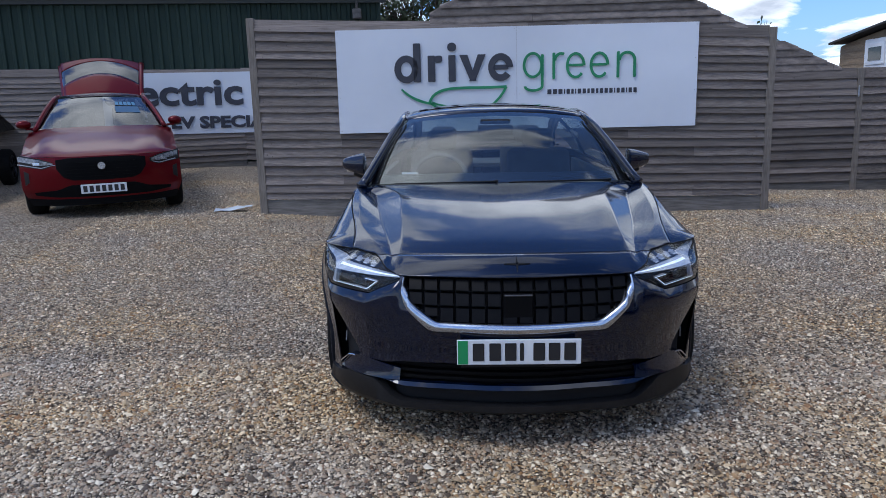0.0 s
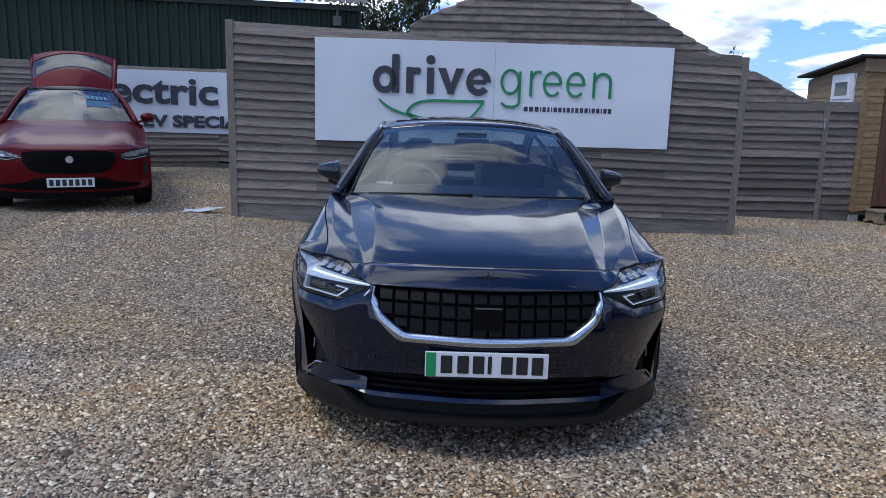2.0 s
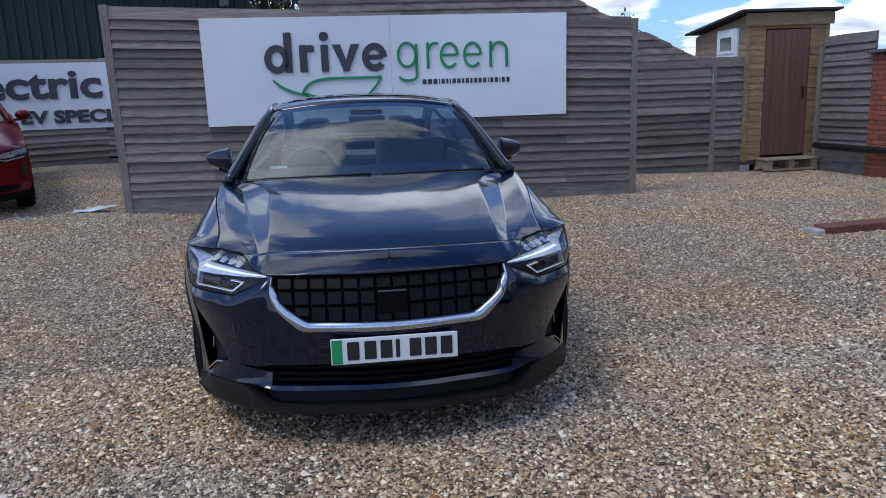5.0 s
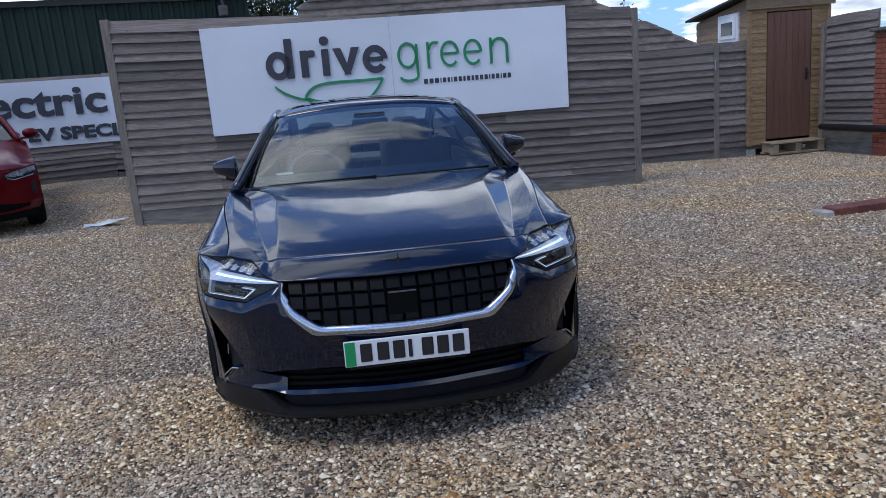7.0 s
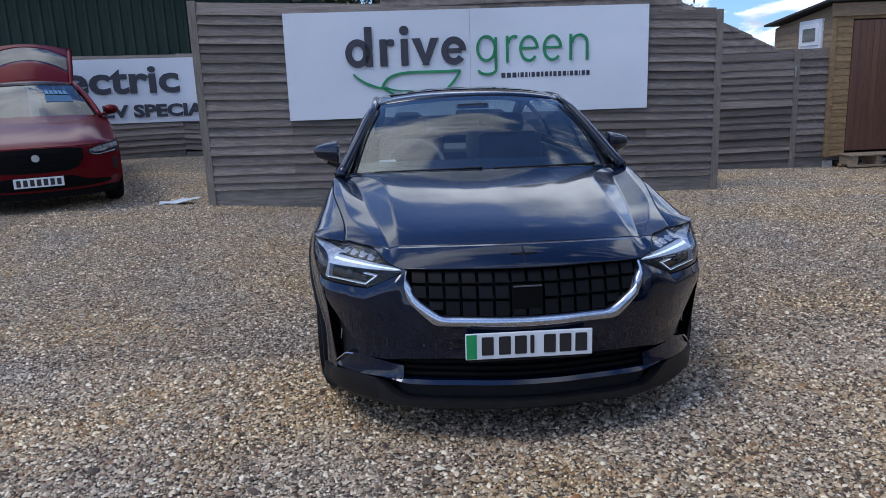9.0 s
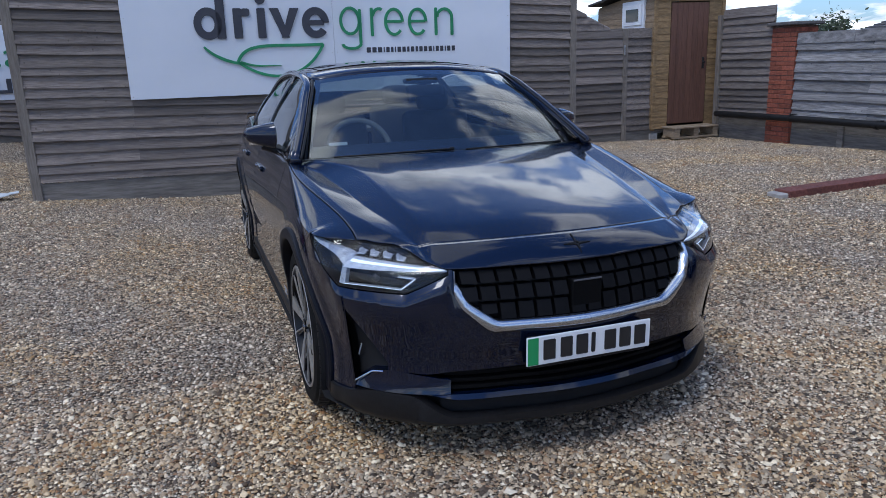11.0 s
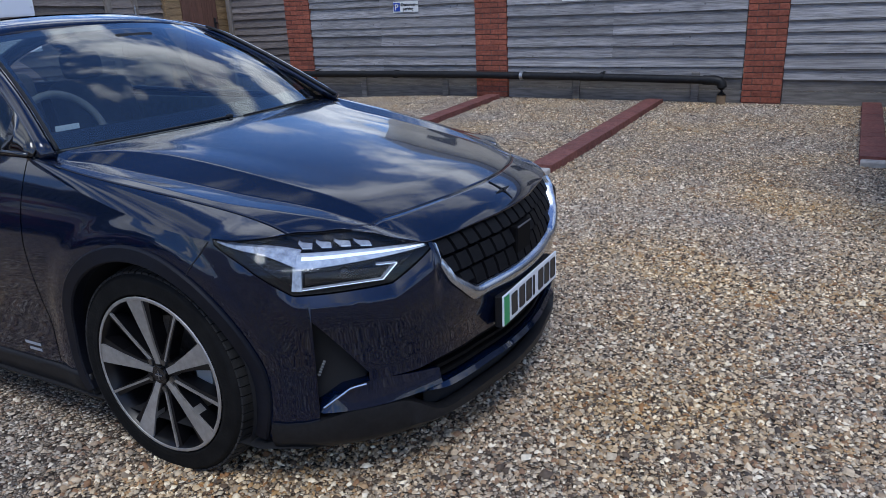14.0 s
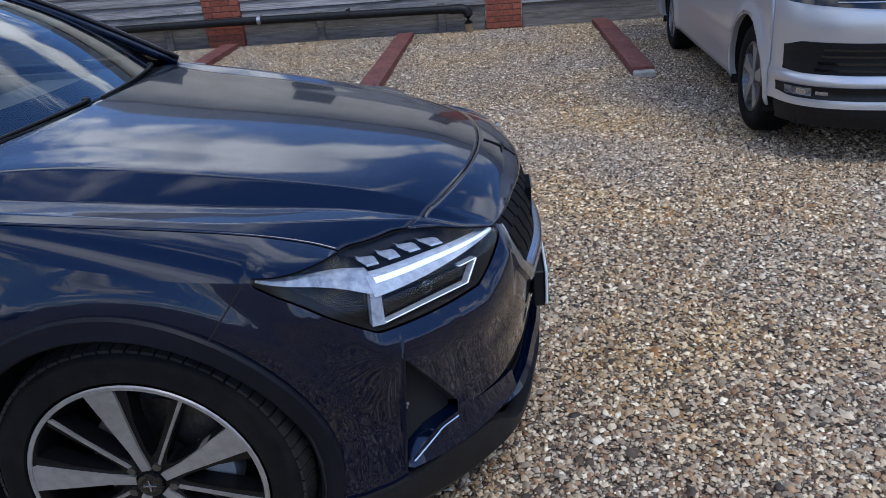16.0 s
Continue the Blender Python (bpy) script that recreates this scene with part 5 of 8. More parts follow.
s_gr, s_l0 = SX(0.487), SX(0.525)
sA, sB = s_of_y(0.615), s_of_y(0.376)
LAMP_HI = curve1([SX(0.515), SX(0.60), SX(0.70), s_of_y(0.40), sA], [0.775, 0.800, 0.8265, 0.839, 0.855])
LAMP_LO = lambda s: float(np.interp(s, [SX(0.515), SX(0.56), SX(0.655), sB, sA], [0.764, 0.744, 0.694, 0.694, 0.848]))


# ---- bonnet and front panel: one smooth height field behind the nose edge ----
S_CORNER_TOP = s_of_y(0.405)
S_JOIN = 0.772                           # where the bonnet's front seam meets the lamp
MID_Z = curve1([0.08, 0.172, 0.307, 0.564, 0.821, 1.078, 1.335, 1.40], [0.822, 0.857, 0.899, 0.946, 0.984, 1.016, 1.046, 1.052])
_join = body(S_JOIN, LAMP_HI(S_JOIN))
SEAM_BEND = (_join.y - 0.172) / _join.x**2


KITE_IN = curve1([0.25, 0.30, 0.48, 0.74, 1.08, 1.20, 1.31, 1.37], [0.540, 0.508, 0.518, 0.538, 0.566, 0.60, 0.666, 0.74])
KITE_MID = curve1([0.25, 0.30, 0.48, 0.72, 1.14, 1.275, 1.37], [0.5405, 0.552, 0.580, 0.630, 0.70, 0.726, 0.785])
KITE_OUT = curve1([0.25, 0.354, 0.535, 0.76, 1.10, 1.37], [0.541, 0.598, 0.676, 0.750, 0.795, 0.825])


def bonnet_z(x, y):
    """Height of the bonnet over the plan, with a scallop between two long creases on either side."""
    ax = abs(x)
    t = max(0.0, min(1.0, (y - 0.40) / 1.07))
    ye = y - lerp(SEAM_BEND, 0.186, t) * x * x
    z = MID_Z(ye) if ye > 0.08 else 0.822 + 0.42 * (ye - 0.08)
    xe = lerp(0.757, 0.852, sstep(0.0, 0.8, t))
    z -= lerp(0.041, 0.016, t) * (ax / xe) ** 2.1
    # a long kite of two facets between crisp creases, closing to a point behind the seam
    ca, cm, cb = KITE_IN(y), KITE_MID(y), KITE_OUT(y)
    deep = 0.115 * max(0.0, cb - ca)
    if ax < ca:
        z += 0.20 * deep * sstep(ca - 0.16, ca, ax)
    elif ax < cm:
        z += deep * lerp(0.20, -1.0, (ax - ca) / max(cm - ca, 1e-4))
    elif ax < cb:
        z -= deep * (cb - ax) / max(cb - cm, 1e-4)
    return z


def deck(u, v, lift=0.0):
    """A point of the bonnet: u across (-1..1), v from its front edge to the windscreen."""
    au = abs(u)
    if au <= 0.8:
        xf = _join.x * au / 0.8
        yf = 0.172 + SEAM_BEND * xf * xf
    else:
        s = lerp(S_JOIN, S_CORNER_TOP, (au - 0.8) / 0.2)
        q = body(s, LAMP_HI(s))
        xf, yf = q.x, q.y + 0.003
    x = lerp(xf, 0.852 * au, sstep(0.0, 0.8, v))
    y = lerp(yf, 1.335 + 0.135 * au * au, v)
    return Vector((x if u > 0 else -x, y, bonnet_z(x, y) + lift))


def deck_patch(ua, ub, va, vb, nu, nv, lift=0.0):
    bm = bmesh.new()
    rows = []
    for i in range(nu + 1):
        u = lerp(ua, ub, i / nu)
        rows.append([deck(u, lerp(va, vb, j / nv), lift) for j in range(nv + 1)])
    sheet(bm, rows, flip=True)
    return bm


def nose_panel(w, f, lift=0.0):
    """A point of the panel ahead of the seam: w across, f from grille and lamps (0) to the seam (1)."""
    aw = abs(w)
    if aw <= 0.82:
        a = body(SX(0.515 * aw / 0.82), 0.777)
    else:
        s = lerp(SX(0.515), S_JOIN, (aw - 0.82) / 0.18)
        a = body(s, LAMP_HI(s))
        a.z = lerp(0.777, a.z, min(1.0, (aw - 0.82) / 0.03))
    a.z += 0.002
    x = _join.x * aw
    y = 0.172 + SEAM_BEND * x * x
    c = Vector((x, y - 0.0022, bonnet_z(x, y - 0.0022)))
    slope = (bonnet_z(x, y + 0.03) - c.z) / 0.033
    reach = 0.80 * max(c.y - a.y, 0.0)
    b = Vector((lerp(c.x, a.x, 0.5), c.y - reach, c.z - slope * reach))
    q = a * (1 - f) ** 2 + b * 2 * f * (1 - f) + c * f * f
    return Vector((q.x if w > 0 else -q.x, q.y, q.z + lift))


bonnet = part("bonnet", deck_patch(-0.9975, 0.9975, 0.0, 0.985, 230, 120), M_PAINT, CAR, smooth=180)
md = bonnet.modifiers.new("thick", "SOLIDIFY"); md.thickness = 0.006
bm = bmesh.new()
sheet(bm, [[nose_panel(-0.992 + 1.984 * i / 120, j / 16) for j in range(17)] for i in range(121)], flip=True)
fp = part("front_panel", bm, M_PAINT, CAR, smooth=180)
md = fp.modifiers.new("thick", "SOLIDIFY"); md.thickness = 0.006
part("bonnet_liner", deck_patch(-0.99, 0.99, -0.03, 1.0, 40, 30, -0.016), M_GAP, CAR, smooth=180)
bm = bmesh.new()
rows = []
_e0 = deck(1.0, 0.0)
for i in range(49):
    sv = lerp(S_CORNER_TOP, s_of_y(1.468), i / 48)
    yy = plan_at(sv)[0].y
    zl = LAMP_HI(sv) if sv < sA else TOP_EDGE(yy) - 0.006 - FENDER_DROP(yy)
    lo = body(sv, zl)
    v = max(0.0, min(1.0, (lo.y - _e0.y) / (1.47 - _e0.y)))
    hi = deck(1.0, v) + Vector((0.0022, 0, -0.002))
    mid = Vector((lerp(lo.x, hi.x, 0.30), lerp(lo.y, hi.y, 0.5), lerp(lo.z, hi.z, 0.80)))
    row = []
    for j in range(9):
        t = j / 8
        row.append(lo * (1 - t) ** 2 + mid * 2 * t * (1 - t) + hi * t * t)
    row.append(row[-1] + Vector((-0.004, 0, -0.02)))
    rows.append(row)
sheet(bm, rows, flip=True)
both("fender_top", bm, M_PAINT, smooth=50)
# star badge of four thin points, coloured dark for the shadows round it
bm = bmesh.new()
for a, l in ((0, 0.056), (90, 0.050), (180, 0.056), (270, 0.050)):
    du, dv = math.cos(radians(a)), math.sin(radians(a))
    def on(px, py):
        return nose_panel(px / 0.62 + 1e-6, 0.56 + py / 0.14, 0.005)
    tip, l1, l2 = on(l * du, l * dv), on(0.005 * du - 0.005 * dv, 0.005 * dv + 0.005 * du), on(0.005 * du + 0.005 * dv, 0.005 * dv - 0.005 * du)
    t2 = [bm.verts.new(q + Vector((0, 0, -0.006))) for q in (l1, tip, l2)]
    t1 = [bm.verts.new(q) for q in (l1, tip, l2)]
    bm.faces.new(t1)
    for i in range(3):
        j = (i + 1) % 3
        bm.faces.new((t1[i], t2[i], t2[j], t1[j]))
bmesh.ops.recalc_face_normals(bm, faces=bm.faces)
part("star_badge", bm, M_LAMP_IN, CAR, "four-pointed badge with its shadows painted in as a dark colour")

# ---- nose: patches that lie on the front skin, given by outlines in outline distance and height ----


def nose_patch(s0, s1, lo, hi, lift, ns=30, nz=10, push=0.0, lean=0.0):
    """Skin between two height curves; push: depth of a rim turned inwards."""
    bm = bmesh.new()
    rows = []
    for i in range(ns + 1):
        s = lerp(s0, s1, i / ns)
        a, b = (lo(s) if callable(lo) else lo), (hi(s) if callable(hi) else hi)
        rows.append([body(s, lerp(a, b, j / nz), lift + lean * (1 - j / nz)) for j in range(nz + 1)])
    vs = sheet(bm, rows, flip=True)
    if push:
        loop = [r[0] for r in vs] + [v for v in vs[-1][1:]] + [r[-1] for r in vs[-2::-1]] + [v for v in vs[0][-2:0:-1]]
        inner = []
        for v in loop:
            inner.append(bm.verts.new(Vector((v.co.x, v.co.y, v.co.z)) + Vector((-0.3 * (v.co.x > 0.6), 1, 0)).normalized() * push))
        for i in range(len(loop)):
            j = (i + 1) % len(loop)
            bm.faces.new((loop[i], inner[i], inner[j], loop[j]))
    return bm


# bumper skin between lamps, grille, intakes and lip
GR_LO = lambda s: float(np.interp(s, [0.0, SX(0.335), SX(0.355), SX(0.45), SX(0.466), SX(0.487)], [0.588, 0.591, 0.597, 0.664, 0.69, 0.765]))
TRIM_LO = lambda s: float(np.interp(s, [0.0, SX(0.36), SX(0.385), SX(0.473), SX(0.487), SX(0.503)], [0.550, 0.554, 0.563, 0.645, 0.676, 0.748]))


def bumper_top(s):
    if s < SX(0.503):
        return TRIM_LO(s) + 0.002
    if s < SX(0.515):
        return lerp(TRIM_LO(SX(0.503)), LAMP_LO(SX(0.515)), (s - SX(0.503)) / (SX(0.515) - SX(0.503)))
    return LAMP_LO(s) - 0.004 if s < sA else TOP_EDGE(plan_at(s)[0].y)


INTAKE_HI = curve1([0.0, SX(0.30), SX(0.50), SX(0.60)], [0.405, 0.405, 0.400, 0.385])


def bumper_low(s):
    """Lower edge: over the intake in the middle, over the vent and its blade at the corner."""
    a, b = SX(0.52), SX(0.66)
    z = INTAKE_HI(s)
    z = lerp(z, 0.385, sstep(a, b, s))
    return z


sV0, sV1 = SX(0.725), s_of_y(0.345)          # the dark triangular vent
VENT_HI = lambda s: lerp(0.415, 0.63, min(1.0, max(0.0, (s - sV0) / (sV1 - sV0))))


def bumper_low2(s):
    if s < sV0:
        return bumper_low(s)
    if s < sV1:
        return VENT_HI(s)
    return 0.185


def skin_normals(made, s0, s1, lo, hi, ns, nz):
    """Gives both halves of a nose patch the normals of the whole skin, so that patches meet without a line."""
    out = []
    for i in range(ns + 1):
        sv = lerp(s0, s1, i / ns)
        za, zb = (lo(sv) if callable(lo) else lo), (hi(sv) if callable(hi) else hi)
        for j in range(nz + 1):
            zv = lerp(za, zb, j / nz)
            du = body(sv + 0.004, zv) - body(max(sv - 0.004, 0.0), zv)
            n = du.cross(body(sv, zv + 0.004) - body(sv, zv - 0.004)).normalized()
            out.append(n if n.dot(Vector((*-plan_at(sv)[1], 0))) > 0 else -n)
    made[0].data.normals_split_custom_set_from_vertices([tuple(n) for n in out])
    made[1].data.normals_split_custom_set_from_vertices([(-n.x, n.y, n.z) for n in out])


bm = nose_patch(0.0, sV0, bumper_low, bumper_top, 0.0, 60, 22)
skin_normals(both("bumper_skin", bm, M_PAINT, label="dark blue bumper skin", smooth=180), 0.0, sV0, bumper_low, bumper_top, 60, 22)
bm = nose_patch(sV0, sV1, bumper_low2, bumper_top, 0.0, 16, 22)
skin_normals(both("bumper_corner", bm, M_PAINT, smooth=180), sV0, sV1, bumper_low2, bumper_top, 16, 22)
bm = nose_patch(sV1, sA, 0.200, bumper_top, 0.0, 20, 30)
for v in list(bm.verts):
    if math.hypot(v.co.y - FY, v.co.z - HZ - 0.012) < 0.40:
        dy, dz = v.co.y - FY, v.co.z - HZ - 0.012
        l = math.hypot(dy, dz)
        y, z = FY + dy / l * 0.40, HZ + 0.012 + dz / l * 0.40
        q = body(s_of_y(max(y, 0.42)), z)
        v.co = Vector((q.x, y, z))
skin_normals(both("bumper_flank", bm, M_PAINT, smooth=180), sV1, sA, 0.200, bumper_top, 20, 30)
# hidden near-black backing that stands for the shade behind all openings of the nose
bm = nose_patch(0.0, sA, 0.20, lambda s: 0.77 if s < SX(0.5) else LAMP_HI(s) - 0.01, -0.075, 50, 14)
both("nose_backing", bm, M_GAP, label="near-black sheet for the shade behind the nose openings", smooth=180)
# vents: triangular recess with its shade coloured in near-black, and a small fin
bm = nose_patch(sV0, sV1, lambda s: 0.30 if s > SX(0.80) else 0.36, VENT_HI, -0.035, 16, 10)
vent = both("corner_vent", bm, M_GAP, label="triangular corner vent, its shade put in as near-black", smooth=180)
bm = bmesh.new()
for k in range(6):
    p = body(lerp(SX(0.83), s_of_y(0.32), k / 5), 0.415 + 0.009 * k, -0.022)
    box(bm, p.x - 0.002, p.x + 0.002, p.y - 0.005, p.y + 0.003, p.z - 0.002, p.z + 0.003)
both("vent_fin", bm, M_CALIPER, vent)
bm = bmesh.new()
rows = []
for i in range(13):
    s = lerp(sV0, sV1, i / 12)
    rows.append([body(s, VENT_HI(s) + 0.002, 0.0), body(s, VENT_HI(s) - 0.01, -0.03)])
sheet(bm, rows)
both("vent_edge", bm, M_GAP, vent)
# polished blade under the corner
BL_S = [SX(0.515), SX(0.70), SX(0.77), s_of_y(0.335)]
BL_HI = lambda s: float(np.interp(s, BL_S, [0.366, 0.388, 0.376, 0.316]))
BL_LO = lambda s: float(np.interp(s, BL_S, [0.316, 0.304, 0.301, 0.302]))
bm = nose_patch(SX(0.517), s_of_y(0.333), BL_LO, BL_HI, 0.0, 26, 6, push=0.05, lean=0.012)
both("air_blade", bm, M_PAINT, label="glossy dark blue air blade", smooth=50)
bm = bmesh.new()
tube(bm, [body(lerp(SX(0.735), s_of_y(0.33), i / 10), BL_HI(lerp(SX(0.735), s_of_y(0.33), i / 10)) + 0.002, 0.014) for i in range(11)], 0.0035, 6)
both("blade_edge", bm, M_CHROME, label="thin bright edge of the air blade")
# lower intake with slats, splitter lip
for k in range(3):
    z = 0.326 + 0.027 * k
    bm = nose_patch(0.0, SX(0.60), z, z + 0.012, -0.012 - 0.004 * k, 30, 2, push=0.03)
    both("intake_slat", bm, M_SLAT, smooth=50)
LIP_HI = curve1([0.0, SX(0.40), SX(0.60), SX(0.8), sA], [0.314, 0.314, 0.312, 0.315, 0.33])
bm = nose_patch(0.0, SX(0.60), lambda s: LIP_HI(s) - 0.017 * (1 - 0.96 * sstep(SX(0.48), SX(0.60), s)), LIP_HI, 0.008, 40, 4, push=0.05, lean=0.008)
both("lip_blade", bm, M_PAINT, label="dark blue lip above the splitter", smooth=50)
# near-black sheet as the shade inside the mouth under the lip
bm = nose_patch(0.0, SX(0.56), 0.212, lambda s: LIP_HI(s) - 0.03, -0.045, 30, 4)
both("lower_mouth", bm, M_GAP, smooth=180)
bm = bmesh.new()
rows = []
for i in range(61):
    s = lerp(0.0, s_of_y(0.49), i / 60)
    m = sstep(SX(0.50), SX(0.66), s)
    hi = lerp(0.222, 0.300, m) if s < SX(0.75) else lerp(0.300, 0.262, sstep(SX(0.75), s_of_y(0.42), s))
    rows.append([body(s, 0.178, -0.06), body(s, 0.172, 0.004), body(s, 0.178, 0.018), body(s, lerp(0.195, 0.21, m), 0.022), body(s, hi, 0.012), body(s, hi + 0.004, -0.03)])
sheet(bm, rows, flip=True)
both("splitter", bm, M_BLACK_PLASTIC, label="matt black splitter lip", smooth=45)
bm = bmesh.new()
sheet(bm, [[Vector((x, body(SX(min(x, 0.9)), 0.175).y + 0.02 if x < 0.9 else 0.55, 0.18)), Vector((x, 4.4, 0.19))] for x in [0.06 * i for i in range(16)]])
both("underfloor", bm, M_GAP, smooth=180)

# grille: dark cassette of upright blocks inside a bright U trim
GY = lambda x, z, d=0.0: body(SX(abs(x)), z, -d)


def grille():
    g = part("grille", mesh_from(bmesh.new(), "grille", M_BLACK_PLASTIC), M_BLACK_PLASTIC, CAR, "black upright-block grille")
    bm = nose_patch(0.0, s_gr, GR_LO, 0.772, -0.055, 30, 6)
    both("grille_back", bm, M_GAP, g, smooth=180)
    n = 14
    for k in range(n):
        w = 0.936 / n
        x = -0.468 + w * (k + 0.5)
        lo = GR_LO(SX(min(0.47, abs(x) + 0.012)))
        cuts = [z for z in (0.650, 0.712) if z > lo + 0.02]
        for z0, z1 in zip([lo] + [c + 0.011 for c in cuts], cuts + [0.768]):
            bm = bmesh.new()
            # a tile leaning forward at its foot, its edges turned in
            rows = []
            for xx, deep in ((x - w * 0.43, True), (x - w * 0.40, False), (x + w * 0.40, False), (x + w * 0.43, True)):
                row = []
                for z, d in ((z0, 0.045), (z0 + 0.003, 0.010), (lerp(z0, z1, 0.5), 0.016), (z1 - 0.002, 0.024), (z1, 0.045)):
                    q = GY(max(-0.486, min(0.486, xx)), z, 0.045 if deep else d)
                    row.append((xx, q.y, z))
                rows.append(row)
            sheet(bm, rows)
            part("grille_block", bm, M_TILE, g, smooth=30)
    # sensor square in the middle
    y = GY(0, 0.66, 0.009).y
    sq = part("sensor_panel", boxed(-0.062, 0.062, y, y + 0.03, 0.612, 0.715, 0.004), M_SLAT, g, "gloss black sensor square")
    part("sensor_bar", boxed(-0.058, 0.058, y - 0.003, y + 0.001, 0.708, 0.714, 0.001), M_SENSOR_BAR, sq)
    # bright trim
    bm = bmesh.new()
    rows = []
    S = [lerp(0.0, SX(0.47), i / 26) for i in range(27)]
    for s in S:
        a, b = TRIM_LO(s), GR_LO(s)
        rows.append([body(s, a, -0.03), body(s, a, 0.010), body(s, a + 0.25 * (b - a), 0.016), body(s, a + 0.8 * (b - a), 0.012), body(s, b, 0.0), body(s, b, -0.05)])
    # upright arm at the side
    for k in range(12):
        f = k / 11
        z0, z1 = lerp(TRIM_LO(SX(0.47)), 0.774, f), lerp(GR_LO(SX(0.47)), 0.774, f)
        xo, xi = 0.47 + 0.031 * min(1, f * 2.2) ** 0.8, 0.47 + 0.023 * min(1, f * 2.0)
        so, si = SX(xo), SX(xi)
        if k == 0:
            continue
        rows.append([body(so, z0, -0.03), body(so, z0, 0.008), body(lerp(so, si, 0.3), lerp(z0, z1, 0.3), 0.013), body(lerp(so, si, 0.8), lerp(z0, z1, 0.8), 0.010), body(si, z1, 0.0), body(si, z1, -0.05)])
    sheet(bm, rows, flip=True)
    both("grille_trim", bm, M_CHROME, g, "satin bright U-shaped grille trim", smooth=50)
    bm = nose_patch(SX(0.503), SX(0.518), 0.70, 0.776, 0.0, 3, 6)
    both("grille_cheek", bm, M_PAINT, smooth=180)


grille()

# headlights


def headlight():
    lamp = nose_patch(SX(0.515), sA, lambda s: LAMP_LO(s), lambda s: LAMP_HI(s) - 0.003, -0.05, 60, 8)
    hs = both("headlight", lamp, M_LAMP_IN, label="slim headlight with a lit white hammer-shaped running light", smooth=180)
    # side walls of the housing
    bm = bmesh.new()
    for f in (LAMP_LO, LAMP_HI):
        sheet(bm, [[body(lerp(SX(0.515), sA, i / 60), f(lerp(SX(0.515), sA, i / 60)) - (0.003 if f is LAMP_HI else 0), l) for l in (-0.05, -0.001)] for i in range(61)])
    bmesh.ops.recalc_face_normals(bm, faces=bm.faces)
    both("housing", bm, M_LAMP_IN, hs, smooth=60)
    bm = nose_patch(SX(0.517), sA - 0.004, lambda s: LAMP_LO(s) + 0.001, lambda s: LAMP_HI(s) - 0.004, -0.001, 70, 10)
    lens = both("lens", bm, M_LENS, hs, "clear headlight lens", smooth=180)
    for o in lens:
        o.visible_shadow = False

    def strip(pts, w, lift=-0.012, depth=0.022, name="light_guide", m=M_LAMP_LIGHT):
        """A band along points (s, z) with its own width profile."""
        b = bmesh.new()
        rows = []
        n = len(pts)
        for i, (s, z) in enumerate(pts):
            a, c = pts[max(i - 1, 0)], pts[min(i + 1, n - 1)]
            ds, dz = c[0] - a[0], c[1] - a[1]
            l = math.hypot(ds, dz) or 1
            ww = (w[i] if isinstance(w, list) else w) / 2
            ns_, nz_ = -dz / l * ww, ds / l * ww
            o, q = (s + ns_, z + nz_), (s - ns_, z - nz_)
            rows.append([body(*o, lift - depth), body(*o, lift), body(*q, lift), body(*q, lift - depth)])
        sheet(b, rows)
        bmesh.ops.recalc_face_normals(b, faces=b.faces)
        return both(name, b, m, hs, smooth=35)

    s0 = SX(0.524)
    sT = s_of_y(0.372)
    # bar from the tip to the shoulder of the hammer, then on back to the rear point
    strip([(lerp(s0, sT - 0.006, i / 16), lerp(0.771, 0.777, i / 16)) for i in range(17)], [lerp(0.009, 0.029, i / 16) for i in range(17)])
    strip([(lerp(s0 + 0.006, sT - 0.022, i / 16), lerp(0.773, 0.784, i / 16)) for i in range(17)], [lerp(0.004, 0.007, i / 16) for i in range(17)], -0.009, 0.01, "lit_strip", M_LAMP_ON)
    strip([(lerp(sT - 0.014, s_of_y(0.60), i / 8), lerp(0.781, 0.842, i / 8)) for i in range(9)], [lerp(0.034, 0.005, (i / 8) ** 0.8) for i in range(9)], -0.014, 0.02, "light_guide", M_LAMP_CLEAR)
    # foot of the hammer: a broad clear guide
    strip([(sT - 0.010, 0.768), (sT - 0.004, 0.700)], [0.026, 0.030], -0.013, 0.02, "light_guide", M_LAMP_CLEAR)
    # lower line, returning in a sharp arrow
    tip = (SX(0.630), 0.742)
    for a, b, w in (((sT - 0.02, 0.703), (SX(0.672), 0.703), 0.0045), ((SX(0.674), 0.703), tip, 0.0075), (tip, (SX(0.685), 0.7475), 0.004)):
        strip([a, b], w, -0.012, 0.014, "light_guide", M_LAMP_DIM)
        strip([a, b], w * 0.3, -0.010, 0.008, "lit_strip", M_LAMP_ON)
    # dark inner chamber behind the lower line
    strip([(SX(0.66), 0.722), (sT - 0.03, 0.728)], [0.02, 0.034], -0.03, 0.012, "chamber", M_BLACK_GLOSS)
    # row of small slanted blocks under the upper edge
    for k in range(4):
        sc = lerp(SX(0.70), s_of_y(0.385), k / 3.7)
        zt = LAMP_HI(sc) - 0.027
        strip([(sc - 0.026, zt - 0.003), (sc + 0.012, zt), (sc + 0.026, zt + 0.007)], [0.006, 0.008, 0.004], -0.014, 0.014, "light_block", M_LAMP_DIM)
        strip([(sc - 0.025, zt - 0.007), (sc + 0.010, zt - 0.005)], 0.0022, -0.011, 0.008, "block_edge", M_LAMP_LIGHT)
    # projector lens
    c = body(SX(0.76), 0.733, -0.04)
    b = bmesh.new()
    bmesh.ops.create_uvsphere(b, u_segments=16, v_segments=10, radius=0.02, matrix=Matrix.Translation(c))
    both("projector", b, M_BLACK_GLOSS, hs, smooth=180)


headlight()

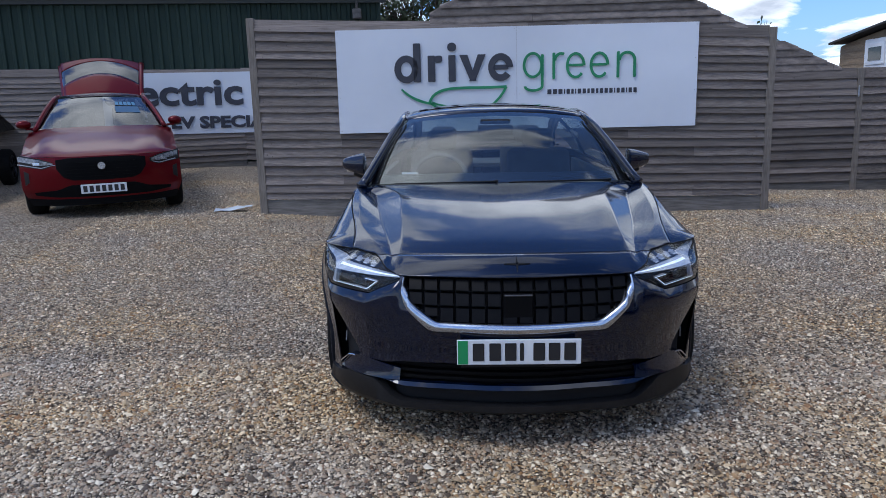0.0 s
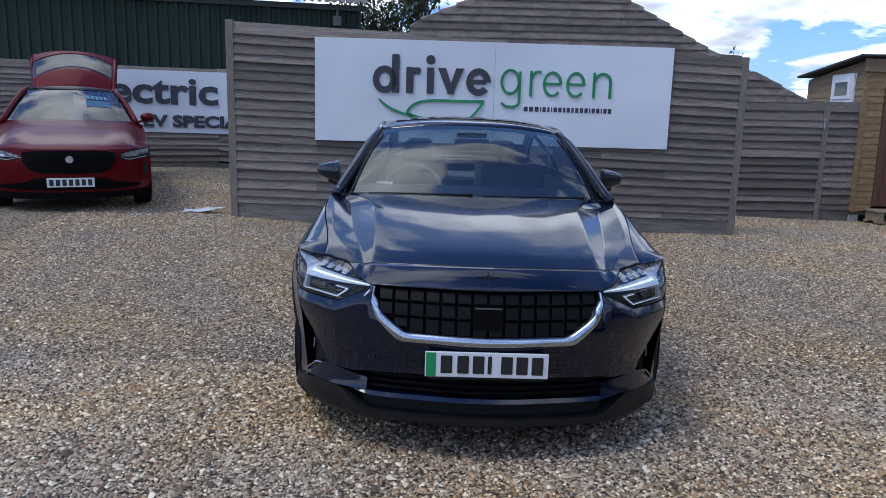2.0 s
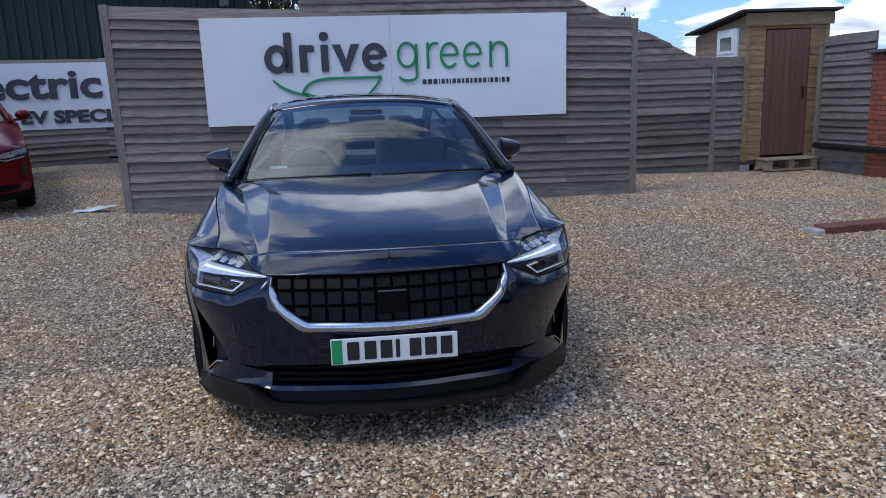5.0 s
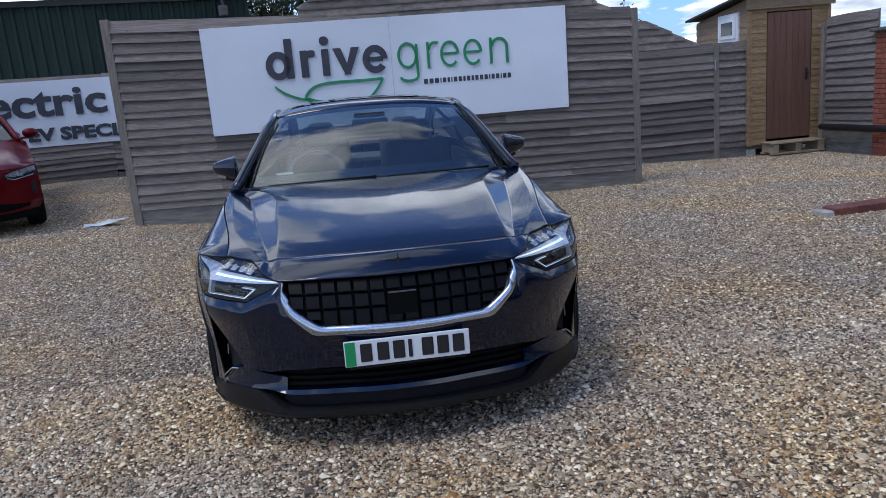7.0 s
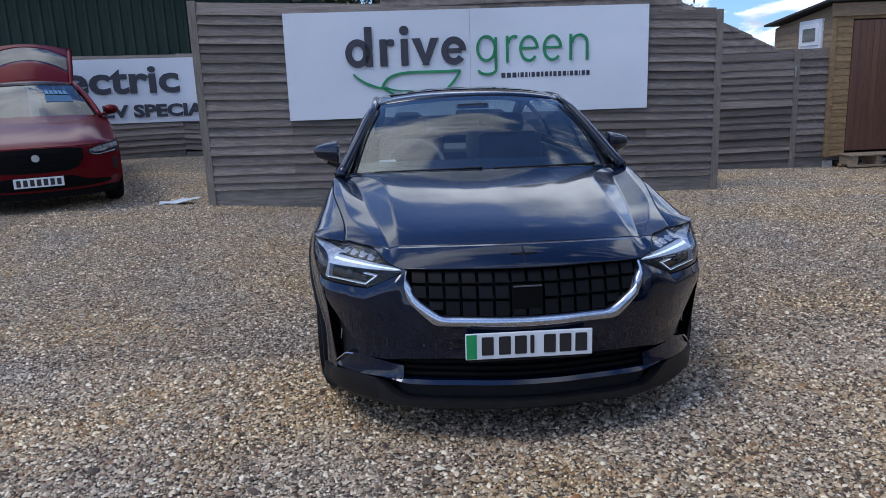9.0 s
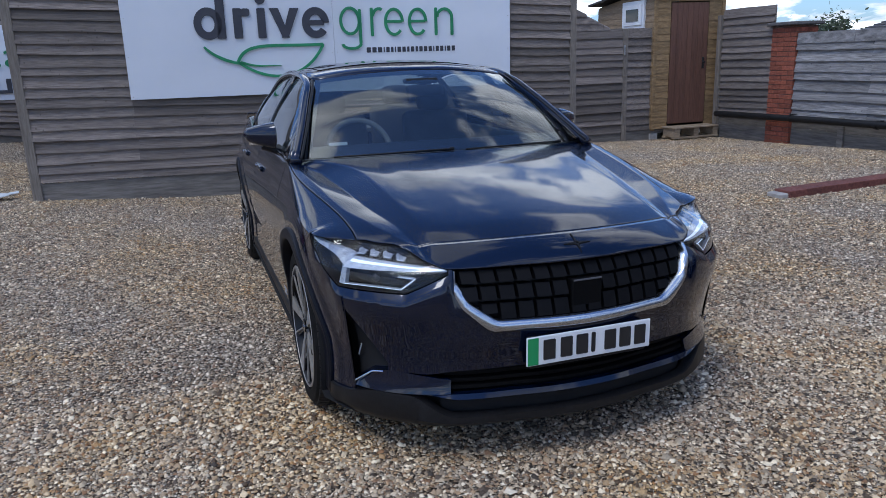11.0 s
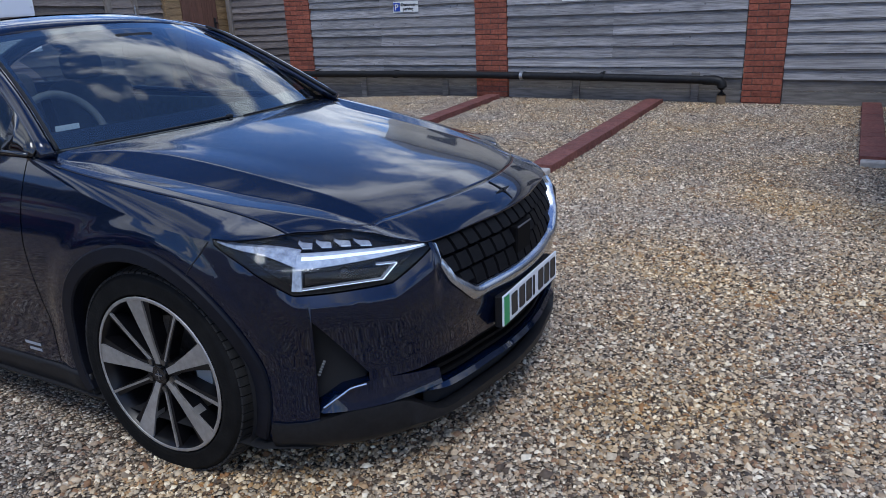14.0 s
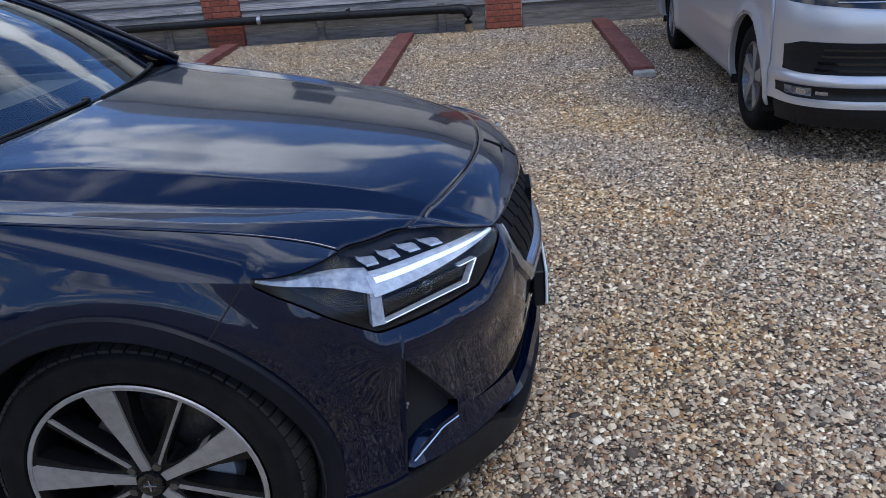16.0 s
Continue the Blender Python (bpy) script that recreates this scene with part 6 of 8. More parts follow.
# number plate: white with green flash, its characters as plain bars
pl = part("number_plate", boxed(-0.26, 0.26, -0.012, -0.004, 0.419, 0.530, 0.004, 2), M_PLATE, CAR, "white number plate with a green flash and dark bars")
part("plate_holder", boxed(-0.245, 0.245, -0.004, 0.03, 0.405, 0.52, 0.004), M_BLACK_PLASTIC, pl)
part("green_flash", boxed(-0.256, -0.214, -0.0135, -0.0121, 0.423, 0.526, 0.0), M_PLATE_YELLOW, pl)
for k, x in enumerate((-0.158, -0.088, -0.023, 0.024, 0.096, 0.160, 0.225)):
    w = 0.016 if k == 3 else 0.048
    part("bar", boxed(x - w / 2 - 0.012, x + w / 2 - 0.012, -0.0136, -0.0121, 0.437, 0.514, 0.003), M_INK, pl)

# shut line between bumper and fender, slanting from the lamp's rear point to the arch
bm = bmesh.new()
rows = []
for i in range(9):
    y, z = lerp(0.622, 0.716, i / 8), lerp(0.842, 0.722, i / 8)
    rows.append([body(s_of_y(y) + d, z, 0.0012) for d in (-0.0022, 0.0022)])
sheet(bm, rows)
both("shut_line", bm, M_GAP, smooth=180)

# ---- glasshouse ----
BELT_X = curve1([1.35, 1.5, 2.2, 3.0, 3.6, 4.1], [0.845, 0.846, 0.846, 0.838, 0.80, 0.73])
ROOF_ZC = curve1([1.95, 2.08, 2.3, 2.6, 3.0, 3.4, 3.8, 4.2, 4.45], [1.435, 1.470, 1.495, 1.503, 1.485, 1.43, 1.335, 1.205, 1.115])
RAIL_Z = curve1([1.4, 1.6, 1.8, 2.05, 2.3, 2.6, 3.0, 3.4, 3.75, 4.1], [1.035, 1.165, 1.28, 1.395, 1.435, 1.445, 1.425, 1.365, 1.265, 1.12])
RAIL_X = curve1([1.4, 1.6, 1.8, 2.05, 2.3, 2.8, 3.4, 3.75, 4.1], [0.815, 0.745, 0.685, 0.622, 0.612, 0.61, 0.605, 0.62, 0.66])


def screen(u, v, lift=0.0):
    """The windscreen: u across, v upwards."""
    x = lerp(0.775, 0.575, v) * u
    y = lerp(1.335 + 0.135 * u * u, 1.985 + 0.085 * u * u, v) - 0.035 * math.sin(math.pi * v) * (1 - 0.5 * u * u)
    z = lerp(1.046 - 0.012 * u * u, 1.442 - 0.04 * u * u, v) + 0.028 * math.sin(math.pi * v)
    return Vector((x, y - lift * 0.5, z + lift * 0.85))


bm = bmesh.new()
sheet(bm, [[screen(-1 + 2 * i / 40, j / 20) for j in range(21)] for i in range(41)], flip=True)
ws = part("windscreen", bm, M_WINDSCREEN, CAR, "raked windscreen reflecting clouds", smooth=180)
ws.visible_shadow = False
# black printed border of the glass
for name, f in (("lower", lambda i, j: (-1 + 2 * i / 40, 0.115 * j / 3)), ("upper", lambda i, j: (-1 + 2 * i / 40, 1 - 0.06 * j / 3)), ("left", lambda i, j: (-1 + 0.055 * j / 3, i / 40)), ("right", lambda i, j: (1 - 0.055 * j / 3, i / 40))):
    bm = bmesh.new()
    sheet(bm, [[screen(*f(i, j), -0.004) for j in range(4)] for i in range(41)])
    part("screen_border", bm, M_BLACK_GLOSS, ws, smooth=180)
bm = bmesh.new()
box(bm, -0.10, 0.10, 1.86, 1.93, 1.37, 1.40, 0.01)
part("camera_pod", bm, M_BLACK_PLASTIC, CAR)
bm = bmesh.new()
box(bm, -0.115, 0.115, 1.80, 1.835, 1.30, 1.365, 0.02, 3)
part("rear_view_mirror", bm, M_BLACK_PLASTIC, CAR, smooth=60)
# wipers
for x0, x1 in ((-0.62, -0.02), (0.05, 0.66)):
    bm = bmesh.new()
    pts = []
    for i in range(9):
        u = lerp(x0, x1, i / 8) / 0.77
        q = screen(u, -0.006 + 0.014 * (i / 8), 0.004)
        pts.append(q)
    tube(bm, pts, 0.0042, 6)
    q = screen(x1 / 0.77, 0.03, 0.012)
    box(bm, q.x - 0.012, q.x + 0.010, q.y - 0.012, q.y + 0.010, q.z - 0.026, q.z - 0.010, 0.003)
    part("wiper", bm, M_BLACK_PLASTIC, CAR, smooth=50)
# scuttle between bonnet and screen
bm = bmesh.new()
sheet(bm, [[screen(-1 + 2 * i / 40, 0.0) + Vector((0, dy, dz)) for dy, dz in ((-0.07, -0.05), (-0.02, -0.022), (0.03, -0.012))] for i in range(41)], flip=True)
part("scuttle", bm, M_BLACK_PLASTIC, CAR, smooth=180)


def roof(u, y, lift=0.0):
    au = abs(u)
    xr, zr = RAIL_X(y) - 0.012, RAIL_Z(y) + 0.004
    z = zr + (ROOF_ZC(y) - zr) * (1 - au**2.4)
    return Vector((xr * u, y, z + lift))


bm = bmesh.new()
ys = [2.02 + 0.085 * 0 + 0.06 * i for i in range(24)]
rows = []
for i in range(25):
    u = -1 + 2 * i / 24
    y0 = 1.985 + 0.085 * u * u
    rows.append([roof(u, lerp(y0, 3.40, j / 24)) for j in range(25)])
for i in range(25):                      # meet the top of the screen
    rows[i][0] = screen(max(-1, min(1, -1 + 2 * i / 24)), 1.0)
sheet(bm, rows, flip=True)
rf = part("roof", bm, M_PAINT, CAR, "dark blue roof", smooth=180)
rf.modifiers.new("thick", "SOLIDIFY").thickness = 0.01
bm = bmesh.new()
sheet(bm, [[roof(-0.86 + 1.72 * i / 20, lerp(2.22 + 0.05 * (1.72 * i / 20 - 0.86) ** 2, 3.38, j / 20), 0.003) for j in range(21)] for i in range(21)], flip=True)
part("roof_glass", bm, M_ROOF_GLASS, CAR, "black panoramic roof glass", smooth=180)
bm = bmesh.new()
sheet(bm, [[roof(-0.93 + 1.86 * i / 24, lerp(3.40, 4.40, j / 16)) for j in range(17)] for i in range(25)], flip=True)
rg = part("rear_window", bm, M_SIDE_GLASS, CAR, "sloping rear glass", smooth=180)
rg.visible_shadow = False
bm = bmesh.new()
sheet(bm, [[roof(s * lerp(0.93, 1.0, i / 3), lerp(3.40, 4.42, j / 16), 0.002) for j in range(17)] for i in range(4) for s in (1,)])
both("rear_pillar", bm, M_PAINT, solid=0.02, smooth=180)
bm = bmesh.new()
sheet(bm, [[Vector((x, lerp(4.38, 4.56, j / 6), lerp(1.12, 1.06, j / 6) - 0.02 * (x / 0.75) ** 2)) for j in range(7)] for x in [-0.76 + 0.076 * i for i in range(21)]], flip=True)
tl = part("boot_lid", bm, M_PAINT, CAR, smooth=180)
tl.modifiers.new("thick", "SOLIDIFY").thickness = 0.01

# pillars and rails as a swept bar from the wing to the tail
bm = bmesh.new()
pts, rr = [], []
for i in range(45):
    y = lerp(1.40, 4.10, i / 44)
    pts.append((RAIL_X(y) + 0.004, y, RAIL_Z(y) - 0.008)); rr.append(0.030 if y < 2.0 else 0.024)
tube(bm, pts, rr, 10, flat=0.85)
both("roof_rail", bm, M_PAINT, label="dark blue roof rail and windscreen pillar", smooth=180)
bm = bmesh.new()
pts = [(RAIL_X(y) - 0.022, y - 0.016, RAIL_Z(y) + 0.012) for y in [lerp(1.40, 2.05, i / 14) for i in range(15)]]
tube(bm, pts, 0.007, 8)
both("pillar_seal", bm, M_BLACK_PLASTIC, smooth=180)


def window_band(y0, y1, inset_b=0.0, inset_t=0.035, n=24, lift=0.0, m=8):
    rows = []
    for i in range(n + 1):
        y = lerp(y0, y1, i / n)
        zb, zt = TOP_EDGE(y) + 0.005 + inset_b, RAIL_Z(y) - inset_t
        zt = max(zt, zb + 0.002)
        xb, xt = BELT_X(y) + 0.0, RAIL_X(y) + 0.016
        row = []
        for j in range(m + 1):
            f = j / m
            x = lerp(xb, xt, f) + 0.022 * math.sin(math.pi * f) + lift
            row.append(Vector((x, y, lerp(zb, zt, f))))
        rows.append(row)
    return rows


for a, b, door in ((1.60, 2.42, fd), (2.50, 3.30, rd), (3.36, 3.74, None)):
    bm = bmesh.new()
    sheet(bm, window_band(a, b), flip=True)
    g = both("side_window", bm, M_SIDE_GLASS, door, "tinted side window", smooth=180)
    for o in g:
        o.visible_shadow = False
for a, b in ((2.40, 2.52), (3.28, 3.38)):
    bm = bmesh.new()
    sheet(bm, window_band(a, b, 0.0, 0.02, 4, 0.006), flip=True)
    both("door_pillar", bm, M_BLACK_GLOSS, label="gloss black pillar cover", smooth=180, solid=0.01)
bm = bmesh.new()
tube(bm, [Vector((BELT_X(y) + 0.006, y, TOP_EDGE(y) + 0.008)) for y in [lerp(1.46, 3.80, i / 30) for i in range(31)]], 0.009, 8)
both("belt_moulding", bm, M_BLACK_GLOSS, label="black window sill strip", smooth=180)
bm = bmesh.new()
sheet(bm, [[Vector((lerp(BELT_X(y), RAIL_X(y) + 0.016, f), y, lerp(TOP_EDGE(y), RAIL_Z(y), f))) for f in (0, 0.5, 1)] for y in (1.44, 1.50, 1.56, 1.61)])
both("mirror_triangle", bm, M_BLACK_GLOSS, smooth=60, solid=0.012)
bm = bmesh.new()                       # shoulder between glass and door skin
sheet(bm, [[body(s_of_y(y), TOP_EDGE(y) - 0.004), Vector((BELT_X(y) - 0.01, y, TOP_EDGE(y) + 0.006))] for y in [lerp(1.47, 4.1, i / 40) for i in range(41)]])
both("shoulder", bm, M_PAINT, smooth=60)
bm = bmesh.new()                       # deck corner behind the bonnet edge
sheet(bm, [[deck(1.0, lerp(0.955, 1.0, i / 4)), Vector((0.81, 1.50, 1.035)), Vector((0.80, 1.56, 1.04))] for i in range(5)])
both("wing_corner", bm, M_PAINT, smooth=60)
bm = bmesh.new()
sheet(bm, [[body(s_of_y(y), TOP_EDGE(y) - 0.002), Vector((body(s_of_y(y), TOP_EDGE(y)).x - 0.05, y, TOP_EDGE(y) - 0.012))] for y in [lerp(1.30, 1.50, i / 8) for i in range(9)]])
both("wing_top", bm, M_PAINT, smooth=60)

# mirrors


def mirrors():
    bm = bmesh.new()
    rows = []
    n = 18
    for i in range(n + 1):
        f = i / n
        x = lerp(0.850, 1.015, f)
        cap = min(1.0, (f + 0.02) / 0.05) ** 0.5 if f < 0.03 else (min(1.0, (1 - f) / 0.10) ** 0.6 if f > 0.90 else 1.0)
        h = max(0.004, 0.092 * (1 - 0.62 * f**1.5) * cap)
        d = max(0.006, 0.092 * (1 - 0.60 * f**1.8) * cap)
        cy, cz = 1.86 + 0.06 * f, 1.125 + 0.004 * f
        ring = []
        for k in range(20):
            a = 2 * math.pi * k / 20
            c, s = math.cos(a), math.sin(a)
            yy = cy + d * (abs(c) ** 0.6) * (1 if c > 0 else -1) * (0.75 if c > 0 else 1.0)
            zz = cz + h * (abs(s) ** 0.62) * (1 if s > 0 else -1) * (0.78 if s > 0 else 0.80)
            ring.append(Vector((x, yy, zz)))
        rows.append(ring + [ring[0]])
    sheet(bm, rows)
    bmesh.ops.remove_doubles(bm, verts=bm.verts, dist=0.0008)
    ends = [e for e in bm.edges if e.is_boundary]
    bmesh.ops.holes_fill(bm, edges=ends, sides=60)
    bmesh.ops.recalc_face_normals(bm, faces=bm.faces)
    shells = both("wing_mirror", bm, M_PAINT, label="dark blue wing mirror", smooth=60)
    bm = bmesh.new()
    tube(bm, [(0.815, 1.84, 1.020), (0.86, 1.85, 1.045), (0.91, 1.865, 1.078)], [0.030, 0.026, 0.045], 10, flat=0.7)
    both("mirror_arm", bm, M_BLACK_PLASTIC, shells, "black mirror arm", smooth=60)
    bm = boxed(0.875, 0.985, 1.928, 1.935, 1.07, 1.165, 0.003)
    both("mirror_glass", bm, mat("mirror_silver", (0.8, 0.8, 0.8), 0.02, 1.0), shells)


mirrors()
for y, door in ((2.30, fd), (3.16, rd)):
    bm = bmesh.new()
    p = body(s_of_y(y), 0.90)
    box(bm, p.x - 0.004, p.x + 0.018, y - 0.115, y + 0.115, 0.885, 0.915, 0.008, 2)
    both("door_handle", bm, M_PAINT, door, "body-coloured door handle", smooth=40)
    bm = boxed(p.x + 0.016, p.x + 0.0195, y + 0.05, y + 0.11, 0.892, 0.908, 0.001)
    both("handle_insert", bm, M_CHROME, door)
# thin line of small print on the front door
for k in range(2):
    p = body(s_of_y(1.62), 0.33 - 0.02 * k)
    both("small_print_bar", boxed(p.x + 0.0005, p.x + 0.0025, 1.57, 1.66 - 0.02 * k, 0.325 - 0.022 * k, 0.335 - 0.022 * k), M_CALIPER, fd)

# ---- cabin ----
part("dashboard", boxed(-0.70, 0.70, 1.52, 1.95, 0.80, 1.015, 0.06, 3), M_CABIN, CAR, smooth=40)
part("cabin_floor", boxed(-0.72, 0.72, 1.4, 4.3, 0.30, 0.34), M_CABIN, CAR)
part("parcel_shelf", boxed(-0.62, 0.62, 3.6, 4.3, 0.95, 0.98), M_CABIN, CAR)
both("door_trim", boxed(0.76, 0.80, 1.5, 3.6, 0.34, 1.02), M_CABIN)
for x, y in ((-0.37, 2.35), (0.37, 2.35), (-0.37, 3.25), (0.37, 3.25)):
    s = part("seat", boxed(x - 0.25, x + 0.25, y - 0.25, y + 0.25, 0.34, 0.62, 0.07, 3), M_SEAT, CAR, "dark cloth car seat", smooth=50)
    bm = bmesh.new()
    box(bm, x - 0.24, x + 0.24, -0.07, 0.07, 0, 0.62, 0.06, 3)
    part("backrest", bm, M_SEAT, s, smooth=50, m=pose(0, y + 0.24, 0.56, -14, 0, 0))
    bm = boxed(x - 0.115, x + 0.115, -0.05, 0.05, 0, 0.15, 0.045, 3)
    part("headrest", bm, M_SEAT, s, smooth=50, m=pose(0, y + 0.41, 1.16, -10, 0, 0))
bm = bmesh.new()
c = Matrix.Translation((-0.37, 1.93, 1.0)) @ Matrix.Rotation(radians(68), 4, "X")
tube(bm, [c @ Vector((0.185 * math.cos(2 * math.pi * i / 28), 0.185 * math.sin(2 * math.pi * i / 28), 0)) for i in range(28)], 0.016, 8, closed=True)
st = part("steering_wheel", bm, M_CABIN, CAR, "dark steering wheel", smooth=180)
bm = bmesh.new()
for a in (0, 180, 270):
    tube(bm, [c @ Vector((0, 0, 0)), c @ Vector((0.18 * math.cos(radians(a)), 0.18 * math.sin(radians(a)), 0))], 0.02, 6)
part("spokes", bm, M_CABIN, st)
part("document_tag", boxed(-0.60, -0.50, 1.66, 1.664, 1.065, 1.085), M_PAPER, CAR, "small white paper tag inside the screen", m=pose(0, 0, 0))

# ---- wheels ----


def wheel(spoke_turn):
    """A road wheel round the x axis, outer face towards -x, at the origin."""
    w = new("wheel")
    w.empty_display_size = 0.1
    R, rim, wid = RAD, 0.276, 0.235
    bm = bmesh.new()
    prof = [(0.02, rim - 0.004), (0.0, rim + 0.006), (-0.002, rim + 0.02), (0.006, rim + 0.035), (0.0, rim + 0.055), (0.004, R - 0.022), (0.022, R - 0.006), (0.05, R), (wid - 0.05, R), (wid - 0.02, R - 0.008), (wid, rim + 0.05), (wid, rim), (wid - 0.02, rim - 0.004)]
    n = 64
    rows = []
    for i in range(n + 1):
        a = 2 * math.pi * i / n
        rows.append([(x, r * math.cos(a), r * math.sin(a)) for x, r in prof])
    sheet(bm, rows)
    bmesh.ops.remove_doubles(bm, verts=bm.verts, dist=1e-5)
    bmesh.ops.recalc_face_normals(bm, faces=bm.faces)
    t = part("tyre", bm, M_TYRE, w, "black road tyre", smooth=50)
    # tread blocks on the shoulder and crown
    bm = bmesh.new()
    for i in range(72):
        for x0, x1, sh in ((0.012, 0.058, 0), (0.068, 0.112, 0.5), (0.122, 0.166, 0), (0.176, 0.222, 0.5)):
            a0 = 2 * math.pi * (i + sh + 0.08) / 72
            a1 = 2 * math.pi * (i + sh + 0.90) / 72
            sk = 0.012
            r0 = R - 0.004
            out = R + 0.005
            edge = 0.010 if x0 < 0.02 else 0.0
            edge2 = 0.010 if x1 > 0.21 else 0.0
            v = [bm.verts.new((x, (r) * math.cos(a + k), (r) * math.sin(a + k))) for x, k, e in ((x0, 0, edge), (x1, sk, edge2)) for a in (a0, a1) for r in (r0 - 0.008, out - e)]
            for f in ((1, 3, 7, 5), (0, 1, 5, 4), (2, 6, 7, 3), (0, 2, 3, 1), (4, 5, 7, 6)):
                bm.faces.new([v[j] for j in f])
    bmesh.ops.recalc_face_normals(bm, faces=bm.faces)
    tagged(part("tread", bm, M_TREAD, w), kind="stuff")
    bm = bmesh.new()
    prof = [(0.004, rim - 0.002), (0.0, rim - 0.012), (0.012, rim - 0.020), (0.05, rim - 0.034), (0.20, rim - 0.03), (0.21, rim)]
    rows = [[(x, r * math.cos(2 * math.pi * i / 64), r * math.sin(2 * math.pi * i / 64)) for x, r in prof] for i in range(65)]
    sheet(bm, rows)
    bmesh.ops.recalc_face_normals(bm, faces=bm.faces)
    rm = part("rim", bm, M_RIM_BLACK, w, "gloss black alloy rim with machined spokes", smooth=40)
    bm = bmesh.new()
    rows = [[(x, r * math.cos(2 * math.pi * i / 64), r * math.sin(2 * math.pi * i / 64)) for x, r in ((0.002, rim - 0.001), (-0.001, rim - 0.004), (-0.001, rim - 0.012), (0.004, rim - 0.014))] for i in range(65)]
    sheet(bm, rows)
    part("rim_edge", bm, M_RIM_SILVER, w, "bright machined rim edge", smooth=40)

    def spoke(a, prof, depth, m, name, lift):
        """prof: (radius, half-width before, half-width after); flat face plus sides, dished towards the hub."""
        b = bmesh.new()
        top, bot = [], []
        dish = lambda r: 0.018 * (1 - (r / rim)) ** 1.3 + lift
        for r, w0, w1 in prof:
            for wv in (-w0, w1):
                ca, sa = math.cos(a), math.sin(a)
                y, z = r * ca - wv * sa, r * sa + wv * ca
                top.append(b.verts.new((dish(r), y, z)))
                bot.append(b.verts.new((dish(r) + depth, y * 0.995, z * 0.995)))
        for i in range(len(prof) - 1):
            p, q = 2 * i, 2 * i + 2
            b.faces.new((top[p], top[q], top[q + 1], top[p + 1]))
            b.faces.new((top[p], bot[p], bot[q], top[q]))
            b.faces.new((top[p + 1], top[q + 1], bot[q + 1], bot[p + 1]))
        bmesh.ops.recalc_face_normals(b, faces=b.faces)
        part(name, b, m, w)

    for k in range(5):
        a = radians(spoke_turn + 72 * k)
        # broad machined blade with one dark flank
        spoke(a, [(0.035, 0.010, 0.012), (0.09, 0.013, 0.012), (0.17, 0.027, 0.018), (0.266, 0.045, 0.026)], 0.04, M_RIM_SILVER, "spoke", 0.001)
        spoke(a, [(0.03, 0.026, 0.030), (0.09, 0.018, 0.022), (0.17, 0.026, 0.030), (0.266, 0.050, 0.054)], 0.045, M_RIM_BLACK, "spoke", 0.008)
        b2 = a + radians(36)
        spoke(b2, [(0.03, 0.026, 0.026), (0.09, 0.012, 0.012), (0.17, 0.011, 0.011), (0.266, 0.014, 0.014)], 0.045, M_RIM_BLACK, "spoke", 0.008)
        spoke(b2, [(0.055, 0.001, 0.006), (0.12, 0.0, 0.007), (0.20, -0.002, 0.009), (0.266, -0.003, 0.012)], 0.01, M_RIM_SILVER, "spoke", 0.002)
    bm = bmesh.new()
    cyl(bm, (0.022, 0, 0), (0.09, 0, 0), 0.072, seg=24)
    hub = part("hub", bm, M_RIM_BLACK, w, smooth=40)
    bm = bmesh.new()
    cyl(bm, (0.008, 0, 0), (0.03, 0, 0), 0.030, 0.032, seg=24)
    part("hub_cap", bm, M_BLACK_GLOSS, w, smooth=40)
    bm = bmesh.new()
    box(bm, 0.005, 0.008, -0.016, 0.016, -0.002, 0.002)
    box(bm, 0.0055, 0.0085, -0.002, 0.002, -0.016, 0.016)
    part("cap_badge", bm, M_CHROME, w)
    for k in range(5):
        a = radians(spoke_turn + 36 + 72 * k)
        bm = bmesh.new()
        cyl(bm, (0.012, 0.052 * math.cos(a), 0.052 * math.sin(a)), (0.035, 0.052 * math.cos(a), 0.052 * math.sin(a)), 0.0105, seg=6)
        part("wheel_bolt", bm, M_DISC, w)
    bm = bmesh.new()
    cyl(bm, (0.10, 0, 0), (0.128, 0, 0), 0.172, seg=48)
    part("brake_disc", bm, M_DISC, w, "grey steel brake disc", smooth=40)
    bm = bmesh.new()
    rows = []
    for i in range(9):
        a = radians(-32 + 64 * i / 8)
        rows.append([(x, -r * math.cos(a), r * math.sin(a)) for x, r in ((0.128, 0.105), (0.066, 0.11), (0.062, 0.135), (0.066, 0.178), (0.128, 0.184))])
    sheet(bm, rows)
    bmesh.ops.recalc_face_normals(bm, faces=bm.faces)
    part("caliper", bm, M_CALIPER, w, "pale grey brake caliper", smooth=40)
    return w


w0 = wheel(9)
tagged(w0, "alloy wheel with five broad machined spokes")
w0.parent = CAR
w0.matrix_basis = pose(-0.915, FY, HZ)
for x, y, r in ((-0.912, RY, 25), (0.915, FY, 10), (0.912, RY, 40)):
    c = copy_thing(w0, pose(x, y, HZ, r, 0, 180 if x > 0 else 0))

# ---- other vehicles, built on a simpler lofted shell ----
M_RED = mat("deep_red_car_paint", (0.098, 0.0018, 0.005), 0.28, 0.35, spec=0.10, coat=0.4, coat_ior=1.34)
M_SILVER = mat("silver_van_paint", (0.56, 0.565, 0.58), 0.30, 0.5, coat=0.7)
M_LAMP_GREY = mat("grey_headlight_glass", (0.06, 0.062, 0.066), 0.14, spec=0.6, col2=(0.26, 0.27, 0.28), scale=32)
M_PRICE = mat("pale_blue_window_print", (0.06, 0.18, 0.29), 0.5)
M_RED_SCREEN = glass_mat("tinted_screen_glass", (0.16, 0.18, 0.19), 2.2)


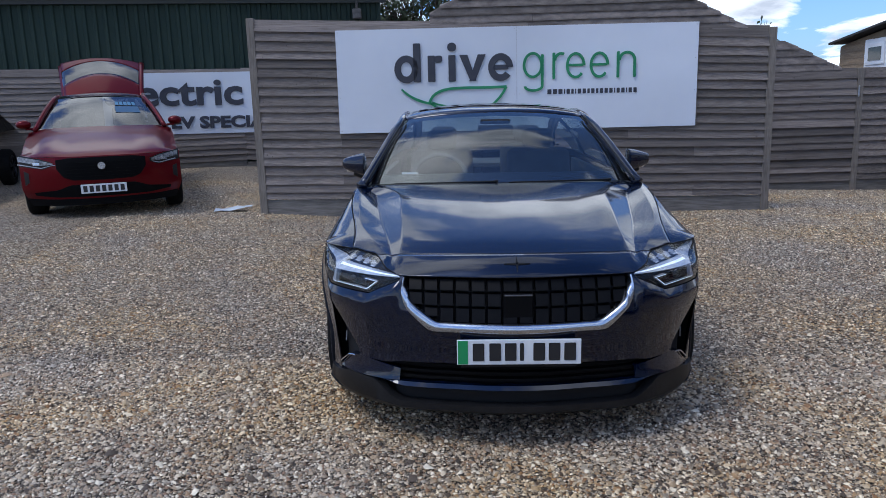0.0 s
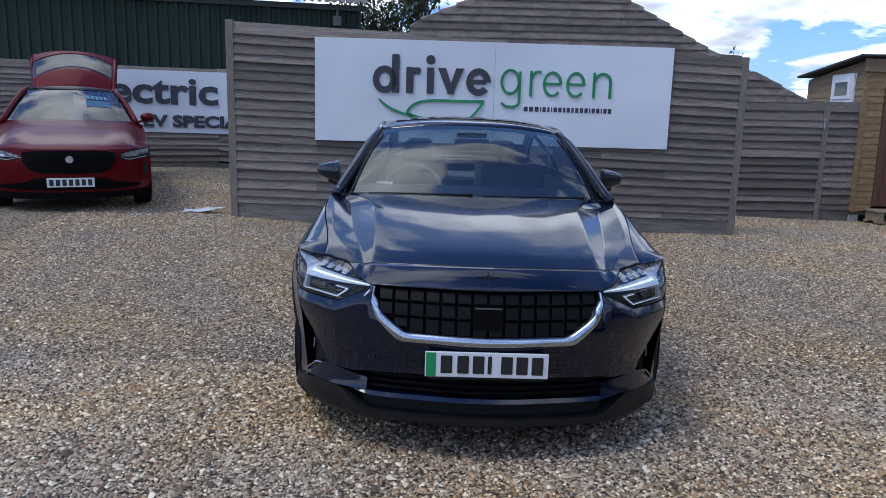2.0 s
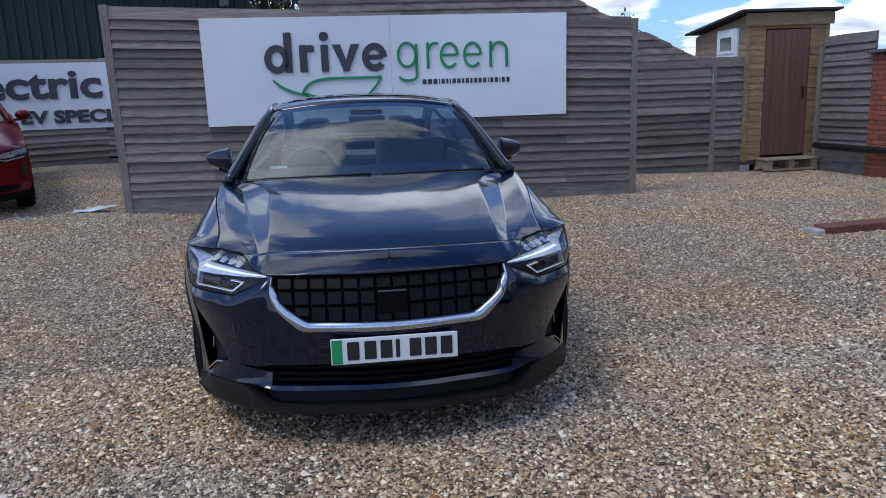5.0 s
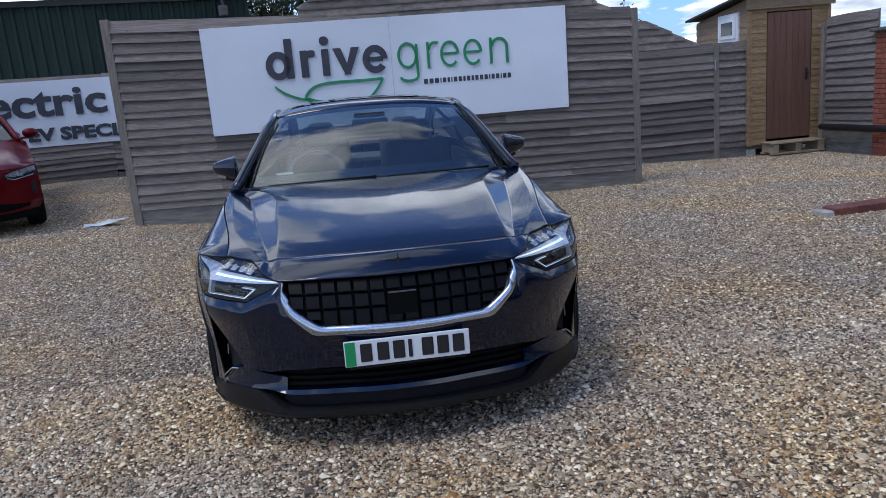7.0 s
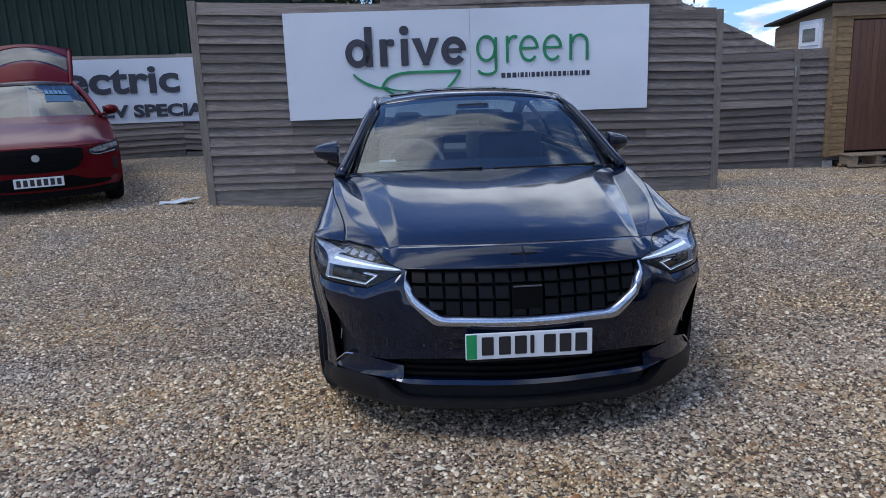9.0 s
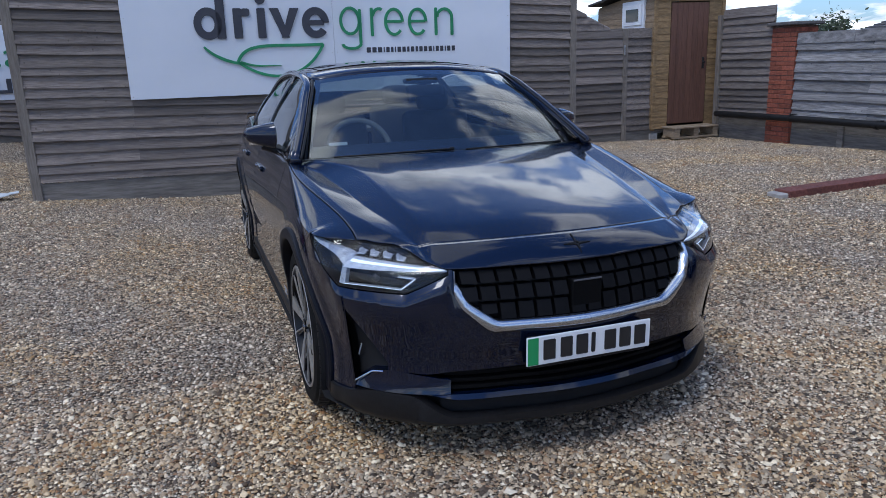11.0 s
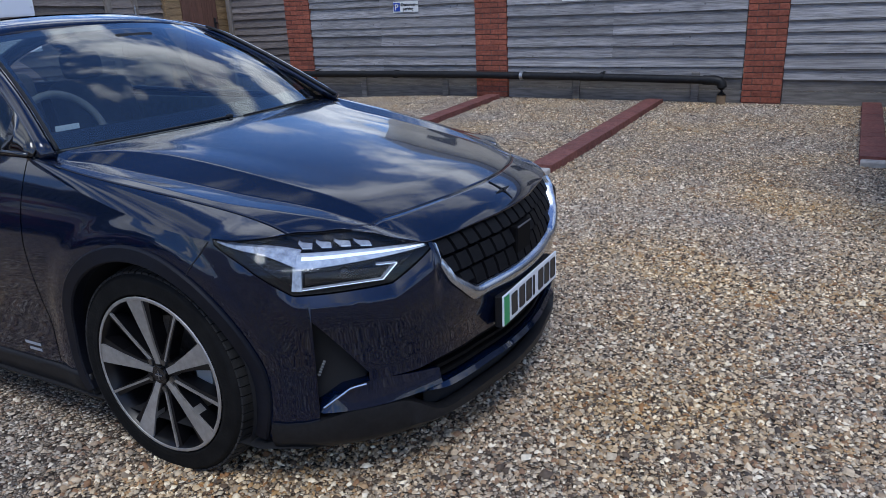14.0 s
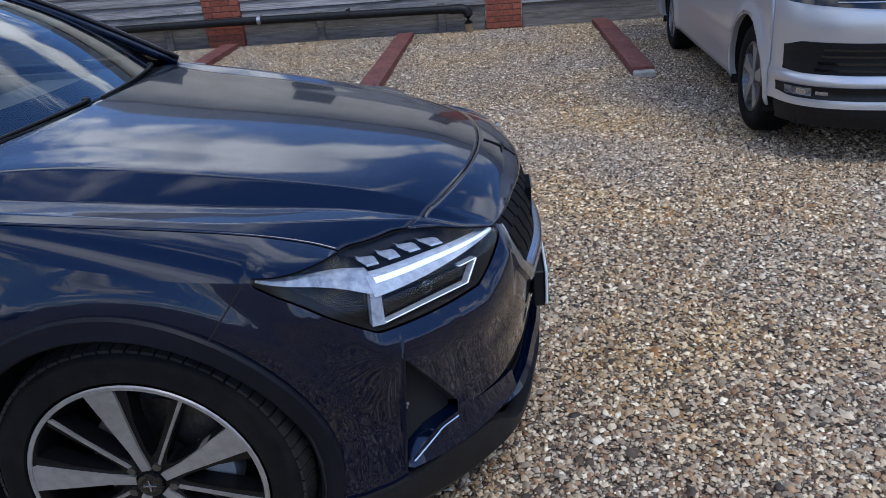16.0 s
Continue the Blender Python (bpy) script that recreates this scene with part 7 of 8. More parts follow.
def simple_wheel(parent, x, y, z, R, rim, side, silver=True, spokes=5):
    """A plain road wheel round the local x axis; side: +1 or -1, the way its face looks."""
    w = new("wheel")
    w.parent = parent
    w.matrix_basis = pose(x, y, z, 0, 0, 0 if side < 0 else 180)
    bm = bmesh.new()
    prof = [(0.015, rim), (0.0, rim + 0.03), (0.004, R - 0.03), (0.03, R - 0.004), (0.06, R), (0.17, R), (0.2, R - 0.01), (0.22, rim + 0.04), (0.2, rim)]
    rows = [[(px, r * math.cos(2 * math.pi * i / 40), r * math.sin(2 * math.pi * i / 40)) for px, r in prof] for i in range(41)]
    sheet(bm, rows)
    bmesh.ops.recalc_face_normals(bm, faces=bm.faces)
    part("tyre", bm, M_TYRE, w, smooth=50)
    bm = bmesh.new()
    prof = [(0.012, rim), (0.008, rim - 0.015), (0.06, rim - 0.03), (0.10, rim - 0.04), (0.10, 0.0)]
    rows = [[(px, r * math.cos(2 * math.pi * i / 40), r * math.sin(2 * math.pi * i / 40)) for px, r in prof] for i in range(41)]
    sheet(bm, rows)
    bmesh.ops.recalc_face_normals(bm, faces=bm.faces)
    rm = part("rim", bm, M_RIM_BLACK if not silver else M_DISC, w, smooth=40)
    for k in range(spokes):
        a = radians(20 + 360 / spokes * k)
        for da in (-0.16, 0.16):
            bm = bmesh.new()
            ca, sa = math.cos(a + da), math.sin(a + da)
            c0, s0 = math.cos(a), math.sin(a)
            v = []
            for r, hw, d, c, s_ in ((0.04, 0.016, 0.016, c0, s0), (rim - 0.012, 0.020, 0.012, ca, sa)):
                for o in (-hw, hw):
                    for dx in (0, 0.03):
                        v.append(bm.verts.new((d + dx, r * c - o * s_, r * s_ + o * c)))
            for f in ((0, 4, 6, 2), (0, 1, 5, 4), (2, 6, 7, 3)):
                bm.faces.new([v[i] for i in f])
            bmesh.ops.recalc_face_normals(bm, faces=bm.faces)
            part("spoke", bm, M_RIM_SILVER if silver else M_RIM_BLACK, w)
    bm = bmesh.new()
    cyl(bm, (0.012, 0, 0), (0.1, 0, 0), 0.05, seg=18)
    part("hub", bm, M_RIM_SILVER if silver else M_RIM_BLACK, w, smooth=40)


def red_suv(m, k):
    """A red crossover seen from the front, tailgate raised. Local: nose at y = 0, +y to the tail."""
    c = thing("red_car", "glossy red electric crossover car with its tailgate raised, on gravel", "car", m @ Matrix.Diagonal((k, k, k, 1)))
    HW, L = 0.945, 4.68
    px = curve1([0.0, 0.10, 0.30, 0.55, 0.9, 2.0, 3.4, 4.3, 4.68], [0.62, 0.84, 0.925, 0.94, 0.945, 0.945, 0.945, 0.90, 0.80])
    ztop = curve1([0.0, 0.12, 0.4, 0.9, 1.25, 2.2, 3.4, 4.68], [0.79, 0.80, 0.845, 0.955, 1.03, 1.07, 1.10, 1.12])

    def side(y, f):
        z = lerp(0.24, ztop(y) - 0.06, f)
        tuck = 0.05 * (1 - f) ** 3 + 0.03 * max(0, f - 0.72) / 0.28
        return Vector((px(y) - tuck, y, z))
    bm = bmesh.new()
    ys = [0.34, 0.38, 0.44, 0.5, 0.6, 0.7, 0.8, 0.9, 1.0, 1.1, 1.2, 1.3, 1.4, 1.6, 2.0, 2.5, 3.0, 3.2, 3.4, 3.5, 3.6, 3.7, 3.8, 3.9, 4.0, 4.2, 4.4, 4.6, 4.68]
    vs = [[bm.verts.new(side(y, j / 14)) for j in range(15)] for y in ys]
    for i in range(len(ys) - 1):
        for j in range(14):
            q = (vs[i][j], vs[i + 1][j], vs[i + 1][j + 1], vs[i][j + 1])
            if all(min(math.hypot(v.co.y - 0.88, v.co.z - 0.36), math.hypot(v.co.y - 3.87, v.co.z - 0.36)) < 0.41 for v in q):
                continue
            bm.faces.new(q)
    for v in bm.verts:
        for cy in (0.88, 3.87):
            d = math.hypot(v.co.y - cy, v.co.z - 0.36)
            if d < 0.41:
                v.co.y, v.co.z = cy + (v.co.y - cy) / d * 0.41, 0.36 + (v.co.z - 0.36) / d * 0.41
    bmesh.ops.delete(bm, geom=[v for v in bm.verts if not v.link_faces], context="VERTS")
    both("flank", bm, M_RED, c, smooth=45, solid=0.006)
    # nose skin and bonnet share their front edge
    def nose(u, z, lift=0.0):
        x = u * (0.93 - 0.45 * max(0, 0.36 - z))
        y = 0.34 * abs(u) ** 2.6 + 0.10 * max(0, 0.34 - z) + 0.55 * max(0, z - 0.70) ** 1.6 - 0.02 * math.sin(math.pi * min(1, max(0, (z - 0.3) / 0.5)))
        return Vector((x + lift * 0.6 * u**3, y - lift, z))

    def bon(u, v):
        e = nose(u, 0.765)
        y = lerp(e.y, 1.36 + 0.16 * u * u, v)
        x = lerp(e.x, u * (px(max(y, 0.35)) - 0.035), sstep(0.0, 0.2, v))
        z = lerp(0.765, 1.085 - 0.03 * u * u, (v**0.62) * 0.5 + v * 0.5)
        z += 0.022 * sstep(0.42, 0.62, abs(u)) * (1 - sstep(0.70, 1.0, abs(u))) * math.sin(math.pi * min(1, v * 0.9 + 0.05)) - 0.03 * sstep(0.75, 1, abs(u)) * sstep(0.0, 0.1, v)
        return Vector((x, y, z))
    bm = bmesh.new()
    sheet(bm, [[bon(-1 + 2 * i / 48, j / 28) for j in range(29)] for i in range(49)], flip=True)
    part("bonnet", bm, M_RED, c, smooth=180)
    bm = bmesh.new()
    sheet(bm, [[nose(-1 + 2 * i / 48, lerp(0.235, 0.765, j / 16)) for j in range(17)] for i in range(49)], flip=True)
    part("front_bumper", bm, M_RED, c, smooth=180)

    def onnose(u0, u1, lo, hi, lift, name, m_, label="", par=None, n=24, nz=4):
        bm = bmesh.new()
        rows = []
        for i in range(n + 1):
            u = lerp(u0, u1, i / n)
            a, b = (lo(u) if callable(lo) else lo), (hi(u) if callable(hi) else hi)
            rows.append([nose(u, a, -0.004)] + [nose(u, lerp(a, b, j / nz), lift) for j in range(nz + 1)] + [nose(u, b, -0.004)])
        rows = [[Vector((q.x, q.y + lift + 0.004, q.z)) for q in rows[0]]] + rows + [[Vector((q.x, q.y + lift + 0.004, q.z)) for q in rows[-1]]]
        sheet(bm, rows)
        bmesh.ops.recalc_face_normals(bm, faces=bm.faces)
        return part(name, bm, m_, par or c, label, smooth=40)

    ip = lambda xs, ys: (lambda u: float(np.interp(abs(u), xs, ys)))
    g = onnose(-0.545, 0.545, ip([0, 0.36, 0.47, 0.545], [0.470, 0.478, 0.515, 0.62]), ip([0, 0.40, 0.545], [0.752, 0.748, 0.728]), 0.006, "grille", M_SLAT, "black mesh grille", n=40, nz=6)
    for k2 in range(5):
        z = 0.515 + 0.042 * k2
        onnose(-0.44, 0.44, z, z + 0.009, 0.011, "grille_bar", M_SLAT, par=g, nz=1)
    bm = bmesh.new()
    cyl(bm, (0, nose(0, 0.64).y - 0.03, 0.645), (0, nose(0, 0.64).y - 0.004, 0.645), 0.043, seg=24)
    part("round_badge", bm, M_CHROME, g, "round silver badge", smooth=40)
    for s_ in (-1, 1):
        u0, u1 = (0.60, 0.985) if s_ > 0 else (-0.985, -0.60)
        hl = onnose(u0, u1, ip([0.60, 0.70, 0.985], [0.660, 0.622, 0.660]), ip([0.60, 0.72, 0.985], [0.702, 0.742, 0.790]), 0.006, "headlight", M_LAMP_IN, "slim clear headlight")
        onnose(u0 + 0.02 * s_, u1 - 0.02 * s_, ip([0.60, 0.72, 0.985], [0.676, 0.668, 0.715]), ip([0.60, 0.72, 0.985], [0.694, 0.730, 0.776]), 0.010, "lamp_glass", M_LAMP_GREY, par=hl)
        onnose(u0 + 0.03 * s_, u1 - 0.05 * s_, ip([0.60, 0.72, 0.985], [0.664, 0.632, 0.672]), ip([0.60, 0.72, 0.985], [0.670, 0.642, 0.684]), 0.010, "lamp_guide", M_LAMP_DIM, par=hl)
        onnose(min(s_ * 0.74, s_ * 0.82), max(s_ * 0.74, s_ * 0.82), 0.672, 0.705, 0.012, "lamp_block", M_CHROME, par=hl, n=6)
        onnose(min(s_ * 0.89, s_ * 0.95), max(s_ * 0.89, s_ * 0.95), ip([0.89, 0.95], [0.46, 0.42]), ip([0.89, 0.95], [0.575, 0.60]), 0.004, "side_vent", M_BLACK_PLASTIC, "black upright bumper vent", n=6)
    onnose(-0.86, 0.86, ip([0, 0.6, 0.86], [0.268, 0.272, 0.300]), ip([0, 0.40, 0.55, 0.86], [0.430, 0.420, 0.365, 0.335]), 0.005, "lower_intake", M_SLAT, "black lower intake", n=36)
    onnose(-1.0, 1.0, 0.165, ip([0, 0.7, 1.0], [0.246, 0.25, 0.262]), 0.003, "lower_lip", M_SLAT, "black lower bumper edge", n=36)
    yp = nose(0, 0.36).y
    pl = part("number_plate", boxed(-0.26, 0.26, yp - 0.030, yp - 0.018, 0.312, 0.423, 0.003), M_PLATE, c, "white number plate with dark bars")
    for k2 in range(7):
        u = -0.210 + 0.070 * k2
        part("bar", boxed(u - 0.023, u + 0.023, yp - 0.0315, yp - 0.0299, 0.330, 0.405), M_INK, pl)
    part("skirt", boxed(-0.78, 0.78, 0.30, 4.5, 0.17, 0.26, 0.03), M_BLACK_PLASTIC, c)
    # glasshouse
    def scr(u, v):
        return Vector((u * lerp(0.80, 0.58, v), lerp(1.36 + 0.16 * u * u, 2.08 + 0.09 * u * u, v), lerp(1.085 - 0.02 * u * u, 1.50 - 0.04 * u * u, v) + 0.03 * math.sin(math.pi * v)))
    bm = bmesh.new()
    sheet(bm, [[scr(-1 + 2 * i / 30, j / 14) for j in range(15)] for i in range(31)], flip=True)
    w = part("windscreen", bm, M_RED_SCREEN, c, "windscreen with a pale blue price sticker", smooth=180)
    w.visible_shadow = False
    # price sticker: a pale blue patch with unreadable bars
    for k2 in range(5):
        u0 = 0.30 + 0.085 * k2
        bm = bmesh.new()
        sheet(bm, [[scr(u0 + 0.065 * i, 0.60 + 0.13 * j) + Vector((0, -0.004, 0.006)) for j in (0, 1)] for i in (0, 1)])
        ob = part("price_bar", bm, M_PRICE, w)
        ob.modifiers.new("thick", "SOLIDIFY").thickness = 0.002
    bm = bmesh.new()
    sheet(bm, [[scr(0.28 + 0.45 * i, 0.36 + 0.20 * j) + Vector((0, -0.003, 0.005)) for j in (0, 1)] for i in (0, 1)])
    ob = part("sticker_band", bm, mat("blue_sticker_film", (0.012, 0.08, 0.17), 0.4), w)
    ob.modifiers.new("thick", "SOLIDIFY").thickness = 0.002
    rz = curve1([2.08, 2.6, 3.2, 3.8], [1.50, 1.56, 1.55, 1.49])
    bm = bmesh.new()
    sheet(bm, [[Vector((0.60 * u, lerp(2.06 + 0.09 * u * u, 3.75, j / 12), rz(lerp(2.08, 3.8, j / 12)) - 0.055 * u * u)) for j in range(13)] for u in [-1 + 2 * i / 20 for i in range(21)]], flip=True)
    part("roof", bm, M_BLACK_GLOSS, c, "gloss black roof", smooth=180)
    bm = bmesh.new()
    tube(bm, [(lerp(0.83, 0.60, i / 10), lerp(1.46, 2.14, i / 10), lerp(1.05, 1.475, i / 10) + 0.03 * math.sin(math.pi * i / 10)) for i in range(11)] + [(0.60, 2.8, 1.515), (0.60, 3.75, 1.45), (0.78, 4.4, 1.12)], 0.032, 8)
    both("pillar", bm, M_RED, c, smooth=180)
    bm = bmesh.new()
    sheet(bm, [[Vector((lerp(0.885, 0.615, f), y, lerp(1.05, lerp(1.06, 1.50, sstep(1.4, 2.2, y)) if y < 2.2 else lerp(1.50, 1.2, sstep(3.3, 4.3, y)), f))) for f in (0, 0.5, 1)] for y in (1.5, 1.8, 2.1, 2.6, 3.2, 3.8, 4.2)])
    for o in both("side_window", bm, M_RED_SCREEN, c, smooth=180):
        o.visible_shadow = False
    bm = bmesh.new()
    sheet(bm, [[Vector((px(y) - 0.03, y, ztop(y) - 0.06)), Vector((0.86, y, ztop(y) - 0.01))] for y in (1.3, 1.7, 2.4, 3.2, 4.0, 4.6)])
    both("shoulder", bm, M_RED, c, smooth=60)
    part("cabin", boxed(-0.76, 0.76, 1.5, 4.2, 0.5, 0.98, 0.05), M_CABIN, c)
    for x in (-0.36, 0.36):
        part("seat", boxed(x - 0.23, x + 0.23, 2.5, 2.68, 0.7, 1.35, 0.06, 2), M_SEAT, c, smooth=50)
    # mirrors
    bm = bmesh.new()
    bmesh.ops.create_uvsphere(bm, u_segments=14, v_segments=10, radius=1.0, matrix=pose(0.985, 1.70, 1.13) @ Matrix.Diagonal((0.100, 0.085, 0.066, 1)))
    box(bm, 0.86, 0.97, 1.66, 1.72, 1.055, 1.085, 0.01)
    both("wing_mirror", bm, M_RED, c, "red wing mirror", smooth=60)
    # raised tailgate, seen past the roof
    tg = new("tailgate")
    tg.parent = c
    tagged(tg, "raised red tailgate with dark glass")
    tg.matrix_basis = pose(0, 3.55, 1.50, 0, 0, 0)
    def gate(u, v, lift=0.0):
        x = u * lerp(0.61, 0.68, v)
        y = lerp(0.02, 0.92, v) + lift * 0.5
        z = lerp(0.03, 0.645, v) - 0.105 * u * u + 0.05 * math.sin(math.pi * v) - lift * 0.8
        return Vector((x, y, z))
    low = lambda u: 0.46 - 0.20 * u * u
    top = lambda u: 0.90 - 0.24 * u * u
    for nm, f0, f1, m_ in (("glass", lambda u: low(u) - 0.03, lambda u: top(u) + 0.03, M_ROOF_GLASS), ("lower_panel", lambda u: 0.0, low, M_RED), ("upper_panel", top, lambda u: 1.0, M_RED)):
        bm = bmesh.new()
        cols = [-0.93 + 1.86 * i / 24 for i in range(25)]
        sheet(bm, [[gate(u, lerp(f0(u), f1(u), j / 8), 0.004 if nm == "glass" else 0.0) for j in range(9)] for u in cols])
        ob = part(nm, bm, m_, tg, smooth=180)
        ob.modifiers.new("thick", "SOLIDIFY").thickness = 0.03
    for s_ in (-1, 1):
        bm = bmesh.new()
        sheet(bm, [[gate(s_ * lerp(0.90, 1.0, i / 2), j / 10, 0.0) for j in range(11)] for i in range(3)])
        ob = part("gate_edge", bm, M_RED, tg, smooth=180)
        ob.modifiers.new("thick", "SOLIDIFY").thickness = 0.05
    for x, s_ in ((-0.945, -1), (0.945, 1)):
        for y in (0.88, 3.87):
            simple_wheel(c, x, y, 0.36, 0.375, 0.27, s_, silver=True)
    return c


red_suv(pose(-4.80, 5.87, 0.25, 0.8, 0.0, 25.5), 1.0)


def dark_neighbour():
    """The edge of a dark car beside the red one: its wheel and corner show."""
    c = thing("dark_car", "black car parked beside the red car, its front wheel showing", "car", pose(-8.6, 6.9, 0.27, 0, 0, 20))
    bm = bmesh.new()
    prof = [(0.0, 0.30), (0.0, 0.70), (0.12, 0.86), (1.2, 1.02), (1.9, 1.42), (3.2, 1.45), (4.2, 1.1), (4.4, 0.9), (4.4, 0.3)]
    rows = []
    for i in range(13):
        u = -1 + 2 * i / 12
        w = 0.88 * u
        rows.append([(w * (1 - 0.16 * max(0, z - 0.9)), y + 0.25 * abs(u) ** 4 * (1 if y < 1 else 0), z - 0.06 * abs(u) ** 6 * (z > 0.6)) for y, z in prof])
    sheet(bm, rows, flip=True)
    for s_ in (0, -1):
        bm.verts.ensure_lookup_table()
    bmesh.ops.holes_fill(bm, edges=[e for e in bm.edges if e.is_boundary], sides=40)
    bmesh.ops.recalc_face_normals(bm, faces=bm.faces)
    part("body", bm, M_BLACK_GLOSS, c, smooth=40)
    for x, s_ in ((-0.90, -1), (0.90, 1)):
        for y in (0.85, 3.5):
            simple_wheel(c, x, y, 0.33, 0.34, 0.22, s_, silver=False)


dark_neighbour()

# ---- silver van in the parking bay ----


def silver_van():
    """Local: nose at x = 0 looking to -x, flank at y = 0 facing +y, body to -y."""
    c = thing("silver_van", "silver panel van with black lower grille parked on gravel", "van", pose(1.82, -1.40, 0.0, 0, 0, -1.9))
    W, L = 1.90, 4.9
    cy = -W / 2
    # plan outline of half the body: distance from the middle line and distance behind the nose
    dd = [0.0, 0.30, 0.55, 0.72, 0.835, 0.905, 0.94, 0.95, 0.95, 0.95]
    xx = [0.0, 0.018, 0.062, 0.13, 0.225, 0.345, 0.49, 0.66, 2.0, 4.9]
    knots = [0.0]
    for i in range(len(dd) - 1):
        knots.append(knots[-1] + math.hypot(dd[i + 1] - dd[i], xx[i + 1] - xx[i]))
    fd_, fx_ = curve1(knots, dd), curve1(knots, xx)
    total = knots[-1]

    def s_at(x=None, d=None):
        """Distance round the outline where it reaches x behind the nose, or d from the middle."""
        lo_, hi_ = 0.0, total
        for _ in range(40):
            mid_ = 0.5 * (lo_ + hi_)
            if (fx_(mid_) < x) if x is not None else (fd_(mid_) < d):
                lo_ = mid_
            else:
                hi_ = mid_
        return lo_

    hubs, R = (0.93, 3.93), 0.405
    NOSE = curve1([0.24, 0.30, 0.37, 0.415, 0.455, 0.485, 0.51, 0.59, 0.69, 0.77, 0.86, 0.95, 1.05, 1.15], [0.055, 0.022, 0.012, 0.024, 0.010, 0.0, 0.018, 0.024, 0.012, 0.002, 0.014, 0.045, 0.10, 0.17])

    def shell(s, z, lift=0.0):
        d, x = fd_(s), fx_(s)
        d2, x2 = fd_(min(total, s + 0.01)) - fd_(max(0, s - 0.01)), fx_(min(total, s + 0.01)) - fx_(max(0, s - 0.01))
        l = math.hypot(d2, x2) or 1.0
        nd, nx = x2 / l, -d2 / l                 # outwards
        w = sstep(0.16, 0.62, x)
        flank = 0.030 * max(0, 0.5 - z) / 0.3 + 0.10 * max(0, z - 1.05) ** 1.3 + 0.006 * sstep(0.60, 0.56, z)
        for h in hubs:                           # soft flare round the arch
            r = math.hypot(x - h, z - 0.36)
            flank -= 0.026 * math.exp(-((r - R) / 0.045) ** 2) * sstep(0.20, 0.36, z)
        out = lift - (NOSE(z) * (1 - w) + flank * w)
        lean = 0.30 * max(0, z - 0.80) ** 1.2 * w * (1 - sstep(0.6, 1.6, x))
        return Vector((x + nx * out + lean, cy + d + nd * out, z))

    def other(me):
        m2 = me.copy()
        for v in m2.vertices:
            v.co.y = 2 * cy - v.co.y
        m2.flip_normals()
        return m2

    def pair(name, bm, m_, par=None, label="", smooth=40, solid=0.0):
        me = mesh_from(bm, name, m_, smooth)
        made = []
        for k, q in enumerate((me, other(me))):
            ob = part(name, q, m_, par[k] if isinstance(par, list) else (par or c), label)
            if solid:
                ob.modifiers.new("thick", "SOLIDIFY").thickness = solid
            made.append(ob)
        return made

    def band(name, d0, d1, z0, z1, m_, lift, par=None, label="", nu=30, nz=5, push=0.03, smooth=40):
        """A raised panel on the nose between two distances from the middle line, its rim turned in."""
        bm = bmesh.new()
        rows = []
        sa, sb = s_at(d=d0), s_at(d=d1)
        for i in range(nu + 1):
            s = lerp(sa, sb, i / nu)
            f = i / nu
            a, b = (z0(f) if callable(z0) else z0), (z1(f) if callable(z1) else z1)
            rows.append([shell(s, a, lift - push)] + [shell(s, lerp(a, b, j / nz), lift) for j in range(nz + 1)] + [shell(s, b, lift - push)])
        rows.append([shell(sb, q.z, lift - push) for q in rows[-1]])
        sheet(bm, rows)
        bmesh.ops.recalc_face_normals(bm, faces=bm.faces)
        return pair(name, bm, m_, par, label, smooth)

    S0 = s_at(x=0.50)
    bm = bmesh.new()
    sheet(bm, [[shell(S0 * i / 44, lerp(0.340, 1.13, j / 44)) for j in range(45)] for i in range(45)])
    pair("front_shell", bm, M_SILVER, label="silver bumper and nose skin", smooth=180)
    bm = bmesh.new()
    xs = [0.50 + 0.03 * i for i in range(31)] + [1.5, 1.75, 2.0, 2.5, 3.0, 3.3] + [3.4 + 0.04 * i for i in range(30)] + [4.7, 4.9]
    zs = [0.285 + 0.038 * j for j in range(24)] + [1.3, 1.5, 1.7, 1.9, 1.95]
    vs = [[bm.verts.new(shell(s_at(x=x), z)) for z in zs] for x in xs]
    for i in range(len(xs) - 1):
        for j in range(len(zs) - 1):
            q = (vs[i][j], vs[i + 1][j], vs[i + 1][j + 1], vs[i][j + 1])
            if all(min(math.hypot(v.co.x - h, v.co.z - 0.36) for h in hubs) < R for v in q):
                continue
            bm.faces.new(q)
    for v in bm.verts:
        for h in hubs:
            d = math.hypot(v.co.x - h, v.co.z - 0.36)
            if d < R:
                v.co.x, v.co.z = h + (v.co.x - h) / d * R, 0.36 + (v.co.z - 0.36) / d * R
    bmesh.ops.delete(bm, geom=[v for v in bm.verts if not v.link_faces], context="VERTS")
    pair("flank", bm, M_SILVER, smooth=50, solid=0.012)
    for h in hubs:
        bm = bmesh.new()
        sheet(bm, [[(h - (R + 0.004) * math.cos(radians(-18 + 216 * i / 20)), d, max(0.2, 0.36 + (R + 0.004) * math.sin(radians(-18 + 216 * i / 20)))) for d in (-0.008, -0.3)] for i in range(21)])
        pair("arch_liner", bm, M_GAP, smooth=60)
        bm = bmesh.new()
        rows = []
        for i in range(33):
            a = radians(-9 + 198 * i / 32)
            row = []
            for r, lf in ((R - 0.012, -0.03), (R - 0.012, 0.004), (R + 0.012, 0.006), (R + 0.030, 0.001)):
                x, z = h - r * math.cos(a), max(0.285, 0.36 + r * math.sin(a))
                q = shell(s_at(x=max(x, 0.5)), z, lf)
                row.append(Vector((x, q.y, z)))
            rows.append(row)
        sheet(bm, rows)
        bmesh.ops.recalc_face_normals(bm, faces=bm.faces)
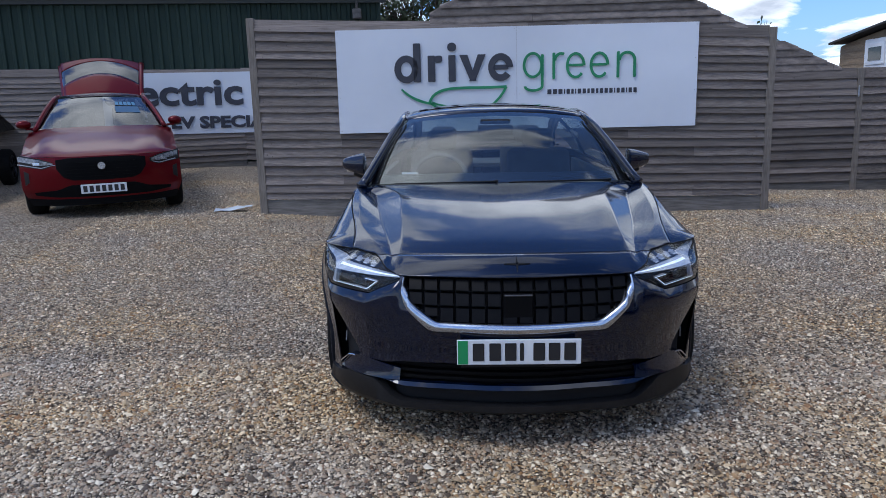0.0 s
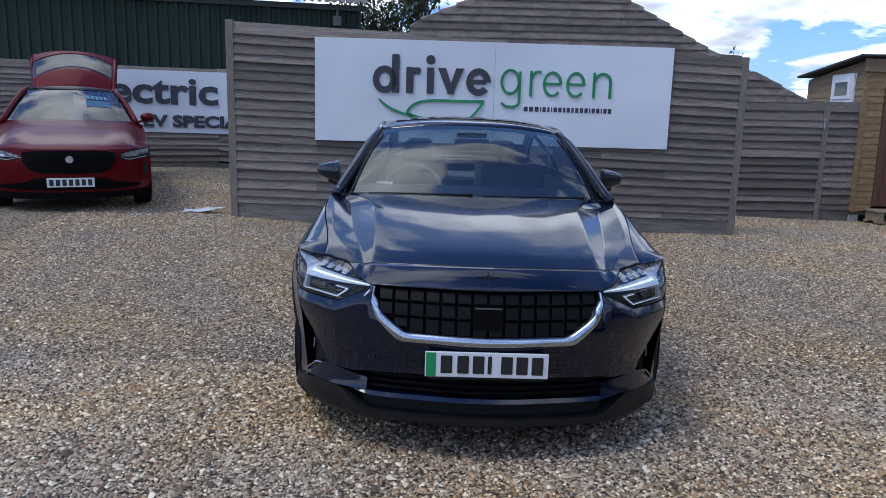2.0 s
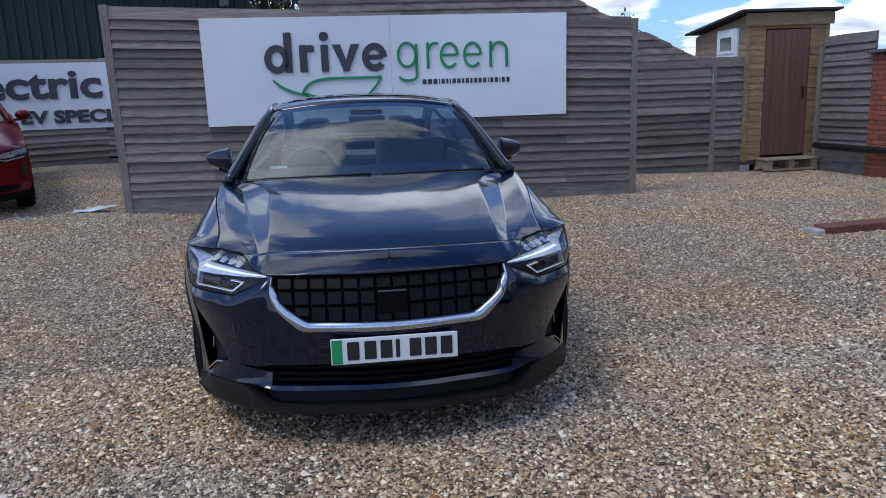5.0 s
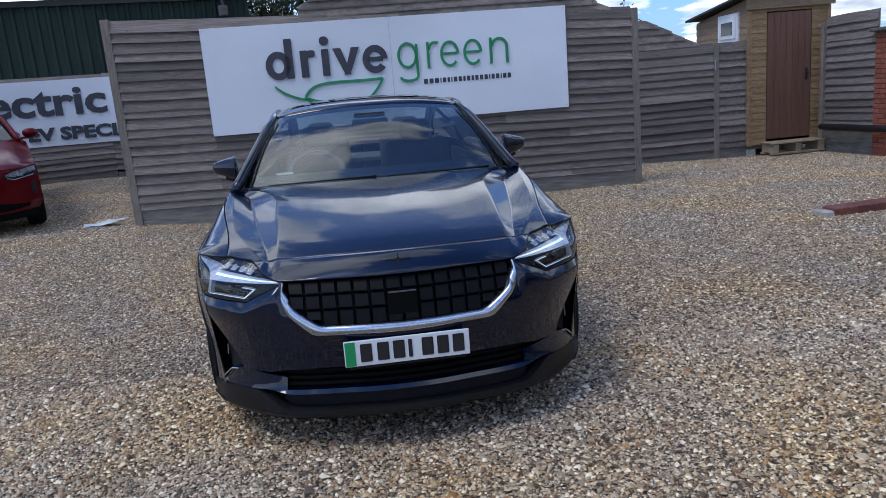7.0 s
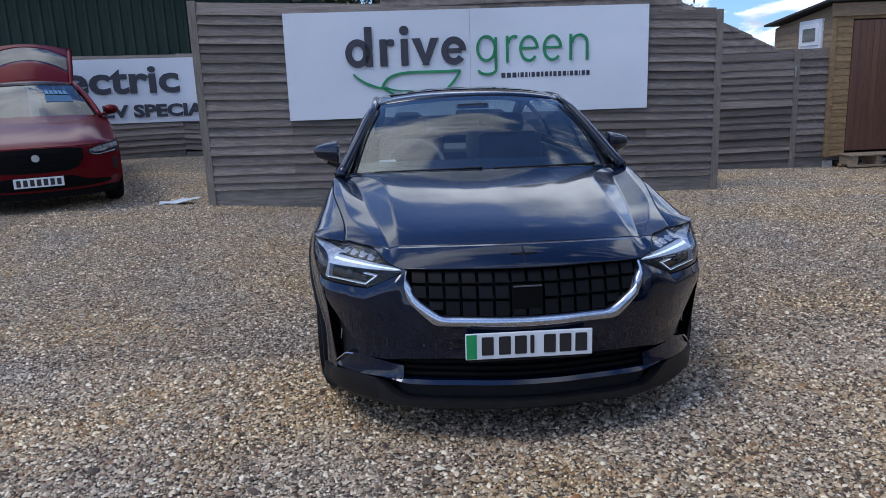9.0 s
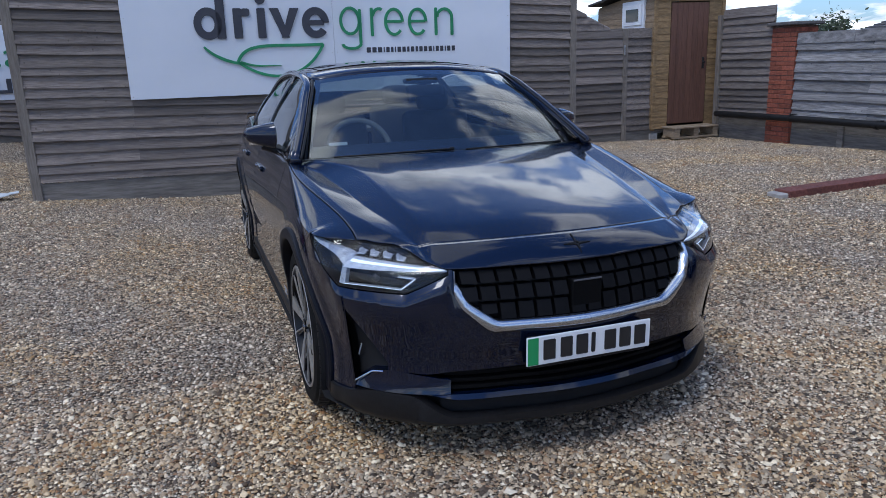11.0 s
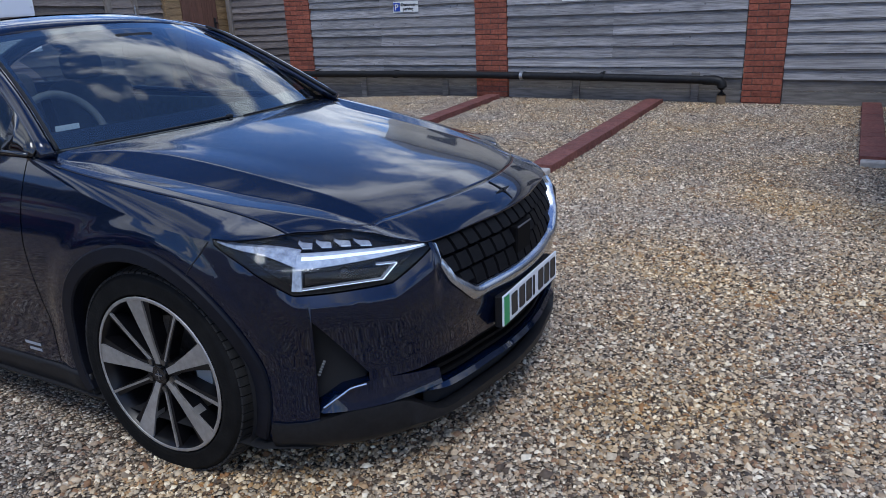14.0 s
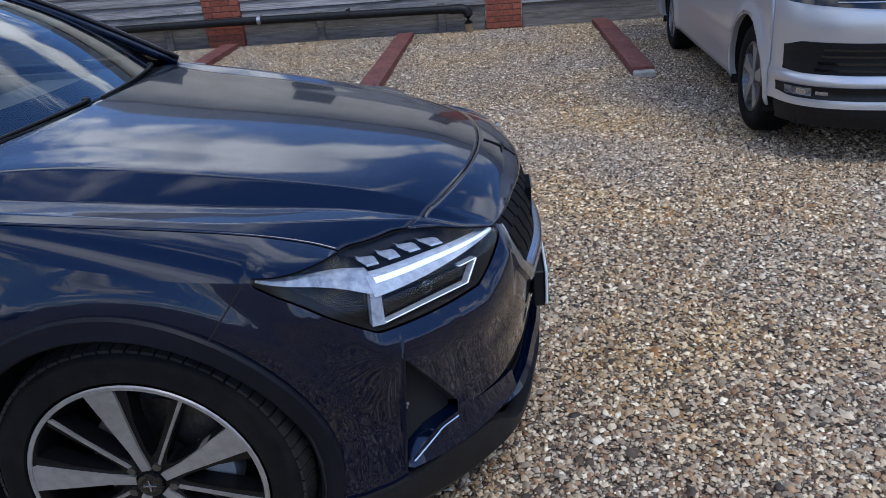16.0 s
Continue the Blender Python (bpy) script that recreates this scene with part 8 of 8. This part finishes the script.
        pair("arch_lip", bm, M_SILVER, smooth=50)
    # black openings of the nose
    end = lambda a, b: (lambda f: lerp(a, b, sstep(0.86, 1.0, f)))
    gr = band("lower_grille", 0.0, 0.915, end(0.520, 0.528), end(0.690, 0.662), M_BLACK_PLASTIC, 0.004, label="black slatted lower grille", nu=36)
    for k in range(4):
        band("grille_slat", 0.0, 0.80 - 0.01 * k, 0.538 + 0.036 * k, 0.552 + 0.036 * k, M_BLACK_GLOSS, 0.012, gr, nz=1, push=0.012)
    # added black strip that stands for the shadow below the bumper
    band("valance", 0.0, 0.935, 0.225, 0.338, M_BLACK_PLASTIC, -0.006, label="black strip for the shade under the bumper", nu=30, push=0.05)
    fog = band("fog_panel", 0.0, 0.928, end(0.385, 0.398), end(0.455, 0.450), M_BLACK_PLASTIC, 0.006, label="black fog lamp panel", nu=36)
    band("fog_lamp", 0.80, 0.900, 0.400, 0.444, M_LAMP_GREY, 0.012, fog, "clear fog lamp", nu=8)
    band("fog_reflector", 0.82, 0.86, 0.406, 0.438, M_CHROME, 0.015, fog, nu=4, nz=2)
    band("fog_insert", 0.73, 0.785, 0.406, 0.428, M_CHROME, 0.010, fog, nu=4, nz=2)
    hl = band("headlight", 0.46, 0.944, lambda f: lerp(0.855, 0.90, f), lambda f: lerp(1.02, 1.12, f), M_BLACK_GLOSS, 0.008, label="large clear headlight in a black surround", nu=20)
    ln = band("lamp_glass", 0.50, 0.930, lambda f: lerp(0.900, 0.935, f), lambda f: lerp(1.01, 1.10, f), M_LAMP_GREY, 0.014, hl, nu=20)
    for d0, z0, rad in ((0.595, 0.962, 0.052), (0.79, 0.995, 0.066)):
        # round reflector bowl with a bulb cap in its middle
        so = s_at(d=d0)
        ctr = shell(so, z0, 0.030)
        out = (shell(so, z0, 0.05) - ctr).normalized()
        side = out.cross(Vector((0, 0, 1))).normalized()
        up = side.cross(out)
        for nm, prof, m_ in (("reflector", ((1.0, 0.004), (0.92, 0.006), (0.6, -0.004), (0.3, -0.010), (0.0, -0.012)), M_CHROME), ("bulb_shade", ((0.30, -0.012), (0.28, -0.002), (0.0, 0.0)), M_STEEL)):
            bm = bmesh.new()
            sheet(bm, [[ctr + out * h + rad * r * (math.cos(2 * math.pi * i / 24) * side + math.sin(2 * math.pi * i / 24) * up) for r, h in prof] for i in range(25)])
            bmesh.ops.remove_doubles(bm, verts=bm.verts, dist=1e-5)
            bmesh.ops.recalc_face_normals(bm, faces=bm.faces)
            pair(nm, bm, m_, hl, smooth=50)
    band("lamp_strip", 0.50, 0.74, 0.893, 0.898, M_LAMP_CLEAR, 0.015, hl, nu=10, nz=1)
    ug = band("upper_grille", 0.0, 0.45, 0.87, 1.02, M_BLACK_GLOSS, 0.008, label="gloss black upper grille")
    for z in (0.885, 0.985):
        band("grille_strip", 0.0, 0.45, z, z + 0.012, M_CHROME, 0.014, ug, nz=1)
    # bonnet, screen, roof
    def top(u, f):
        pts = ((0.10, 1.10), (0.55, 1.25), (0.85, 1.33), (1.55, 1.90), (2.0, 1.97), (4.9, 1.97))
        k = f * (len(pts) - 1)
        i = min(int(k), len(pts) - 2)
        x, z = lerp(pts[i][0], pts[i + 1][0], k - i), lerp(pts[i][1], pts[i + 1][1], k - i)
        hw = W / 2 - 0.02 - 0.10 * max(0, z - 1.05) ** 1.3
        return Vector((x + 0.25 * abs(u) ** 3 * (1 - sstep(0, 0.4, f)), cy + u * hw, z - 0.04 * u * u))
    for nm, f0, f1, m_ in (("bonnet", 0.0, 0.40, M_SILVER), ("windscreen", 0.40, 0.60, M_PANE), ("roof", 0.60, 1.0, M_SILVER)):
        bm = bmesh.new()
        sheet(bm, [[top(-1 + 2 * i / 20, lerp(f0, f1, j / 12)) for j in range(13)] for i in range(21)])
        part(nm, bm, m_, c, smooth=50).modifiers.new("thick", "SOLIDIFY").thickness = 0.01
    part("rear", boxed(4.86, 4.9, -W + 0.05, -0.05, 0.3, 1.95, 0.01), M_SILVER, c)
    part("underbody", boxed(0.3, 4.8, -W + 0.12, -0.12, 0.22, 0.36), M_GAP, c)
    part("side_lamp", boxed(1.32, 1.40, -0.005, 0.012, 0.82, 0.85, 0.004), M_LAMP_GREY, c, "small side repeater lamp")
    # door seam
    for x in (1.43, 2.45):
        bm = bmesh.new()
        sheet(bm, [[shell(s_at(x=x + d), lerp(0.36, 1.1, j / 12), 0.0012) for j in range(13)] for d in (0.0, 0.006)])
        pair("door_seam", bm, M_GAP, smooth=60)
    pl = part("number_plate", boxed(-0.035, -0.005, cy - 0.26, cy + 0.26, 0.53, 0.64, 0.003), M_PLATE, c, "white number plate with dark bars")
    for k in range(7):
        part("bar", boxed(-0.037, -0.034, cy - 0.235 + 0.07 * k, cy - 0.19 + 0.07 * k, 0.548, 0.622), M_INK, pl)
    for h in hubs:
        for y, s_ in ((0.0, 1), (-W, -1)):
            wheel_ob = new("wheel_carrier")
            wheel_ob.parent = c
            wheel_ob.matrix_basis = pose(h, y - s_ * 0.025, 0.36, 0, 0, 90)
            wheel_ob.name = "wheel"
            simple_wheel_at(wheel_ob, s_)
    return c


def simple_wheel_at(w, s_):
    """Tyre, rim and spokes under an existing wheel empty turned to the van's flank."""
    R, rim = 0.345, 0.22
    sg = 1 if s_ > 0 else -1
    def rev(prof, name, m_, label=""):
        bm = bmesh.new()
        rows = [[(sg * px, r * math.cos(2 * math.pi * i / 40), r * math.sin(2 * math.pi * i / 40)) for px, r in prof] for i in range(41)]
        sheet(bm, rows)
        bmesh.ops.recalc_face_normals(bm, faces=bm.faces)
        return part(name, bm, m_, w, label, smooth=50)
    rev([(-0.015, rim), (0.0, rim + 0.03), (-0.004, R - 0.03), (-0.03, R - 0.004), (-0.06, R), (-0.17, R), (-0.2, R - 0.01), (-0.22, rim + 0.04), (-0.2, rim)], "tyre", M_TYRE)
    rm = rev([(-0.012, rim), (-0.008, rim - 0.015), (-0.06, rim - 0.03), (-0.10, rim - 0.04), (-0.10, 0.0)], "rim", M_DISC)
    for k in range(5):
        for da in (-0.14, 0.14):
            a = radians(15 + 72 * k)
            bm = bmesh.new()
            v = []
            for r, hw, d, aa in ((0.04, 0.02, -0.018, a), (rim - 0.012, 0.022, -0.012, a + da)):
                c, s2 = math.cos(aa), math.sin(aa)
                for o in (-hw, hw):
                    for dx in (0, -0.03):
                        v.append(bm.verts.new((sg * (d + dx), r * c - o * s2, r * s2 + o * c)))
            for f in ((0, 4, 6, 2), (0, 1, 5, 4), (2, 6, 7, 3)):
                bm.faces.new([v[i] for i in f])
            bmesh.ops.recalc_face_normals(bm, faces=bm.faces)
            part("spoke", bm, M_RIM_SILVER, w)
    bm = bmesh.new()
    cyl(bm, (sg * -0.012, 0, 0), (sg * -0.1, 0, 0), 0.05, seg=18)
    part("hub", bm, M_RIM_SILVER, w, smooth=40)


silver_van()

# ---- loose pebbles over the gravel sheet, nearest the walk ----


def pebbles():
    rng = np.random.default_rng(4)
    # a few low-poly stone shapes
    ico = np.array([(1, 0, 0), (-1, 0, 0), (0, 1, 0), (0, -1, 0), (0.25, 0.2, 1), (-0.2, -0.25, -1), (-0.45, 0.35, 0.8)])
    tri = np.array([(0, 2, 4), (2, 6, 4), (2, 1, 6), (1, 3, 6), (3, 4, 6), (3, 0, 4)])
    zones = ((-3.4, 3.6, -2.3, 1.2, 7200), (-4.6, -0.9, 1.2, 4.6, 2300), (0.9, 6.5, 1.2, 4.6, 2500), (-4.8, 6.5, 4.6, 6.7, 2100), (-5.8, -3.2, 6.7, 9.5, 1500), (2.2, 6.5, 6.7, 9.4, 1800), (3.6, 7.75, -2.6, 1.2, 2500), (6.5, 7.75, 1.2, 9.3, 2000), (-4.6, -3.4, -1.5, 1.2, 1200))
    px, py = [], []
    for x0, x1, y0, y1, dens in zones:
        n = int((x1 - x0) * (y1 - y0) * dens)
        px.append(rng.uniform(x0, x1, n)); py.append(rng.uniform(y0, y1, n))
    px, py = np.concatenate(px), np.concatenate(py)
    n = len(px)
    pz = np.array([ground_z(a, b) for a, b in zip(px, py)])
    size = 0.0070 * np.exp(rng.normal(0, 0.30, n))
    shape = 1 + rng.normal(0, 0.2, (n, 7, 1))
    v = ico[None] * shape
    v = v * (size[:, None, None] * np.stack([rng.uniform(0.95, 1.5, n), rng.uniform(0.75, 1.1, n), rng.uniform(0.62, 1.0, n)], 1)[:, None, :])
    a, b = rng.uniform(0, 2 * np.pi, n), rng.normal(0, 0.28, n)
    ca, sa, cb, sb = np.cos(a), np.sin(a), np.cos(b), np.sin(b)
    y1, z1 = v[..., 1] * cb[:, None] - v[..., 2] * sb[:, None], v[..., 1] * sb[:, None] + v[..., 2] * cb[:, None]
    x2, y2 = v[..., 0] * ca[:, None] - y1 * sa[:, None], v[..., 0] * sa[:, None] + y1 * ca[:, None]
    lift = size * rng.uniform(-0.15, 0.7, n)
    co = np.stack([x2 + px[:, None], y2 + py[:, None], z1 + (pz + lift)[:, None]], 2).reshape(-1, 3)
    faces = (tri[None] + 7 * np.arange(n)[:, None, None]).reshape(-1)
    me = bpy.data.meshes.new("loose_pebbles")
    me.vertices.add(len(co)); me.vertices.foreach_set("co", co.astype(np.float32).ravel())
    me.loops.add(len(faces)); me.loops.foreach_set("vertex_index", faces.astype(np.int32))
    m = len(faces) // 3
    me.polygons.add(m); me.polygons.foreach_set("loop_start", np.arange(0, 3 * m, 3, dtype=np.int32))
    me.polygons.foreach_set("use_smooth", np.ones(m, dtype=bool))
    me.update(calc_edges=True)
    me.materials.append(M_PEBBLE)
    ob = new("loose_pebbles", me)
    tagged(ob, "loose mixed pebbles of buff, grey and white stone", "gravel", kind="stuff")


pebbles()
